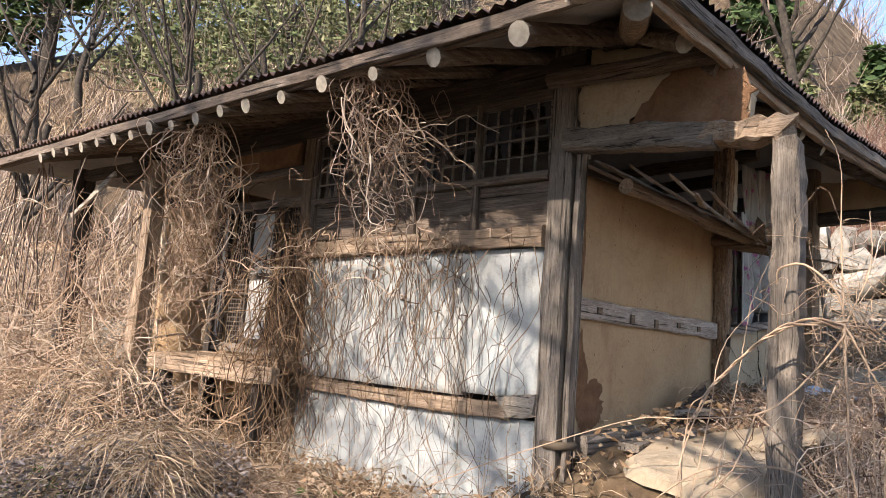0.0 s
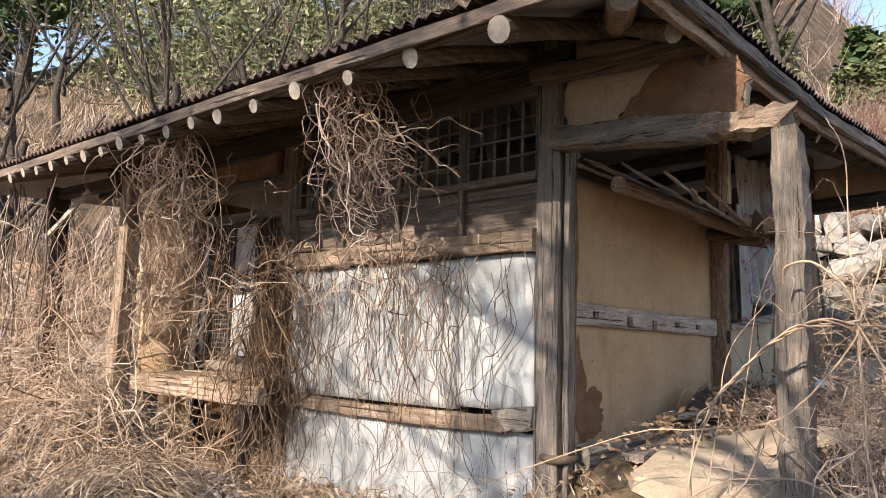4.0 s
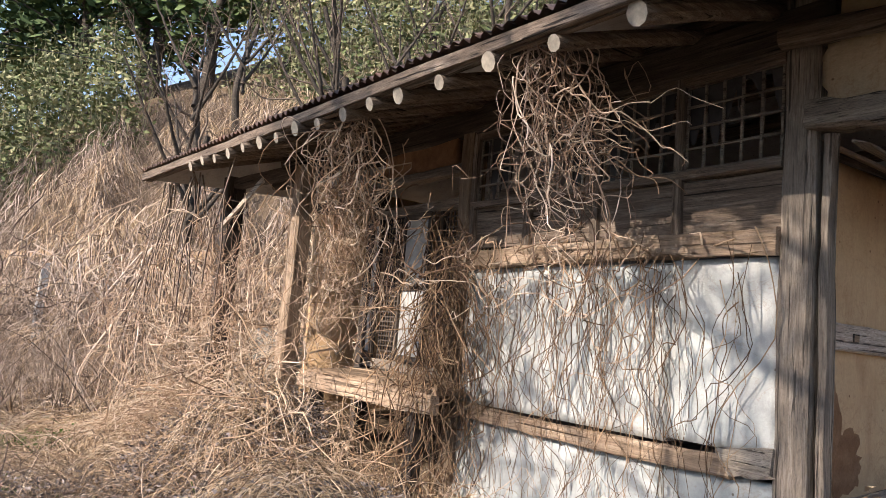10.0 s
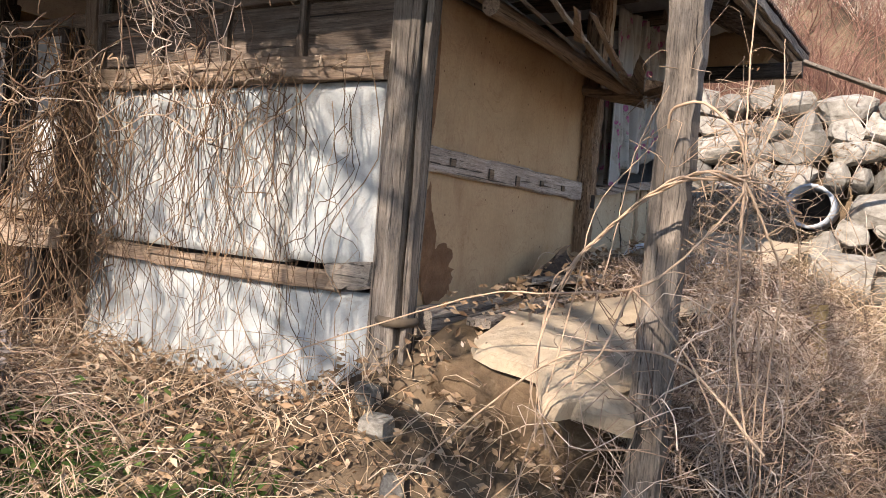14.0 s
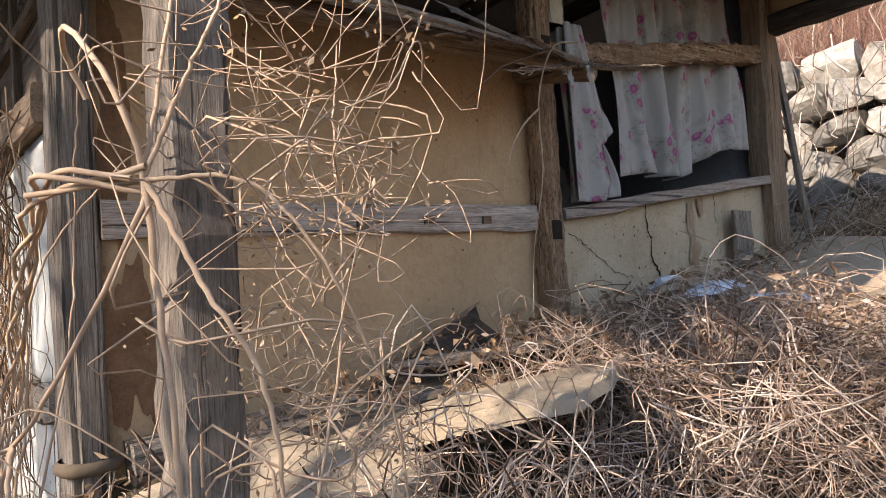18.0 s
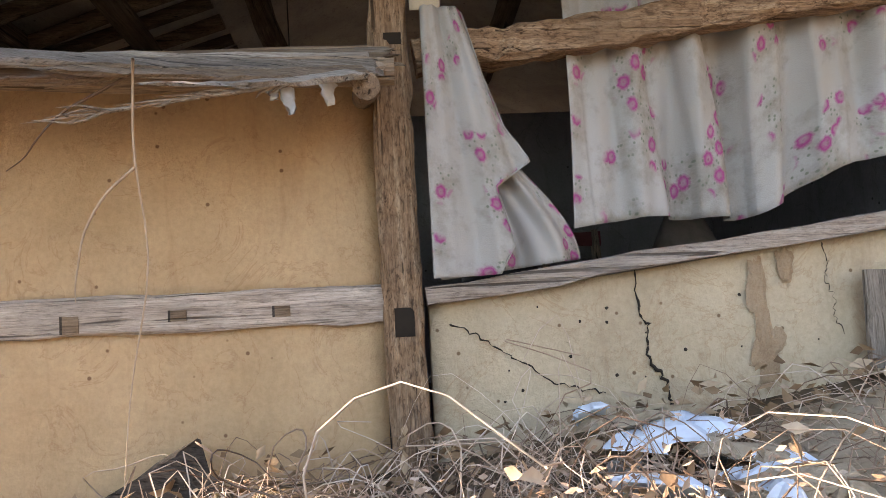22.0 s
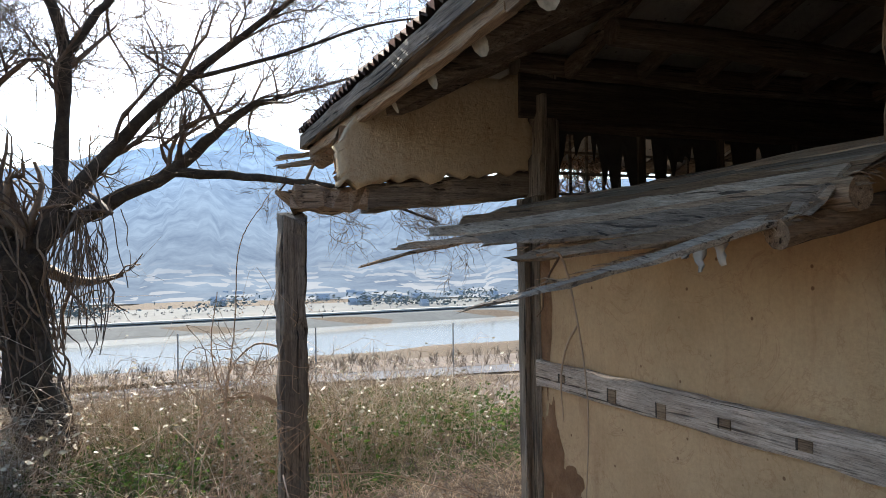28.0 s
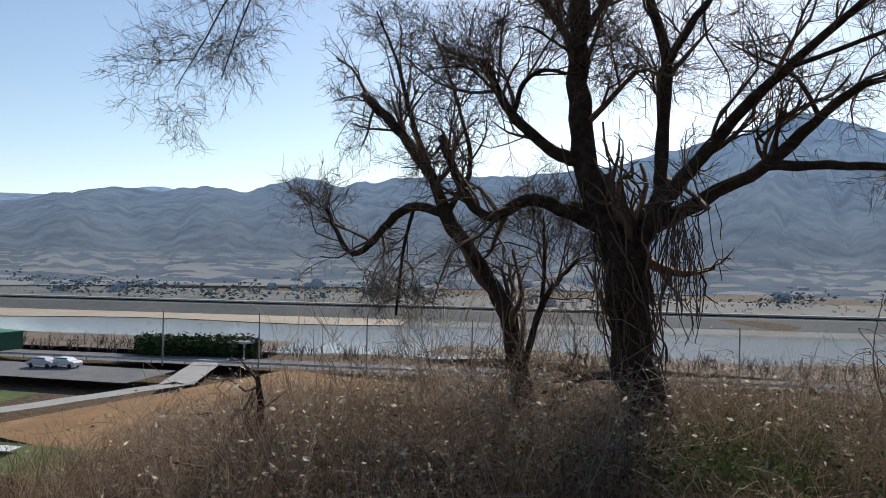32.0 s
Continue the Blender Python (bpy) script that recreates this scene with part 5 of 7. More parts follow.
leaves("dead_leaves", scatter(5200, -2.5, 1.6, -1.9, 0.0), 0.026, M_DRYLEAF, "curled brown leaves drifted below the wall", 0.14)
leaves("dead_leaves", scatter(7000, -5, 3, -4.5, 2.5), 0.024, M_DRYLEAF, "brown dead leaves strewn on the ground", 0.1)
g1 = scatter(11000, -5.5, 0.9, -4.8, -1.7)
g1 = g1[(np.sin(g1[:, 0] * 1.9 + 0.7) + np.sin(g1[:, 1] * 2.3 + g1[:, 0]) + rng.normal(0, 0.5, len(g1))) > 0.1]
litter("green_grass", g1, 0.22, 0.2, 0.0036, M_GREEN, "fresh green grass blades among the dry weeds", k=4)
leaves("green_weeds", np.concatenate([g1[::2], scatter(700, -1.3, 0.9, -1.5, -0.5)]), 0.028, M_GREEN, "small green weed leaves", 0.16)
for cx, cy, r, cnt in ((-1.9, -1.5, 0.62, 7500), (-3.7, -1.0, 0.6, 5200), (-1.0, -1.75, 0.42, 2600), (-3.4, -2.0, 0.45, 2000)):
    a, q = rng.uniform(0, 6.28, cnt), r * np.sqrt(rng.rand(cnt)) * 1.2
    x, y = cx + q * np.cos(a), cy + q * np.sin(a)
    p = np.stack([x, y, ground_height(x, y) + ground_noise(x, y)], 1)
    leaves("withered_plants", p, 0.016, M_GREYLEAF, "mound of withered grey-brown leaves", 0.26)
    litter("withered_stems", p[:500], 0.3, 0.35, 0.0025, M_TWIG, "dark withered stems on the mound")


def tussocks(name, centres, blades, length, r, mat, label, lift=0.12):
    """Long blades that arch over from the crown of each clump and lie down its sides."""
    P, Q = [], []
    for cx, cy, w in centres:
        a = rng.uniform(0, 2 * math.pi, blades)
        q = w * np.sqrt(rng.rand(blades)) * 0.7
        ln = length * rng.uniform(0.45, 1.1, blades)
        b_ = a + rng.normal(0, 0.5, blades)
        px, py = cx + q * np.cos(a), cy + q * np.sin(a)
        ex, ey = px + ln * np.cos(b_), py + ln * np.sin(b_)
        P.append(np.stack([px, py, ground_height(px, py) + lift * rng.uniform(0.2, 1.0, blades)], 1))
        Q.append(np.stack([ex, ey, ground_height(ex, ey) + 0.03 * rng.rand(blades)], 1))
    P, Q = np.concatenate(P), np.concatenate(Q)
    keep = (Q[:, 1] < -0.4) | (Q[:, 0] < -5.8)
    L = wiggle(rng, P[keep], Q[keep], 9, 0.13, droop=0.16)
    ob = tubes(name, L, (rng.uniform(0.6, 1.4, len(L)) * r)[:, None] * np.linspace(1, 0.4, 9)[None], mat, sides=3)
    return tagged(ob, label, "grass", kind="stuff")


tussocks("tussock_grass", [(-1.9 + rng.normal(0, 0.3), -1.5 + rng.normal(0, 0.25), 0.25) for _ in range(9)] + [(-3.7 + rng.normal(0, 0.3), -1.0 + rng.normal(0, 0.2), 0.25) for _ in range(7)], 60, 0.5, 0.0026, M_STRAW, "dry straw draped over the withered mounds", lift=0.34)
tussocks("tussock_grass", [(rng.uniform(-1.2, 0.6), rng.uniform(-1.6, -0.8), 0.2) for _ in range(20)], 60, 0.3, 0.003, M_GREEN, "fresh green tufts below the white wall", lift=0.1)
clumps = [(rng.uniform(-7.5, -2.2), rng.uniform(-4.4, -1.7), rng.uniform(0.25, 0.45)) for _ in range(46)]
tussocks("tussock_grass", clumps, 110, 0.62, 0.0032, M_STRAW, "long dry grass lying over the clumps")
tussocks("tussock_grass", clumps[::2], 90, 0.42, 0.0034, M_GREEN, "fresh green blades under the dry clumps", lift=0.06)
tussocks("tussock_grass", [(rng.uniform(-5.5, -1.2), rng.uniform(-1.5, -0.7), 0.3) for _ in range(26)], 70, 0.5, 0.003, M_VINE, "dry straw heaped before the deck")
tussocks("tussock_grass", [(rng.uniform(-13, -6.5), rng.uniform(-3.5, 0.8), 0.5) for _ in range(40)], 60, 0.9, 0.005, M_STRAW, "long pale grass beyond the house end")

# ---- vines round the porch post ----
def vine_stem(points, r, name="vine_stem", label="", parent=None, k=26, jit=0.006):
    L = spline_line(points, k) + np.array([0.075, 0.06, 0.055])
    L[1:-1] += rng.normal(0, jit, (k - 2, 3))
    return L, r * np.linspace(1.15, 0.55, k)


N = (1.35, -0.27, 1.42)
stems = [
    ([(1.10, -0.28, 1.58), (1.12, -0.31, 1.64), (1.22, -0.33, 1.65), (1.33, -0.3, 1.55), N, (1.33, -0.29, 1.34), (1.2, -0.36, 1.15), (1.07, -0.4, 1.05), (0.8, -0.42, 1.0), (0.5, -0.45, 0.95), (-0.3, -0.6, 0.6), (-1.0, -0.85, 0.2)], 0.0075),
    ([(1.07, -0.4, 1.05), (1.17, -0.42, 0.97), (1.3, -0.4, 0.8), (1.4, -0.35, 0.5), (1.45, -0.3, -0.05)], 0.0065),
    ([(1.07, -0.4, 1.05), (1.0, -0.45, 0.83), (0.84, -0.5, 0.6), (0.75, -0.55, 0.1)], 0.006),
    ([N, (1.36, -0.25, 1.1), (1.37, -0.25, 0.9), (1.45, -0.25, 0.5), (1.5, -0.2, -0.05)], 0.008),
    ([N, (1.42, -0.22, 1.27), (1.47, -0.16, 1.1), (1.46, -0.15, 0.7), (1.5, -0.2, 0.0)], 0.0068),
    ([N, (1.40, -0.22, 1.56), (1.42, -0.16, 1.7), (1.40, -0.1, 1.9)], 0.0055),
    ([N, (1.32, -0.2, 1.75), (1.3, -0.15, 2.1), (1.2, 0.0, 2.3)], 0.005),
    ([N, (1.44, -0.15, 1.40), (1.50, -0.05, 1.22), (1.50, 0.02, 0.95), (1.52, 0.0, 0.2)], 0.005),
    ([(1.5, -0.35, 0.6), (1.25, -0.34, 0.82), (1.05, -0.35, 0.84), (0.85, -0.5, 0.78), (0.55, -0.7, 0.45), (0.3, -0.85, 0.1)], 0.0075),
    ([(0.9, -0.4, 0.7), (0.95, -0.3, 1.15), (1.0, -0.28, 1.5), (1.09, -0.28, 1.72)], 0.004),
    ([(0.8, -0.45, 0.5), (0.86, -0.36, 1.0), (0.9, -0.33, 1.3), (1.0, -0.2, 1.5), (1.02, -0.05, 1.6)], 0.0045),
    ([(1.45, -0.1, 0.1), (1.42, -0.1, 0.8), (1.38, 0.0, 1.2), (1.3, 0.05, 1.5), (1.24, 0.1, 1.68)], 0.0045),
]
for k in range(4):
    ph = k * 1.57
    stems.append(([(1.35 - 0.1 * q + 0.012 * math.cos(ph + q * 2.2), -0.27 - 0.1 * min(1, q) + 0.016 * math.sin(ph + q * 2.2), 1.42 + 0.02 * math.sin(q * 0.9) - 0.012 * q * q + 0.016 * math.cos(ph + q * 2.2)) for q in range(6)] + [(0.78, -0.38 - 0.03 * k, 1.0 - 0.1 * k), (0.75 + 0.06 * k, -0.42 - 0.04 * k, 0.5)], 0.0065))
vine_root = thing("porch_vine", "thick bleached woody vine looped round the porch post", "vine", (0, 0, 0))
for pts, r in stems:
    L, R = vine_stem(pts, r * 0.6, jit=0.0012, k=40)
    tubes("stem", L[None], R[None], M_VINE, vine_root, sides=7)
n1 = 85
s = np.stack([rng.normal(1.36, 0.07, n1), rng.normal(0.03, 0.10, n1), rng.uniform(0.55, 1.72, n1)], 1)
d = rng.normal(0, 1, (n1, 3)) + np.array([0.25, 0.1, 0.0])
d[:, 2] = d[:, 2] * 0.9
e = s + d / np.linalg.norm(d, axis=1, keepdims=True) * rng.uniform(0.12, 0.34, n1)[:, None]
L = wiggle(rng, s, e, 28, 0.95, droop=0.12)
for line in L:
    tubes("twig", line[None], (rng.uniform(0.0010, 0.0026) * np.linspace(1, 0.5, 28))[None], M_VINE, vine_root, sides=4)
tips = L[:, -1]
ctr = np.repeat(tips, 9, 0) + rng.normal(0, 0.016, (len(tips) * 9, 3))
v, f = leaf_quads(rng, ctr, 0.006, 1.0)
tagged(link_mesh("seed_fluff", v, f, M_DRYLEAF, vine_root, "shrivelled seed heads"), kind="stuff")
litter("porch_brush", scatter(1500, 0.9, 2.2, -0.9, 1.6), 0.4, 0.26, 0.0022, M_HEAP, "tangled dry vine stems on the bank", k=8, curl=0.45)
pb = scatter(3000, 0.3, 2.2, 1.2, 3.6)
litter("porch_brush", pb[(pb[:, 1] > 1.6) & (pb[:, 0] < 0.9)], 0.4, 0.05, 0.0022, M_HEAP, "low dry vine stems against the end wall", k=8, curl=0.4)
litter("porch_brush", pb[(pb[:, 1] < 1.7) | (pb[:, 0] > 0.85)], 0.42, 0.15, 0.0023, M_HEAP, "dry vine stems heaped along the end wall", k=8, curl=0.45)
litter("porch_brush", scatter(1500, 1.5, 3.6, -0.5, 3.0), 0.35, 0.14, 0.0025, M_STRAW, "dry weeds on the path", k=6)
litter("bank_weeds", scatter(5200, -2.5, 6.5, 3.6, 7.0), 0.6, 0.3, 0.004, M_STRAW, "dry weeds before the stone bank", k=4)
leaves("dead_leaves", scatter(3000, 0.1, 2.2, 0.2, 3.8), 0.03, M_DRYLEAF, "brown dead leaves along the end wall", 0.12)
# hanging wispy vine on the end wall
wl = [[(0.45, 1.55, 2.12), (0.36, 1.52, 2.12), (0.30, 1.50, 1.95), (0.28, 1.52, 1.70), (0.26, 1.47, 1.42), (0.26, 1.45, 1.2)],
      [(0.36, 1.52, 2.12), (0.33, 1.42, 2.08), (0.30, 1.34, 2.05), (0.28, 1.28, 2.0), (0.26, 1.24, 1.96), (0.26, 1.2, 1.93)],
      [(0.30, 1.50, 1.92), (0.29, 1.43, 1.86), (0.28, 1.38, 1.78), (0.27, 1.36, 1.7), (0.26, 1.35, 1.66), (0.26, 1.35, 1.62)]]
wv = tubes("wisp_vine", np.array([spline_line(p, 18) for p in wl]) + np.array([0.32, -0.13, -0.05]), np.tile(np.linspace(0.004, 0.0012, 18), (3, 1)), M_VINE, sides=5)
tagged(wv, "thin pale vine hanging before the end wall", "vine")

# a tangled heap of old vine stems before the end wall
for c, sp, cnt, label in (((1.14, 1.75, 0.72), (0.20, 0.35, 0.09), 420, "tangled heap of dry vine stems with dark gaps"), ((1.10, 2.55, 0.74), (0.22, 0.35, 0.10), 460, "tangled heap of sunlit dry vine stems"),
                          ((0.66, 2.0, 0.86), (0.18, 0.42, 0.04), 240, "low tangle of dry vine stems by the wall"), ((1.2, 0.45, 0.62), (0.16, 0.35, 0.10), 260, "tangled dry vine stems over the plaster slabs")):
    tangle("vine_heap", c, sp, cnt, 0.5, label, r=(0.0010, 0.0030), curl=0.85, hang=0.1, k=22, mat=M_HEAP)
M_CURLED = stalk("curled_pale_leaf", (0.22, 0.13, 0.08), (0.46, 0.32, 0.22), (0.66, 0.52, 0.40))
hp = np.concatenate([scatter(420, 0.75, 1.5, 1.2, 3.2), scatter(140, 0.3, 1.2, -0.3, 1.2)])
hp[:, 2] += rng.uniform(0.05, 0.3, len(hp))
hs_ = np.concatenate([scatter(2200, 0.7, 1.5, 1.2, 3.3), scatter(2600, 1.05, 1.75, 1.6, 2.9), scatter(500, 0.3, 1.3, -0.3, 1.2)])
hs_[:, 2] += rng.uniform(0.04, 0.26, len(hs_))
sv, sf = leaf_quads(rng, hs_, 0.0125)
tagged(link_mesh("dead_leaves", sv, sf, M_CURLED), "small curled pale leaves on the vine heap", "leaves", kind="stuff")
hv, hf = leaf_quads(rng, hp[::2], 0.026)
tagged(link_mesh("dead_leaves", hv, hf, M_DRYLEAF), "large curled dead leaves caught in the vine heap", "leaves", kind="stuff")

# ---------------- trees ----------------
def grow(rng, lines, radii, limb, r0, r1, level, count, length, spread_, up, k=7, bend=0.25):
    """Adds branches along one limb (k points), and smaller ones along those."""
    limb = np.asarray(limb)
    m = len(limb)
    for i in range(count):
        a = rng.uniform(0.25, 1.0)
        p = np.array([np.interp(a * (m - 1), range(m), limb[:, c]) for c in range(3)])
        j = min(int(a * (m - 1)), m - 2)
        t = limb[j + 1] - limb[j]
        t = t / (np.linalg.norm(t) + 1e-9)
        d = t * 0.75 + rng.normal(0, spread_, 3) + np.array([0, 0, up])
        d /= np.linalg.norm(d)
        ln = length * rng.uniform(0.45, 1.15) * (1.15 - 0.5 * a)
        L = wiggle(rng, [p], [p + d * ln], k, bend, droop=0.03)[0]
        rr = max(0.0038, (r0 + (r1 - r0) * a) * rng.uniform(0.35, 0.6))
        lines.append(L)
        radii.append(rr * np.linspace(1, 0.3, k))
        if level > 0:
            grow(rng, lines, radii, L, rr, rr * 0.3, level - 1, max(3, int(count * 0.9)), length * 0.58, spread_ * 1.05, up * 0.6, k, bend)


def bare_tree(name, limbs, seed, label, count=6, length=1.5, levels=2, twig=M_TWIG, bark=M_BARK, group="", sides=9, up=0.25):
    """limbs: lists of (points, thick, thin); the first is the trunk."""
    rg = np.random.RandomState(seed)
    root = thing(name, label, "tree", tuple(limbs[0][0][0]), group)
    off = np.array(limbs[0][0][0], float)
    lines, radii = [], []
    for n, (pts, ra, rb) in enumerate(limbs):
        k = 22
        L = spline_line(pts, k)
        L[1:-1] += rg.normal(0, ra * 0.10, (k - 2, 3))
        R = np.linspace(ra, rb, k) * rg.uniform(0.92, 1.1, k)
        if n == 0:
            R[:3] *= (1.5, 1.25, 1.1)
        tubes("trunk" if n == 0 else "limb", (L - off)[None], R[None], bark, root, sides=12 if n == 0 else sides)
        grow(rg, lines, radii, L[4 if n == 0 else 1:], ra, rb, levels, count if n else max(2, count // 2), length, 0.5, up)
    tubes("crown", np.array(lines) - off, np.array(radii), twig, root, "fine bare twigs", sides=3)
    return root


TY = -6.4
big = [
    ([(2.6, TY, -0.6), (2.76, TY, 0.1), (2.98, TY, 0.75), (3.12, TY, 1.9), (3.12, TY, 2.45)], 0.31, 0.25),
    ([(3.2, TY, 2.2), (3.62, TY, 3.3), (3.72, TY + 0.1, 4.5), (3.66, TY + 0.15, 5.9), (3.7, TY + 0.2, 7.4)], 0.20, 0.07),
    ([(3.0, TY, 2.2), (2.42, TY + 0.2, 3.12), (1.32, TY + 0.5, 4.3), (0.1, TY + 0.6, 5.35)], 0.125, 0.026),
    ([(0.1, TY + 0.6, 5.35), (-0.6, TY + 0.7, 5.75), (-1.8, TY + 0.7, 6.3)], 0.024, 0.006),
    ([(2.85, TY, 2.5), (1.47, TY - 0.1, 3.3), (0.66, TY, 4.05), (0.1, TY, 4.3)], 0.105, 0.028),
    ([(0.1, TY, 4.3), (-0.97, TY + 0.1, 4.68), (-2.4, TY + 0.2, 5.3)], 0.026, 0.006),
    ([(1.5, TY - 0.1, 3.28), (0.28, TY + 0.1, 3.22), (-0.6, TY + 0.2, 3.1), (-1.9, TY + 0.2, 2.7)], 0.065, 0.015),
    ([(2.95, TY, 2.4), (2.70, TY - 0.15, 2.95), (2.70, TY - 0.2, 3.5), (2.65, TY - 0.2, 4.7), (2.88, TY - 0.25, 5.5), (3.0, TY - 0.3, 6.6)], 0.11, 0.045),
    ([(2.65, TY - 0.2, 4.65), (2.3, TY - 0.2, 5.2), (1.94, TY - 0.3, 5.75), (1.5, TY - 0.3, 6.9)], 0.06, 0.02),
    ([(3.45, TY, 2.55), (3.88, TY + 0.1, 2.73), (4.3, TY + 0.2, 2.88), (4.78, TY + 0.2, 2.66), (5.15, TY + 0.2, 2.85), (5.56, TY + 0.2, 3.75)], 0.11, 0.055),
    ([(3.65, TY + 0.05, 3.35), (4.05, TY + 0.15, 3.52), (4.6, TY + 0.2, 4.03), (4.97, TY + 0.2, 4.75)], 0.10, 0.045),
    ([(4.55, TY + 0.2, 4.0), (4.42, TY + 0.2, 4.4), (4.15, TY + 0.2, 4.55), (3.85, TY + 0.15, 4.5)], 0.04, 0.02),
    ([(3.74, TY, 4.4), (3.95, TY - 0.1, 5.1), (4.48, TY - 0.2, 5.95), (4.9, TY - 0.2, 7.0)], 0.07, 0.02),
    ([(1.32, TY + 0.5, 4.3), (0.4, TY + 0.8, 4.55), (-0.98, TY + 0.9, 5.1), (-2.2, TY + 0.9, 5.3)], 0.03, 0.007),
    ([(3.7, TY + 0.15, 6.4), (5.6, TY, 7.3), (7.6, TY, 7.4), (8.64, TY, 6.3), (9.3, TY, 4.85)], 0.04, 0.007),
    ([(8.3, TY, 6.7), (9.1, TY, 6.2), (9.67, TY, 5.4), (10.2, TY, 4.7)], 0.02, 0.006),
]
bare_tree("tree", big, 3, "big old leafless willow tree wrapped in vines", count=12, length=1.55)
second = [
    ([(4.30, TY - 0.2, -0.7), (4.40, TY - 0.2, -0.2), (4.54, TY - 0.2, 0.63), (4.71, TY - 0.2, 1.4), (5.04, TY - 0.2, 1.9), (5.62, TY - 0.2, 2.73)], 0.16, 0.10),
    ([(5.6, TY - 0.2, 2.7), (5.82, TY - 0.2, 3.2), (6.3, TY - 0.2, 3.85), (6.94, TY - 0.2, 4.5)], 0.095, 0.06),
    ([(5.6, TY - 0.2, 2.72), (6.12, TY - 0.2, 2.82), (6.5, TY - 0.2, 2.6), (6.75, TY - 0.2, 2.3), (7.05, TY - 0.2, 2.13), (7.3, TY - 0.2, 2.4), (7.52, TY - 0.2, 2.83)], 0.075, 0.025),
    ([(6.1, TY - 0.2, 2.8), (6.25, TY - 0.2, 2.2), (6.35, TY - 0.2, 1.25)], 0.03, 0.018),
    ([(5.85, TY - 0.2, 3.25), (6.2, TY - 0.2, 4.2), (6.4, TY - 0.2, 4.9), (6.75, TY - 0.2, 5.7)], 0.05, 0.012),
    ([(4.45, TY - 0.1, 0.6), (4.17, TY - 0.1, 1.54), (3.95, TY - 0.1, 1.85), (3.72, TY - 0.1, 2.1)], 0.05, 0.02),
    ([(4.2, TY - 0.1, 1.5), (4.15, TY, 2.0), (4.15, TY + 0.1, 2.65)], 0.035, 0.012),
    ([(5.6, TY - 0.2, 2.7), (5.3, TY - 0.3, 3.4), (5.5, TY - 0.3, 4.3), (5.9, TY - 0.3, 5.4)], 0.05, 0.012),
]
bare_tree("tree", second, 5, "smaller dark leafless tree with stubbed limbs", count=10, length=1.2)
st = bare_tree("tree_stump", [([(8.0, -5.6, -1.7), (8.02, -5.6, -0.9), (8.05, -5.6, -0.3)], 0.15, 0.12), ([(8.0, -5.6, -0.9), (8.22, -5.55, -0.55), (8.35, -5.5, -0.35)], 0.10, 0.09), ([(8.02, -5.6, -0.5), (7.92, -5.6, 0.0), (8.0, -5.6, 0.4)], 0.06, 0.035)], 9,
               "cut dark tree stump with a few shoots", count=4, length=0.8, levels=1)
# vines wrapped on the big trunk
rg = np.random.RandomState(12)
n1 = 90
z = rg.uniform(0.0, 2.6, n1)
cx = 2.74 + 0.19 * z
ang = rg.uniform(0, 6.28, n1)
s = np.stack([cx + 0.31 * np.cos(ang), TY + 0.31 * np.sin(ang), z], 1)
ang2 = ang + rg.normal(0, 0.6, n1)
z2 = z + rg.uniform(0.4, 1.6, n1)
e = np.stack([2.74 + 0.19 * z2 + 0.33 * np.cos(ang2), TY + 0.36 * np.sin(ang2), z2], 1)
tag_vine(tubes("trunk_vines", wiggle(rg, s, e, 12, 0.18), rg.uniform(0.006, 0.014, n1)[:, None] * np.ones(12), M_TWIG), "brown vines climbing the big tree trunk")
s = np.stack([rg.normal(2.45, 0.16, 60), rg.normal(TY + 0.2, 0.15, 60), rg.uniform(2.3, 2.9, 60)], 1)
e = s + np.stack([rg.normal(0, 0.1, 60), rg.normal(0, 0.1, 60), -rg.uniform(0.4, 1.3, 60)], 1)
tag_vine(tubes("trunk_vines", wiggle(rg, s, e, 10, 0.12), np.full((60, 10), 0.006), M_TWIG), "vine curtain hanging off the big tree")


def thicket(name, pts, height, twigs, mat, label, r=0.006, lean=0.35, k=4, sides=3, fork=2):
    """Many bare bushes of thin upright stems at the given places."""
    n = len(pts)
    p = np.repeat(pts, twigs, 0) + rg.normal(0, height * 0.06, (n * twigs, 3)) * np.array([1, 1, 0])
    h = height * rg.uniform(0.35, 1.1, n * twigs)
    e = p + np.stack([rg.normal(0, lean, n * twigs) * h, rg.normal(0, lean, n * twigs) * h, h], 1)
    L = wiggle(rg, p, e, k, 0.16)
    lines, radii = [L], [rg.uniform(0.6, 1.3, n * twigs)[:, None] * r * np.linspace(1, 0.35, k)[None]]
    for _ in range(fork):
        a = rg.randint(1, k - 1, len(L))
        b0 = L[np.arange(len(L)), a]
        e2 = b0 + rg.normal(0, 1, (len(L), 3)) * (h * 0.2)[:, None] + np.stack([0 * h, 0 * h, h * 0.22], 1)
        lines.append(wiggle(rg, b0, e2, k, 0.2))
        radii.append(np.full((len(L), k), r * 0.5) * np.linspace(1, 0.4, k)[None])
    ob = tubes(name, np.concatenate(lines), np.concatenate(radii), mat, sides=sides)
    return tagged(ob, label, "shrubs", kind="stuff")


def spots(n, x0, x1, y0, y1, keep=None):
    x, y = rg.uniform(x0, x1, n), rg.uniform(y0, y1, n)
    if keep is not None:
        q = keep(x, y)
        x, y = x[q], y[q]
    return np.stack([x, y, ground_height(x, y)], 1)


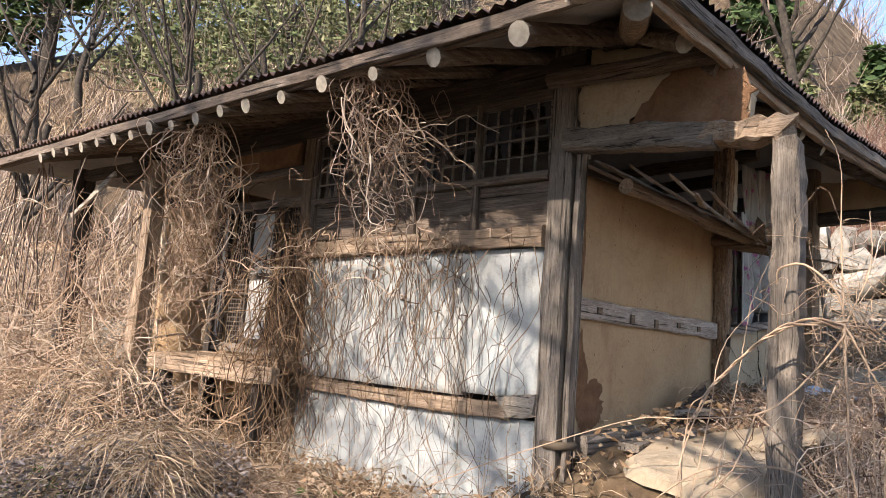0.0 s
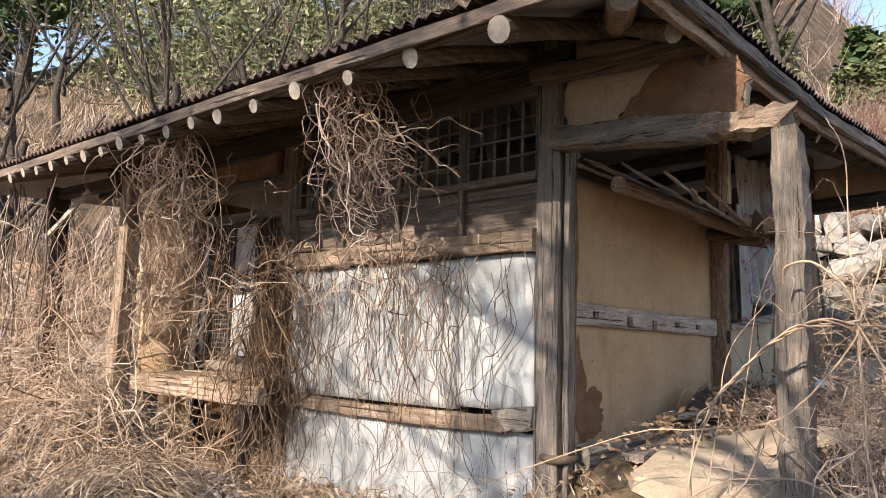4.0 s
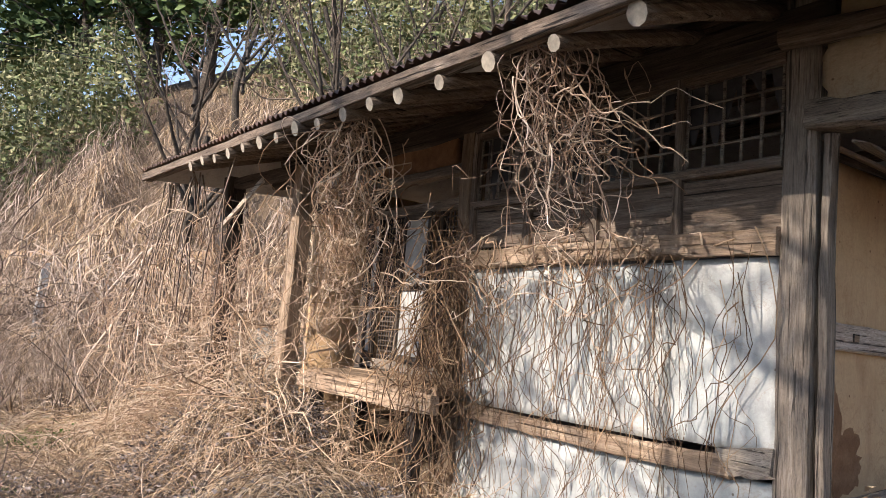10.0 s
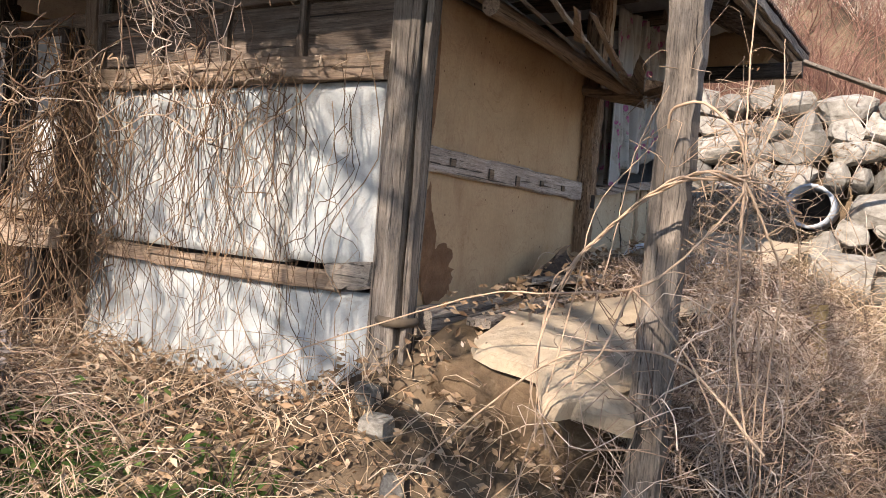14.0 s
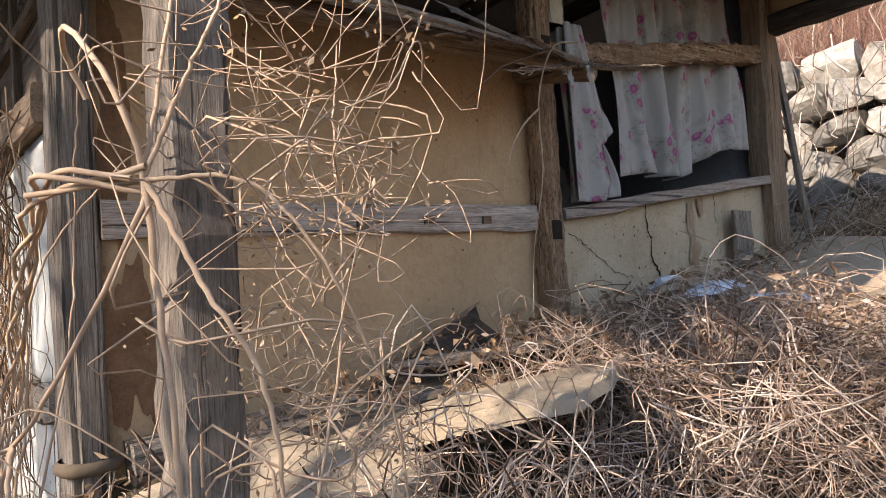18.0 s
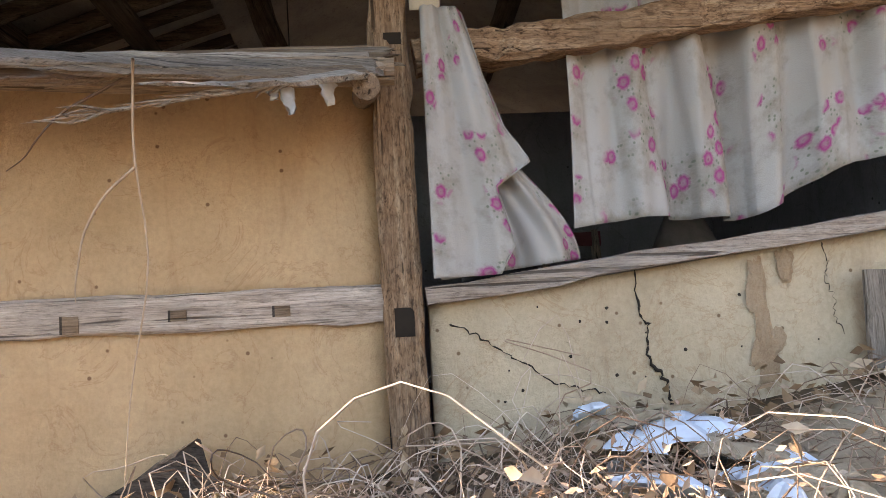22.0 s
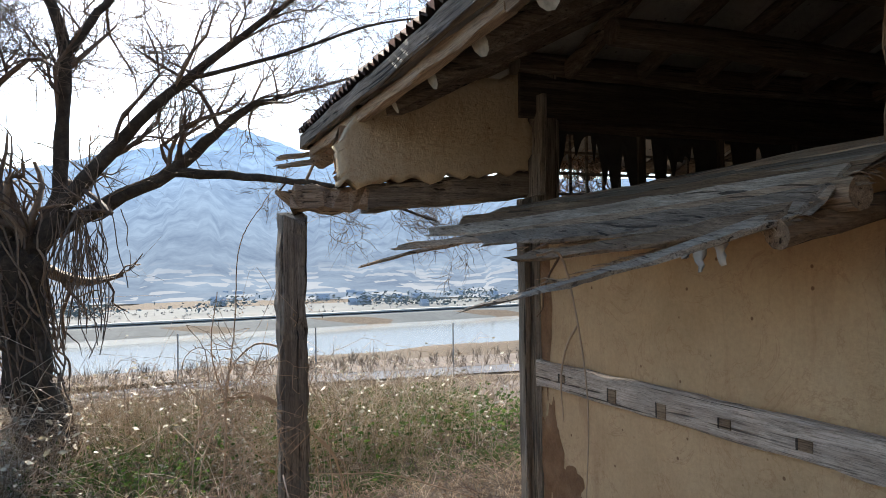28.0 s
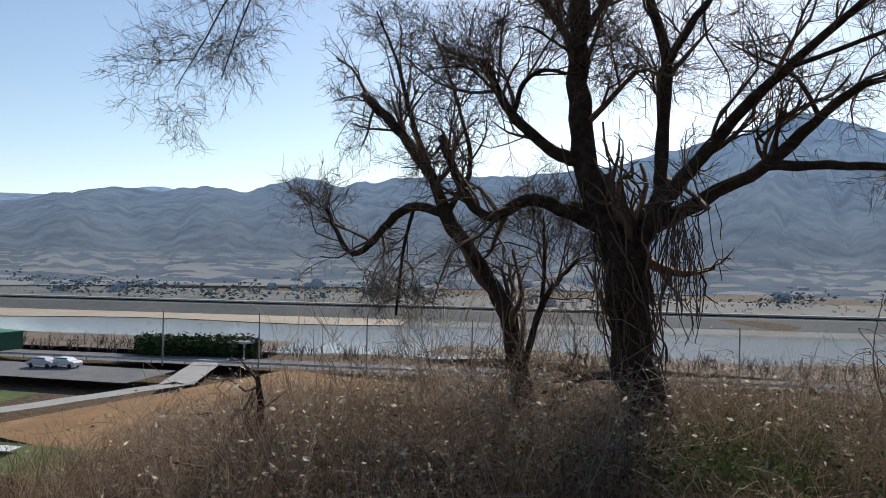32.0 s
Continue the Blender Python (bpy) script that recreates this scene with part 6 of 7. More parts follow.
# river-side brush
def bramble_heap(n, x0, x1, y0, y1, stems, label):
    """Arching thorny stems with shrivelled leaves, in heaps of uneven height."""
    c = spots(n, x0, x1, y0, y1, lambda x, y: np.hypot(x - 2.8, y + 6.4) > 0.5)
    hgt = np.repeat(rg.uniform(0.25, 1.35, len(c)), stems)
    p = np.repeat(c, stems, 0) + rg.normal(0, 0.25, (len(hgt), 3)) * np.array([1, 1, 0])
    d = rg.normal(0, 0.55, (len(hgt), 3)) * np.array([1, 1, 0])
    e = p + d + np.stack([0 * hgt, 0 * hgt, hgt * rg.uniform(0.2, 1.0, len(hgt))], 1)
    L = wiggle(rg, p, e, 9, 0.36, droop=0.25)
    ob = tubes("bramble", L, rg.uniform(0.0022, 0.005, len(L))[:, None] * np.linspace(1, 0.45, 9)[None], M_BRAMBLE, sides=3)
    tagged(ob, label, "shrubs", kind="stuff")
    q = L[:, 3:, :].reshape(-1, 3)
    q = q[rg.rand(len(q)) < 0.30] + rg.normal(0, 0.02, (1, 3))
    v, f = leaf_quads(rg, q, 0.032)
    tagged(link_mesh("bramble_leaves", v, f, M_PALELEAF), "shrivelled pale leaves caught in the brambles", "leaves", kind="stuff")


M_BRAMBLE = stalk("bramble_stem", (0.20, 0.145, 0.11), (0.60, 0.49, 0.385), (0.86, 0.78, 0.68), through=0.65)
M_PALELEAF = stalk("shrivelled_pale_leaf", (0.16, 0.13, 0.08), (0.44, 0.41, 0.32), (0.82, 0.80, 0.72), through=0.65)
thicket("slope_brush", spots(300, -1.0, 15, -13, -7.6), 1.1, 4, M_BRAMBLE, "bare brown brush on the slope below the tree", r=0.006)
thicket("slope_brush", spots(300, 1.0, 10, -7.5, -3.6, lambda x, y: (np.abs(x - 3.5) > 0.5) & (x > 2.6)), 0.75, 4, M_BRAMBLE, "dry brush round the big tree", r=0.004, lean=0.7, k=6)
bramble_heap(140, 2.6, 10, -7.6, -3.5, 26, "curled bramble stems heaped round the big tree")
bramble_heap(130, -1.0, 14, -12.5, -7.6, 20, "curled bramble stems on the slope below the tree")
bramble_heap(70, -3.5, 3.0, -9.5, -5.2, 26, "curled bramble stems below the porch")
thicket("slope_brush", spots(300, -4, 3.0, -11, -5.2), 0.9, 5, M_STRAW, "dry yellow-green brush below the house front", r=0.004)
thicket("slope_brush", spots(380, 6, 13, -11, -0.5, lambda x, y: x + y * 0.2 > 5.5), 1.0, 8, M_BRAMBLE, "bare thorny brush with last shrivelled leaves", r=0.005)
thicket("slope_brush", spots(260, 9, 26, -22, -8), 1.3, 5, M_BRAMBLE, "bare brush along the lower slope", r=0.009)
thicket("slope_brush", spots(150, 2.8, 11, -7.5, -3.4), 1.1, 4, M_BRAMBLE, "tall bare dead stems before the river view", r=0.004, lean=0.3, k=5, fork=3)
thicket("slope_brush", spots(120, -1.5, 3.2, -8, -4.8), 1.2, 6, M_STRAW, "tall pale dead stems below the porch", r=0.0035, lean=0.35, k=5, fork=3)
thicket("tall_grass", spots(300, -1.5, 6.0, -8.5, -4.2), 0.5, 9, M_YGREEN, "yellow-green rank grass below the porch", r=0.003, lean=0.4, k=4, fork=0)
g2 = spots(13000, -3.5, 3.0, -11, -5.0)
g2[:, 2] += rg.uniform(0, 0.6, len(g2))
v, f = leaf_quads(rg, g2, 0.04)
tagged(link_mesh("green_undergrowth", v, f, M_GREEN), "green ivy and weeds in the brush", "shrubs", kind="stuff")
bramble_heap(80, 1.6, 7.5, -6.2, -2.2, 18, "tall curled bramble stems before the river view")
thicket("dead_shoots", spots(46, 1.0, 8.0, -6.4, -2.6), 0.9, 5, M_TWIG, "dark dead shoots standing in the brush", r=0.0045, lean=0.4, k=6, fork=4)
saplings = spots(34, 3.6, 7.5, -8.2, -5.6)
thicket("saplings", saplings, 2.3, 5, M_BRAMBLE, "thin bare saplings round the smaller tree", r=0.007, lean=0.3, k=6, fork=5)
q = np.repeat(saplings, 60, 0) + rg.normal(0, 0.3, (len(saplings) * 60, 3)) + np.array([0, 0, 0.95])
v, f = leaf_quads(rg, q, 0.026)
tagged(link_mesh("sapling_leaves", v, f, M_PALELEAF), "last pale leaves on the bare saplings", "leaves", kind="stuff")
g2 = spots(8000, 1.2, 4.8, -7.4, -3.8)
g2[:, 2] += rg.uniform(0, 0.5, len(g2))
v, f = leaf_quads(rg, g2, 0.03)
tagged(link_mesh("green_undergrowth", v, f, M_GREEN), "dark green ivy at the foot of the tree", "shrubs", kind="stuff")

# hillside behind the house
M_HILL = stalk("brown_hillside_brush", (0.06, 0.042, 0.032), (0.29, 0.215, 0.16), (0.62, 0.51, 0.42))
HX = lambda x, y: (x < -1) | (y > 11)
thicket("hill_brush", spots(1700, -26, 12, 5.2, 22, HX), 1.3, 5, M_HILL, "dry brown vines and brush covering the hillside", r=0.009, lean=0.6, k=4, fork=1)
thicket("hill_brush", spots(1100, -30, -6.2, -5, 6), 1.0, 6, M_HILL, "dry brown brush beyond the house end", r=0.007, lean=0.6, k=4, fork=1)
thicket("hill_brush", spots(700, -24, -7.5, -7, -0.5), 0.8, 6, M_HILL, "low dry brush on the near slope beyond the house", r=0.006, lean=0.6, k=4, fork=1)
thicket("hill_brush", spots(750, -9, 12, 11.5, 30), 1.5, 6, M_HILL, "brown shrubs on the slope behind the bank", r=0.012, lean=0.45, fork=1)
thicket("hill_brush", spots(700, -50, 25, 22, 60), 2.6, 5, M_HILL, "brown brush high on the hill", r=0.028, lean=0.5, fork=1, k=4)


M_CULM = stalk("olive_bamboo_culm", (0.09, 0.09, 0.045), (0.17, 0.165, 0.09), (0.30, 0.28, 0.17))


def bamboo(name, pts, h, label, leaf=0.11, mat=None):
    n = len(pts)
    e = pts + np.stack([rg.normal(0, 0.10 * h, n), rg.normal(0, 0.10 * h, n), h * rg.uniform(0.7, 1.1, n)], 1)
    L = wiggle(rg, pts, e, 6, 0.05)
    ob = thing(name, label, "bamboo", kind="stuff")
    tubes("culms", L, np.full((n, 6), 0.018) * np.linspace(1, 0.3, 6)[None], M_CULM, ob, sides=4)
    a = rg.uniform(0.25, 1.0, (n, 44))
    c = np.stack([np.stack([np.interp(a[i] * 5, range(6), L[i, :, q]) for q in range(3)], -1) for i in range(n)]).reshape(-1, 3)
    c += rg.normal(0, 0.35, c.shape)
    v, f = leaf_quads(rg, c, leaf)
    link_mesh("foliage", v, f, mat or M_BAMBOO, ob)
    return ob


M_BAMBOO = stalk("bamboo_leaf", (0.07, 0.10, 0.035), (0.16, 0.18, 0.08), (0.32, 0.31, 0.17))
bamboo("bamboo_grove", spots(420, -33, -24, -8, 3), 4.6, "green bamboo grove with pale culms on the slope")
bamboo("bamboo_grove", spots(330, -27, -15, 6, 15), 5.0, "green bamboo grove among bare trees")
bamboo("bamboo_grove", spots(160, 4, 22, 20, 34), 5.0, "yellow-green bamboo on the hill")


def leafy_tree(name, x, y, h, seed, label, mat, leaf=0.2, count=2600):
    rg2 = np.random.RandomState(seed)
    z = float(ground_height(x, y))
    root = thing(name, label, "tree", (x, y, z), "hillside trees")
    trunk = wiggle(rg2, [(0, 0, -0.2)], [(rg2.normal(0, 0.3), rg2.normal(0, 0.3), h)], 8, 0.04)
    tubes("trunk", trunk, np.linspace(0.035 * h, 0.006 * h, 8)[None], M_BARK, root, sides=7)
    nb = 26
    a = rg2.uniform(0.25, 1.0, nb)
    b0 = np.stack([np.interp(a * 7, range(8), trunk[0, :, q]) for q in range(3)], -1)
    ang = rg2.uniform(0, 6.28, nb)
    reach = h * 0.34 * (1.15 - a) + 0.3
    e = b0 + np.stack([np.cos(ang) * reach, np.sin(ang) * reach, reach * rg2.uniform(0.0, 0.6, nb)], 1)
    L = wiggle(rg2, b0, e, 6, 0.1)
    tubes("limbs", L, np.linspace(0.01 * h, 0.002 * h, 6)[None] * np.ones((nb, 1)), M_BARK, root, sides=4)
    i = rg2.randint(0, nb, count)
    t = rg2.uniform(0.3, 1.05, count)
    c = np.stack([b0[i, q] + (e[i, q] - b0[i, q]) * t for q in range(3)], -1) + rg2.normal(0, 0.045 * h, (count, 3))
    v, f = leaf_quads(rg2, c, leaf)
    link_mesh("foliage", v, f, mat, root)
    return root


M_OLIVE = stalk("olive_leaf", (0.06, 0.08, 0.03), (0.12, 0.14, 0.06), (0.22, 0.23, 0.11))
M_PINE = stalk("dark_evergreen_leaf", (0.03, 0.055, 0.02), (0.05, 0.085, 0.03), (0.09, 0.13, 0.045))
for k, (x, y, h) in enumerate(((-20, 17, 9), (-24, 13, 10), (-27, 18, 11), (-15, 24, 7), (-9, 27, 3.5), (-30, 10, 9), (-34, 14, 11), (-5, 32, 4), (-36, 2, 11), (-38, -1.5, 12), (-34, 5, 10), (-40, 6, 12), (-42, -5, 9), (-44, 1, 12), (-29, 6, 9))):
    leafy_tree("evergreen_tree", x, y, h, 300 + k, "dense dark evergreen tree on the hillside", M_PINE, 0.26, 2600)
for k, (x, y, h) in enumerate(((-3.0, 21, 2.2), (-5.0, 23.5, 2.6), (-1.0, 23, 2.6), (-7.5, 25, 2.8), (1.5, 25, 3), (-4.0, 28, 3), (5.5, 24, 4.5), (8.5, 26, 5), (12, 25, 5), (15, 28, 6), (10, 33, 6), (3.5, 30, 5), (19, 31, 6))):
    leafy_tree("evergreen_tree", x, y, h, 330 + k, "rounded green broadleaf tree on the hill", M_BAMBOO if k % 4 else M_OLIVE, 0.13, 4200)
for k, (x, y, h) in enumerate(((-14.0, 1.5, 5.5), (-18.0, 2.5, 6.5), (-9.5, 6.5, 5.5), (-21.5, 5.0, 7), (-16.0, 8.5, 6.5), (-12.5, 6.0, 6), (-11.5, 3.5, 6.5), (-8.5, 9.5, 6), (-5.0, 9.0, 6.5), (-2.6, 11.5, 6), (-13.5, 9.0, 7), (-17, 6.0, 7), (-6.8, 14, 7), (0.5, 15, 5), (-10.5, 16, 7), (7, 19, 4))):
    rg2 = np.random.RandomState(400 + k)
    z = float(ground_height(x, y)) - 0.2
    base = np.array([x, y, z])
    lm = [([tuple(base), tuple(base + (rg2.normal(0, 0.2), rg2.normal(0, 0.2), h * 0.3)), tuple(base + (rg2.normal(0, 0.4), rg2.normal(0, 0.4), h * 0.65))], 0.13, 0.07)]
    for q in range(5):
        a = rg2.uniform(0, 6.28)
        st_ = base + np.array([0, 0, h * rg2.uniform(0.25, 0.55)])
        lm.append(([tuple(st_), tuple(st_ + (math.cos(a) * h * 0.14, math.sin(a) * h * 0.14, h * 0.2)), tuple(st_ + (math.cos(a) * h * 0.3, math.sin(a) * h * 0.3, h * 0.48))], 0.06, 0.015))
    bare_tree("bare_tree", lm, 420 + k, "leafless grey tree on the hillside", count=5, length=h * 0.24, levels=1, group="hillside trees", sides=6)


# heaps of old creeper draped over the hillside
def drape(name, centres, label, mat, strands=46):
    P, Q = [], []
    for x, y, h, w in centres:
        z = float(ground_height(x, y))
        a = rg.uniform(0, 6.28, strands)
        q = np.sqrt(rg.rand(strands)) * w
        for i in range(strands):
            c, s_ = math.cos(a[i]), math.sin(a[i])
            P.append((x + c * q[i] * 0.35, y + s_ * q[i] * 0.35, z + h * rg.uniform(0.5, 1.05) * (1 - 0.3 * q[i] / w)))
            Q.append((x + c * (q[i] * 0.8 + 0.15 * w), y + s_ * (q[i] * 0.8 + 0.15 * w), z + h * rg.uniform(-0.05, 0.35)))
    L = wiggle(rg, P, Q, 7, 0.2, droop=0.08)
    ob = tubes(name, L, rg.uniform(0.005, 0.016, len(L))[:, None] * np.linspace(1, 0.5, 7)[None], mat, sides=3)
    return tagged(ob, label, "vines", kind="stuff")


hs = []
for k in range(190):
    x, y = rg.uniform(-25, -5.5), rg.uniform(-1.0, 13)
    if x > -7 and y < 5.5:
        continue
    hs.append((x, y, rg.uniform(0.8, 2.4), rg.uniform(0.6, 1.3)))
# dark stem cores added so that the heaps look shaded inside
thicket("under_brush", np.array([(x + rg.normal(0, 0.3), y + rg.normal(0, 0.3), float(ground_height(x, y))) for x, y, h, w in hs for q in range(4)]), 1.3, 4, M_TWIG, "dark tangled stems standing in for shade under the creeper heaps", r=0.009, lean=0.5, fork=1)
drape("creeper_heap", hs[::2], "heaps of dry pale brown creeper over the hillside", M_HILL)
drape("creeper_heap", hs[1::2], "heaps of dry straw-coloured creeper over the hillside", M_STRAW)
# terrace path along the contour of the hill
v = []
for i in range(41):
    x = -34 + 20 * i / 40
    ys = np.linspace(-6, 9, 151)
    y = float(ys[int(np.argmin(np.abs(ground_height(np.full(151, x), ys) - 2.25 - 0.012 * i)))])
    z = float(ground_height(x, y))
    v += [(x, y - 0.12, z + 0.08), (x, y + 0.3, z + 0.12), (x, y - 0.14, z - 0.6)]
f = []
for i in range(40):
    f += [(3 * i, 3 * i + 3, 3 * i + 4, 3 * i + 1), (3 * i + 2, 3 * i + 5, 3 * i + 3, 3 * i)]
tagged(link_mesh("terrace_path", v, f, M_MUDPALE), "pale earthen terrace path across the hillside", "path", kind="structure")

# ---------------- stone bank, culvert, neighbours ----------------
rs = np.random.RandomState(77)


def stone_mesh(name, seed, n=2):
    """A rough boulder of about unit size."""
    rg = np.random.RandomState(seed)
    bm = bmesh.new()
    bmesh.ops.create_cube(bm, size=1.0)
    bmesh.ops.subdivide_edges(bm, edges=bm.edges[:], cuts=3, use_grid_fill=True)
    skew = Matrix([[1, rg.normal(0, 0.16), rg.normal(0, 0.16)], [0, 1, 0], [rg.normal(0, 0.16), rg.normal(0, 0.1), 1]])
    cuts = [Vector(rg.normal(0, 1, 3)).normalized() for _ in range(9)]
    for v in bm.verts:
        p = v.co.copy()
        p = p * (0.86 + 0.14 * 0.5 / p.length)
        p = skew @ p
        for c in cuts:
            d = p.dot(c) - 0.40
            if d > 0:
                p -= c * d * 0.9
        v.co = p * (1 + 0.10 * noise.noise(p * 3 + Vector((seed, 0, 0)))) * 0.92
    me = bpy.data.meshes.new(name)
    bm.to_mesh(me)
    bm.free()
    me.materials.append(M_STONE)
    return me


STONES = [stone_mesh("stone", 500 + k) for k in range(7)]
stone_bank = thing("stone_bank", "dry-laid retaining bank of pale field stones", "stone wall", (0, 7.0, 1.0))
count = 0
for row in range(8):
    x = -3.2 + rs.uniform(-0.2, 0.2)
    while x < 6.5 and count < 290:
        w = rs.uniform(0.26, 0.85) * (1.2 if row < 3 else 0.8)
        h = rs.uniform(0.28, 0.40)
        z = 0.95 + row * 0.30 + rs.normal(0, 0.03)
        if not (0.62 < x + w / 2 < 1.18 and row in (2, 3)):
            o = new("stone", STONES[rs.randint(7)])
            o.parent = stone_bank
            o.location = (x + w / 2, 6.75 - 7.0 + 0.085 * row + rs.normal(0, 0.05), z - 1.0)
            o.rotation_euler = (rs.normal(0, 0.25), rs.normal(0, 0.2), rs.choice([0, 3.14]) + rs.normal(0, 0.3))
            o.scale = (w * 1.08, 0.5, h * 1.12)
            count += 1
        x += w
M_PIPE = plain("grey_plastic_pipe", (0.30, 0.32, 0.34), 0.5)
culv = thing("culvert_pipe", "grey drain pipe end set in the stone bank", "pipe", (0.90, 6.45, 1.78))
v, f = [], []
for r, y in ((0.25, 0.0), (0.25, 0.8), (0.215, 0.8), (0.215, 0.0)):
    for i in range(24):
        a = 2 * math.pi * i / 24
        v.append((r * math.cos(a), y, r * math.sin(a)))
for j in range(4):
    for i in range(24):
        k = (i + 1) % 24
        f.append((j * 24 + i, j * 24 + k, ((j + 1) % 4) * 24 + k, ((j + 1) % 4) * 24 + i))
link_mesh("pipe_wall", v, f, M_PIPE, culv, smooth=True)
# dark disc set inside the bore paints its unlit depth
lathe("pipe_dark", [(0.0, 0.0), (0.21, 0.0)], M_DARK, culv).matrix_local = Matrix.Translation((0, 0.7, 0)) @ Matrix.Rotation(radians(90), 4, "X")
for k, (x, y, s) in enumerate(((1.25, 6.2, 0.75), (0.2, 6.2, 0.5), (2.2, 6.1, 0.6), (-1.0, 6.2, 0.55), (3.2, 6.0, 0.7))):
    o = new("boulder", STONES[k])
    o.location = (x, y, gh(x, y) + 0.16 * s)
    o.scale = (s, s * 0.8, s * 0.8)
    o.rotation_euler = (0.2 * k, 0.1, k)
    tagged(o, "pale grey boulder at the foot of the bank", "boulder", "boulders")
M_RED = stalk("reddish_dead_shrub", (0.14, 0.07, 0.055), (0.22, 0.115, 0.085), (0.33, 0.2, 0.14))
thicket("bank_shrubs", spots(380, -4, 5, 7.3, 9.6), 0.75, 7, M_RED, "reddish-brown dead shrubs on top of the bank", r=0.006, lean=0.5)
thicket("bank_shrubs", spots(240, -3, 7, 6.9, 7.6), 0.5, 9, M_HILL, "dry brown stems over the bank stones", r=0.005, lean=0.8)

thicket("bank_shrubs", spots(420, -2.5, 5.5, 7.6, 11.6), 0.9, 6, M_RED, "reddish-brown dead shrubs on the slope above the bank", r=0.007, lean=0.5)
bs = np.stack([rg.uniform(-2.5, 5.5, 260), np.full(260, 6.62), rg.uniform(1.2, 3.6, 260)], 1)
be = bs + np.stack([rg.normal(0, 0.25, 260), rg.uniform(-0.25, 0.0, 260), -rg.uniform(0.2, 0.9, 260)], 1)
tag_vine(tubes("bank_vines", wiggle(rg, bs, be, 10, 0.3), rg.uniform(0.003, 0.007, 260)[:, None] * np.ones(10), M_HILL), "dry stems hanging over the bank stones")
road_z = 5.05
rd = beam("road_edge_wall", (-8, 12.3, road_z - 0.45), (30, 10.6, road_z - 0.3), 0.3, 0.9, M_CONC, seg=20, bevel=0.04, seed=201)
tagged(rd, "long low grey concrete road wall above the bank", "wall", kind="structure")
# neighbouring tiled eave and its white post
nb = thing("neighbour_house", "corner of a neighbouring house with dark tiled eave", "house", (2.05, 13.2, 4.85))
beam("eave", (-0.9, 0.0, 2.25), (4.0, 0.0, 2.35), 1.9, 0.10, plain("dark_blue_roof_tile", (0.06, 0.065, 0.08), 0.5), nb, "dark grey roof tiles", seg=10, seed=202)
for k in range(14):
    log_part("roof_tile", (-0.85 + 0.34 * k, -1.0, 2.32), (-0.85 + 0.34 * k, 0.9, 2.42), 0.07, plain("roof_tile_%d" % (k % 2), (0.055, 0.06, 0.075), 0.45), nb, seed=203 + k)
beam("soffit", (-0.8, 0.05, 2.16), (3.8, 0.05, 2.26), 1.6, 0.06, WOODS["tanx"], nb, seg=4, seed=221)
beam("post", (0.25, -0.5, -0.4), (0.25, -0.5, 2.2), 0.13, 0.13, plain("white_painted_post", (0.7, 0.7, 0.67), 0.6), nb, "white painted post", seg=3, up=(0, 1, 0), seed=222)
beam("wall", (0.4, 0.8, 0.9), (4.0, 0.8, 0.9), 0.15, 2.6, M_WHITE, nb, seg=4, seed=223)
lathe("drain_pipe", [(0.055, -0.4), (0.055, 2.0)], plain("silver_pipe", (0.55, 0.57, 0.6), 0.35, 0.6), nb, "silver drain pipe", at=(-0.15, -0.4, 0))
# poles and wires
for k, (x, y, h) in enumerate(((-24.1, -6.7, 9.5), (22, 13, 8.5))):
    z = gh(x, y)
    up = thing("utility_pole", "tall grey concrete utility pole", "pole", (x, y, z), "utility poles")
    lathe("pole", [(0.15, -0.3), (0.09, h)], M_CONC, up, seg=12)
    beam("crossarm", (-0.8, 0, h - 0.5), (0.8, 0, h - 0.5), 0.07, 0.07, M_IRON, up, seg=2, seed=230 + k)
wl = []
for a, b_ in (((-60, 20, 14.5), (40, 30, 14.0)), ((-60, 21, 13.4), (40, 30, 12.6)), ((-60, 30, 17.0), (45, 22, 9.6)), ((0.0, 22, 12.2), (40, 17, 12.0)), ((-24.1, -6.7, 8.6), (-19.0, 40, 15.0))):
    L = np.linspace(a, b_, 24)
    L[:, 2] -= 1.1 * 4 * np.linspace(0, 1, 24) * (1 - np.linspace(0, 1, 24))
    wl.append(L)
tagged(tubes("power_lines", np.array(wl), np.full((5, 24), 0.012), M_IRON, sides=4), "thin black overhead power lines", "wires")

# ruined slabs on the left
for k, (x, y, w, h, lean) in enumerate(((-14.0, -2.65, 0.8, 1.5, 0.05), (-14.0, -1.75, 0.3, 1.45, -0.04), (-14.0, -0.95, 0.14, 1.75, 0.02), (-13.5, -0.2, 0.6, 1.2, 0.0), (-14.6, -2.2, 0.12, 2.0, 0.02))):
    z = gh(x, y)
    o = beam("concrete_slab", (x, y, z - 0.2), (x, y + lean, z + h), w, 0.12, M_CONC if k != 1 else WOODS["darkz"], seg=6, wear=0.01, up=(1, 0, 0), seed=240 + k)
    tagged(o, ["tall upright concrete slab in dry brush", "dark upright timber panel in dry brush", "narrow pale concrete post draped with vines", "short concrete slab draped with vines", "thin pale upright stone post"][k], "slab", "ruined wall slabs")
low = beam("ruined_wall", (-9.5, 0.9, 0.75), (-6.0, 0.6, 0.7), 0.3, 1.1, M_STONE, seg=14, wear=0.03, seed=250)
tagged(low, "low ruined stone wall hidden in dry vines", "wall")
tangle("slab_vines", (-12.8, -0.6, 1.5), (1.6, 0.9, 0.5), 420, 1.8, "dry vines draped over the ruined slabs", r=(0.005, 0.010), curl=0.2, hang=1.2, mat=M_HILL)
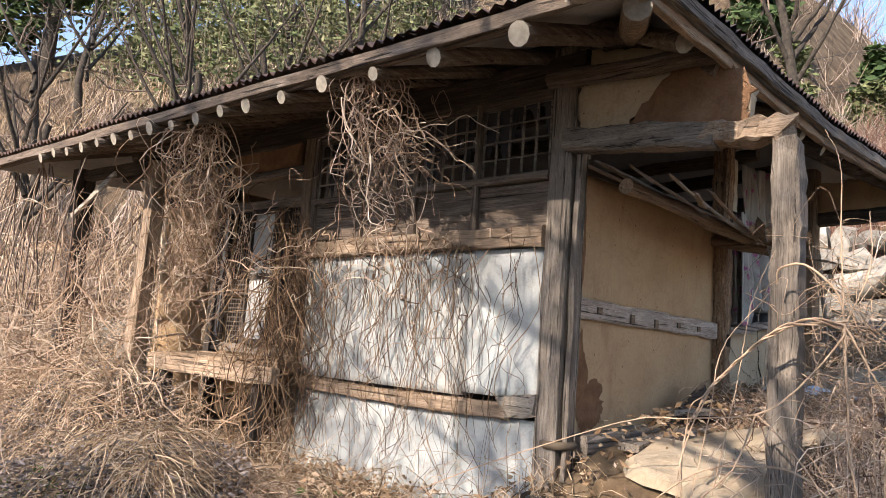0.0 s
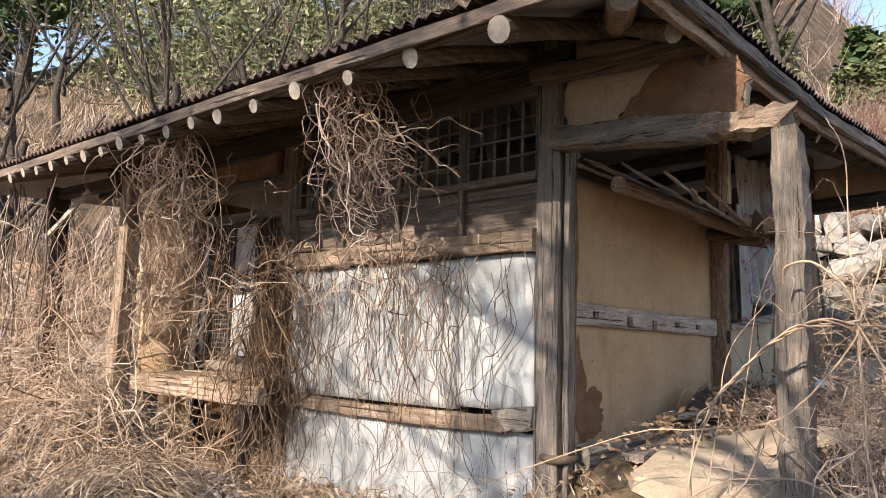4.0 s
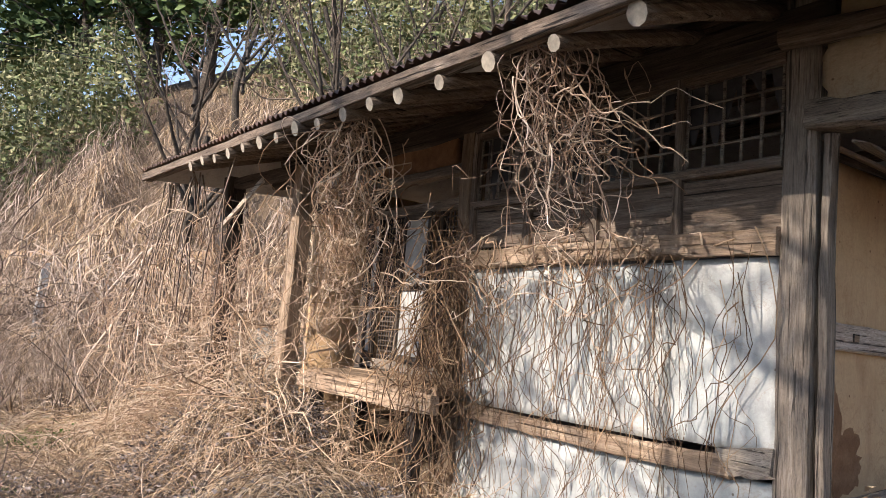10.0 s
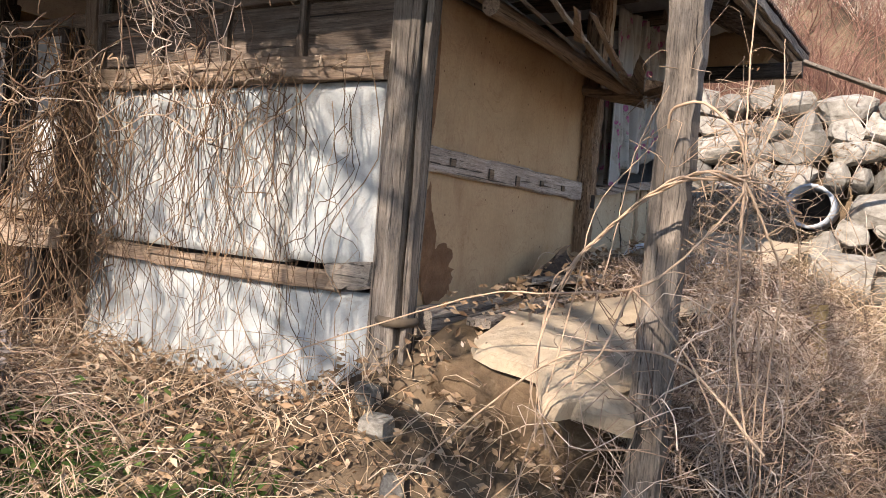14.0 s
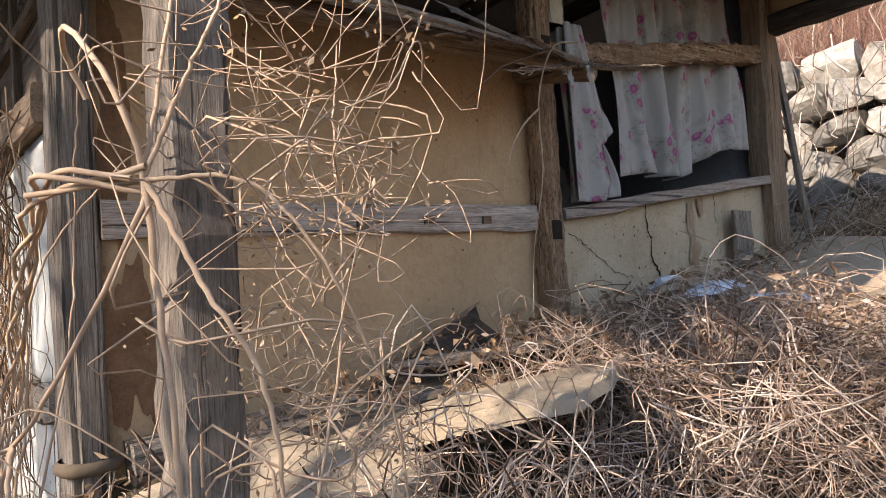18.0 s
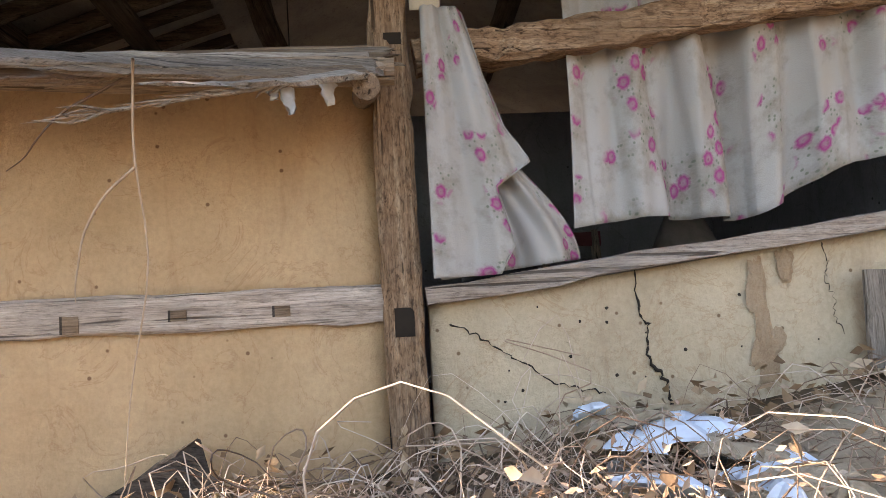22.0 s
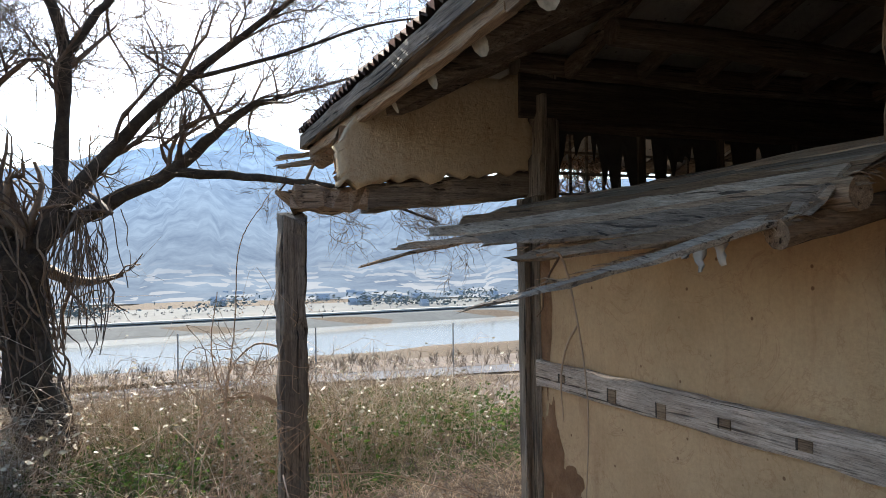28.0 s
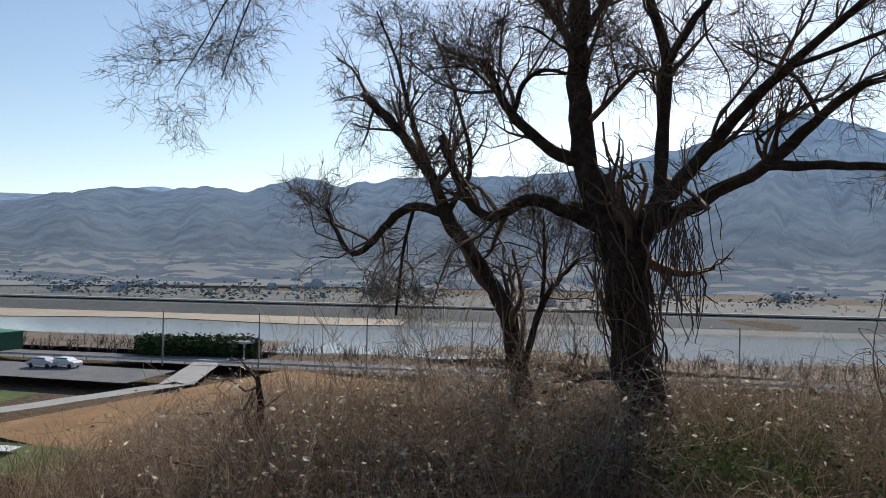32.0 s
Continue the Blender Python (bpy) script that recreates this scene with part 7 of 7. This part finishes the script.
tangle("slab_vines", (-8.0, 0.3, 1.2), (1.5, 0.5, 0.4), 420, 1.4, "dry vines draped over the ruined wall", r=(0.004, 0.008), curl=0.2, hang=1.2, mat=M_VINE)

# ---------------- debris along the end wall ----------------
def plate(name, outline, thick, m, mat, label, cat, seed=0, bulge=0.02):
    """A broken flat piece with a ragged outline and thickness."""
    rg = np.random.RandomState(seed)
    o = np.array(outline, float)
    pts = []
    for i in range(len(o)):
        a, b_ = o[i], o[(i + 1) % len(o)]
        for t in np.linspace(0, 1, 6)[:-1]:
            pts.append(a + (b_ - a) * t + rg.normal(0, 0.012, 2))
    n = len(pts)
    c = np.mean(pts, 0)
    rings = []
    for s, z in ((1.0, 0.0), (0.97, thick * 0.7), (0.9, thick), (0.6, thick + bulge), (0.3, thick + bulge * 1.3)):
        for p in pts:
            q = c + (np.array(p) - c) * s
            rings.append((q[0], q[1], z + 0.01 * noise.noise(Vector((q[0] * 6, q[1] * 6, seed)))))
    f = []
    for j in range(4):
        for i in range(n):
            k = (i + 1) % n
            f.append((j * n + i, j * n + k, (j + 1) * n + k, (j + 1) * n + i))
    f.append(tuple(4 * n + i for i in range(n)))
    f.append(tuple(range(n - 1, -1, -1)))
    ob = link_mesh(name, rings, f, mat)
    ob.matrix_world = m
    return tagged(ob, label, cat)


M_SLABTOP = plaster("fallen_plaster", (0.46, 0.37, 0.26), (0.36, 0.28, 0.185), (0.2, 0.14, 0.09), 1.0)
plate("crumbled_earth_mound", [(-0.42, -0.22), (0.30, -0.30), (0.36, 0.28), (-0.34, 0.4)], 0.32, pose(0.62, 0.18, 0.36, 6, 4, 10), earth("crumbled_wall_earth", [(0.3, (0.13, 0.085, 0.05)), (0.6, (0.25, 0.17, 0.10)), (0.8, (0.38, 0.28, 0.18))], 14, dist=0.06), "heap of crumbled tan wall earth", "earth heap", 2, bulge=0.05)
plate("fallen_plaster_slab", [(-0.34, -0.22), (0.30, -0.40), (0.42, -0.05), (0.22, 0.42), (-0.38, 0.36)], 0.075, pose(0.72, 0.20, 0.735, 9, 3, 8), M_SLABTOP, "large pale fallen plaster slab on crumbled earth", "plaster slab", 3, bulge=0.03)
plate("fallen_plaster_slab", [(-0.20, -0.17), (0.15, -0.2), (0.2, 0.12), (-0.15, 0.16)], 0.06, pose(0.95, -0.16, 0.66, 14, 10, 40), M_SLABTOP, "small broken plaster piece below the slab", "plaster slab", 8)
plate("fallen_plaster_slab", [(-0.45, -0.42), (0.02, -0.45), (0.50, -0.08), (0.10, 0.60), (-0.42, 0.15)], 0.05, pose(0.66, 1.0, 0.865, 5, -11, 0), M_SLABTOP, "long pale fallen plaster slab in dry vines", "plaster slab", 4)
plate("fallen_panel", [(-0.50, -0.75), (0.25, -0.62), (0.55, 0.75), (-0.45, 0.75)], 0.05, pose(0.62, 3.52, 1.16, 13, 4, 0), M_SLABTOP, "tan fallen plaster panel by the back post", "panel", 5)
M_BLUEWHITE = plain("peeling_pale_blue_paint", (0.62, 0.68, 0.74), 0.8, var=0.15)
for k in range(16):
    x, y = rs.uniform(0.25, 0.85), rs.uniform(2.45, 3.0)
    w = rs.uniform(0.05, 0.14)
    plate("plaster_shard", [(-w, -w * 0.6), (w * 0.9, -w * 0.5), (w, w * 0.6), (-w * 0.6, w * 0.7)], 0.012, pose(x, y, max(gh(x, y) + 0.06, 1.03 + 0.1 * (y - 2.4)) + 0.03 * k / 16, rs.normal(0, 14), rs.normal(0, 14), rs.uniform(0, 360)), M_BLUEWHITE if k % 3 else M_SLABTOP, "broken shard of pale painted plaster" if k % 3 else "broken shard of tan plaster", "shard", 20 + k)["group"] = "plaster shards"
o = beam("plank", (0.12, 1.0, 0.98), (0.42, 1.75, 1.02), 0.13, 0.035, WOODS["greyy"], seg=8, wear=0.004, ends=0.02, seed=260)
tagged(o, "weathered plank lying against the end wall", "plank", "loose planks")
o = beam("plank", (0.13, 0.98, 0.86), (0.2, 1.42, 1.12), 0.03, 0.15, WOODS["darky"], seg=8, wear=0.006, ends=0.03, seed=261)
tagged(o, "dark broken plank leaning on the end wall", "plank", "loose planks")
o = beam("plank", (0.30, 0.2, 0.83), (0.28, 1.3, 0.9), 0.12, 0.04, WOODS["greyy"], seg=8, wear=0.004, seed=262)
tagged(o, "grey plank on the ground by the wall", "plank", "loose planks")
o = beam("plank", (0.10, 3.52, 1.25), (0.09, 3.53, 1.56), 0.17, 0.03, WOODS["greyz"], seg=4, wear=0.004, up=(1, 0, 0), seed=263)
tagged(o, "short grey board leaning below the window", "plank", "loose planks")
o = beam("stake", (0.16, 4.25, 1.2), (0.02, 4.12, 2.9), 0.05, 0.03, WOODS["greyz"], seg=8, wear=0.004, up=(1, 0, 0), seed=264)
tagged(o, "slanting grey batten beside the back post", "plank", "loose planks")
M_YEL = earth("yellow_sawn_timber", [(0.3, (0.26, 0.17, 0.07)), (0.6, (0.46, 0.33, 0.15)), (0.8, (0.58, 0.46, 0.27))], 9)
o = beam("timber", (0.74, 2.28, 0.945), (0.84, 2.72, 0.985), 0.11, 0.07, M_YEL, seg=8, wear=0.008, seed=265)
tagged(o, "yellow rotting timber in the dry vines", "timber")
o = beam("timber", (1.52, 2.10, 0.3), (1.47, 2.14, 0.97), 0.09, 0.09, M_YEL, seg=8, wear=0.008, up=(0, 1, 0), seed=266)
tagged(o, "upright yellowed timber stub", "timber")
for k, (x, y, s) in enumerate(((0.16, -0.30, 0.16), (0.34, -0.42, 0.15), (0.72, -0.38, 0.13), (0.05, -0.22, 0.14), (0.5, 2.5, 0.12), (0.42, 2.75, 0.13))):
    o = new("rubble_stone", STONES[k % 7])
    o.location = (x, y, gh(x, y) + 0.04)
    o.scale = (s, s * 0.9, s * 0.7)
    o.rotation_euler = (k, k * 0.5, k * 2)
    tagged(o, "pale rubble stone half buried in litter", "stone", "rubble stones")

# ---------------- the valley ----------------
def strip(name, a, b_, width, z, mat, label, cat, kind="structure", k=30, wob=0.0):
    p = np.linspace(a, b_, k + 1)
    d = np.array(b_) - np.array(a)
    nrm = np.array([-d[1], d[0]]) / np.linalg.norm(d)
    v = []
    for i, q in enumerate(p):
        o = nrm * wob * math.sin(i * 0.7)
        v += [(*(q + o - nrm * width / 2), z), (*(q + o + nrm * width / 2), z)]
    f = [(2 * i, 2 * i + 1, 2 * i + 3, 2 * i + 2) for i in range(k)]
    return tagged(link_mesh(name, v, f, mat), label, cat, kind=kind)


M_ASPH = earth("sunlit_asphalt", [(0.3, (0.16, 0.16, 0.165)), (0.7, (0.24, 0.24, 0.245))], 0.4, dist=0.002)
M_PALEC = earth("pale_concrete_road", [(0.3, (0.38, 0.37, 0.35)), (0.7, (0.5, 0.49, 0.46))], 0.4, dist=0.002)
M_ORANGE = earth("orange_dry_grass_field", [(0.3, (0.22, 0.13, 0.065)), (0.55, (0.34, 0.20, 0.10)), (0.8, (0.42, 0.29, 0.16))], 0.25, dist=0.002)
M_FIELD = earth("bare_orchard_field", [(0.3, (0.16, 0.125, 0.10)), (0.6, (0.25, 0.20, 0.16)), (0.8, (0.33, 0.28, 0.2))], 0.2, dist=0.002)
M_SAND = earth("pale_river_sand", [(0.3, (0.44, 0.37, 0.28)), (0.7, (0.56, 0.48, 0.38))], 0.05, dist=0.002)
# field colours are greyed to paint in the haze over the river
M_FAR = earth("far_bank_fields", [(0.3, (0.15, 0.16, 0.15)), (0.55, (0.19, 0.195, 0.18)), (0.8, (0.25, 0.24, 0.21))], 0.03, dist=0.002)
M_FIELDGREEN = earth("green_barley_field", [(0.3, (0.07, 0.10, 0.03)), (0.6, (0.13, 0.17, 0.06)), (0.8, (0.22, 0.22, 0.12))], 0.6, dist=0.002)
strip("road", (-160, -112), (0, -107.5), 8, -13.85, M_ASPH, "asphalt valley road with guard rail", "road")
strip("road", (0, -107.5), (200, -48), 8, -13.85, M_ASPH, "asphalt valley road running along the river", "road")
strip("side_road", (82.5, -85), (70, -65), 4.2, -13.78, M_PALEC, "pale concrete side road", "road", wob=0.04)
strip("side_road", (70, -66), (74, -40), 3.0, -13.78, M_PALEC, "narrow pale concrete lane", "road", wob=0.1)
strip("car_park", (77, -68), (112, -60), 11, -13.82, M_ASPH, "grey gravel parking lot", "parking lot")
strip("orange_field", (58, -38), (56, -82), 21, -13.9, M_ORANGE, "orange dry grass field", "field")
strip("orchard_field", (-100, -122), (60, -118), 14, -13.9, M_FIELD, "dark bare orchard strip by the river", "field")
strip("orchard_field", (84, -103), (230, -62), 20, -13.92, M_FIELD, "dark bare orchard strip beside the road", "field")
strip("orchard_field", (-60, -84), (44, -84), 24, -13.93, M_FIELD, "bare brown field below the slope", "field")
strip("green_field", (76, -30), (48, -36), 8, -13.86, M_FIELDGREEN, "small green vegetable field", "field")
strip("green_field", (95, -46), (78, -50), 7, -13.86, M_FIELDGREEN, "green field beside the lane", "field")
strip("field_cover", (62, -34), (57, -35.5), 1.6, -13.5, plain("white_film_cover", (0.7, 0.72, 0.72), 0.4), "white film cover on a vegetable bed", "field cover", kind="")
strip("sandbar", (88, -205), (420, -118), 30, -16.45, M_SAND, "pale sandbar along the far shore", "sand", wob=4)
v = [(x, 0.22 * x - q, z) for x in np.linspace(-900, 900, 41) for q, z in ((222, -19), (231, -16.3), (240, -14), (250, -13.1), (262, -14.5))]
f = [(5 * i + j, 5 * i + 5 + j, 5 * i + 6 + j, 5 * i + 1 + j) for i in range(40) for j in range(4)]
tagged(link_mesh("far_bank", v, f, M_FAR), "brown far river bank", "bank", kind="structure")
strip("far_fields", (-900, -500), (900, -104), 90, -13.7, M_FAR, "pale patchwork of fields beyond the river", "field")
M_RAIL = plain("galvanised_rail", (0.45, 0.46, 0.47), 0.5, 0.4)
gr = thing("guard_rail", "long galvanised road guard rail on short posts", "guard rail", (0, -103, -13.9))
beam("rail", (0, 0, 0.6), (200, 59.5, 0.6), 0.06, 0.3, M_RAIL, gr, seg=60, wear=0.01, seed=301)
for k in range(40):
    beam("post", (5 * k + 2, 1.4875 * k + 0.595, 0.0), (5 * k + 2, 1.4875 * k + 0.595, 0.62), 0.12, 0.12, M_RAIL, gr, seg=1, up=(0, 1, 0), seed=303)
gr = beam("far_road", (-700, -400, -13.0), (700, -92, -13.0), 4, 0.5, M_PALEC, seg=20, wear=0.05, seed=302)
tagged(gr, "far embankment road across the river", "road", kind="structure")
for k, x in enumerate((28, 41, 55, 70, 84, -10, -30, 8)):
    y = -101.5 + 0.3 * max(x, 0)
    p = thing("street_pole", "thin grey roadside pole", "pole", (x, y, -13.9), "roadside poles")
    lathe("pole", [(0.12, 0), (0.09, 8)], M_CONC, p, seg=8)


def car(x, y, z, rz, col, label):
    c = thing("car", label, "car", (x, y, z), "parked cars")
    c.rotation_euler = (0, 0, rz)
    paint = plain("car_paint", col, 0.3, var=0.05)
    prof = [(-2.1, 0.35), (-2.15, 0.75), (-1.9, 0.95), (-1.2, 1.0), (-0.7, 1.4), (0.8, 1.42), (1.5, 1.0), (2.1, 0.85), (2.15, 0.35)]
    v = [(a, s * (0.85 if h < 1.2 else 0.65), h) for s in (-1, 1) for a, h in prof]
    n = len(prof)
    f = [tuple(range(n - 1, -1, -1)), tuple(range(n, 2 * n))] + [(i, (i + 1) % n, n + (i + 1) % n, n + i) for i in range(n)]
    link_mesh("body", v, f, paint, c)
    glass = plain("car_glass", (0.03, 0.035, 0.04), 0.1)
    link_mesh("window", [(-1.05, -0.79, 1.05), (1.35, -0.79, 1.05), (0.75, -0.70, 1.36), (-0.68, -0.70, 1.36)], [(0, 1, 2, 3)], glass, c)
    link_mesh("window", [(-1.05, 0.79, 1.05), (1.35, 0.79, 1.05), (0.75, 0.70, 1.36), (-0.68, 0.70, 1.36)], [(0, 1, 2, 3)], glass, c)
    for a in (-1.35, 1.35):
        for s in (-0.8, 0.8):
            w = lathe("wheel", [(0.0, -0.1), (0.3, -0.1), (0.33, 0.0), (0.3, 0.1), (0.0, 0.1)], M_IRON, c, seg=12)
            w.matrix_local = Matrix.Translation((a, s, 0.33)) @ Matrix.Rotation(radians(90), 4, "X")
    return c


car(93, -67.5, -13.8, 0.2, (0.7, 0.7, 0.7), "white car parked in the lot")
car(95.5, -66, -13.8, 0.2, (0.55, 0.56, 0.58), "silver car parked in the lot")
bx = thing("green_shed", "green metal container shed beside the road", "shed", (122, -76, -13.9))
beam("body", (-5, 0, 1.4), (5, 0, 1.4), 4, 2.8, plain("green_sheet", (0.04, 0.11, 0.07), 0.5), bx, seg=4, bevel=0.02, seed=310)
beam("roof", (-5.3, 0, 2.9), (5.3, 0, 2.9), 4.4, 0.2, plain("green_roof", (0.06, 0.2, 0.12), 0.5), bx, seg=4, seed=311)
hut = thing("pavilion", "small pale concrete pavilion by the riverside path", "pavilion", (80.7, -89.6, -13.9))
for dx, dy in ((-1.2, -1), (1.2, -1), (-1.2, 1), (1.2, 1)):
    beam("post", (dx, dy, 0), (dx, dy, 2.2), 0.25, 0.25, M_PALEC, hut, seg=1, up=(0, 1, 0), seed=312)
beam("roof", (-1.8, 0, 2.4), (1.8, 0, 2.4), 3.0, 0.3, M_PALEC, hut, seg=1, seed=313)
along, back = rg.rand(420), rg.uniform(0, 7, 420)
bamboo("riverside_bamboo", np.stack([86.4 - 17.9 * along + 0.67 * back, -90.4 - 6.5 * along - 0.74 * back, np.full(420, -14.1)], 1), 2.9, "dark green bamboo clump on the river shore", 0.3, M_PINE)
strip("garden_path", (82, -91), (88, -101), 1.6, -13.8, M_PALEC, "pale concrete path to the river shore", "path")
thicket("valley_brush", np.stack([(xx := rg.uniform(-60, 190, 700)), -112 + 0.3 * np.clip(xx, 0, 200) - rg.uniform(0, 16, 700), np.full(700, -14.0)], 1), 2.2, 4, M_TWIG, "bare orchard trees by the river", r=0.05, lean=0.3, k=3, fork=2)
thicket("valley_brush", np.stack([rg.uniform(-70, 46, 420), rg.uniform(-96, -70, 420), np.full(420, -14.0)], 1), 2.0, 4, M_HILL, "brown brush on the valley floor", r=0.04, lean=0.4, k=3, fork=2)
# distance haze is mixed into the twig colours as flat grey
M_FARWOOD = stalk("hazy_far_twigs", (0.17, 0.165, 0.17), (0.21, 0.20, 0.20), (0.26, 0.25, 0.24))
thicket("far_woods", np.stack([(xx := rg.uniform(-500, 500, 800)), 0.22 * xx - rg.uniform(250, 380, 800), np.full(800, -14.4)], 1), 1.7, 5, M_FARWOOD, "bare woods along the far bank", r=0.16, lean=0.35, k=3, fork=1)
gx0 = rg.uniform(-420, 420, 90)
fw = np.stack([np.repeat(gx0, 60), np.repeat(0.22 * gx0 - rg.uniform(266, 360, 90), 60), np.full(5400, -13.0)], 1)
fw += rg.normal(0, 1, fw.shape) * np.array([6.0, 2.5, 1.5]) + np.array([0, 0, 1.5])
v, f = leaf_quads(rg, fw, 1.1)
# grove leaves carry the same painted haze, a blue-grey green
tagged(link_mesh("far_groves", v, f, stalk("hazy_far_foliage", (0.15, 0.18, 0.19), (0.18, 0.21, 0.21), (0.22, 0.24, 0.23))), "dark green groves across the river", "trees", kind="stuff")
# far villages: rows of little houses and terraces
rv = np.random.RandomState(5)
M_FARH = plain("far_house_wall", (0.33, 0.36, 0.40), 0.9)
vs, fs, base = [], [], 0
for k in range(80):
    x = 1.1 * rv.uniform(-330, 330)
    y = 0.22 * x - rv.uniform(275, 460)
    z = float(ground_height(x, y))
    w, d, h = rv.uniform(3, 7), rv.uniform(3, 6), rv.uniform(1.2, 2.0)
    q = [(-w, -d, -2), (w, -d, -2), (w, d, -2), (-w, d, -2), (-w, -d, h), (w, -d, h), (w, d, h), (-w, d, h), (-w, 0, h + 2), (w, 0, h + 2)]
    vs += [(x + p[0] / 2, y + p[1] / 2, z + p[2]) for p in q]
    fs += [tuple(i + base for i in g) for g in ((0, 1, 5, 4), (1, 2, 6, 9, 5), (2, 3, 7, 6), (3, 0, 4, 8, 7), (4, 5, 9, 8), (6, 7, 8, 9))]
    base += 10
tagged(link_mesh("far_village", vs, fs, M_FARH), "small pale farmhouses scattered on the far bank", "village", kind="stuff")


# the river side of the plan is turned a little about the back corner
TURN_AT = Vector((1.3, 3.1, 0.0))
TURN = Matrix.Translation(TURN_AT + Vector((0.457, 0.189, 0.086))) @ Matrix.Rotation(radians(-5.74), 4, "Z") @ Matrix.Translation(-TURN_AT)
RIVER_SIDE = ("road", "side_road", "car_park", "orange_field", "orchard_field", "green_field", "field_cover", "guard_rail", "street_pole", "car", "green_shed", "pavilion", "valley_brush")
bpy.context.view_layer.update()
for ob in list(bpy.data.objects):
    base_name = ob.name.split(".")[0]
    if ob.parent is None and ob.type in ("MESH", "EMPTY") and base_name not in ("road_edge_wall",) and base_name.startswith(RIVER_SIDE):
        ob.matrix_world = TURN @ ob.matrix_world
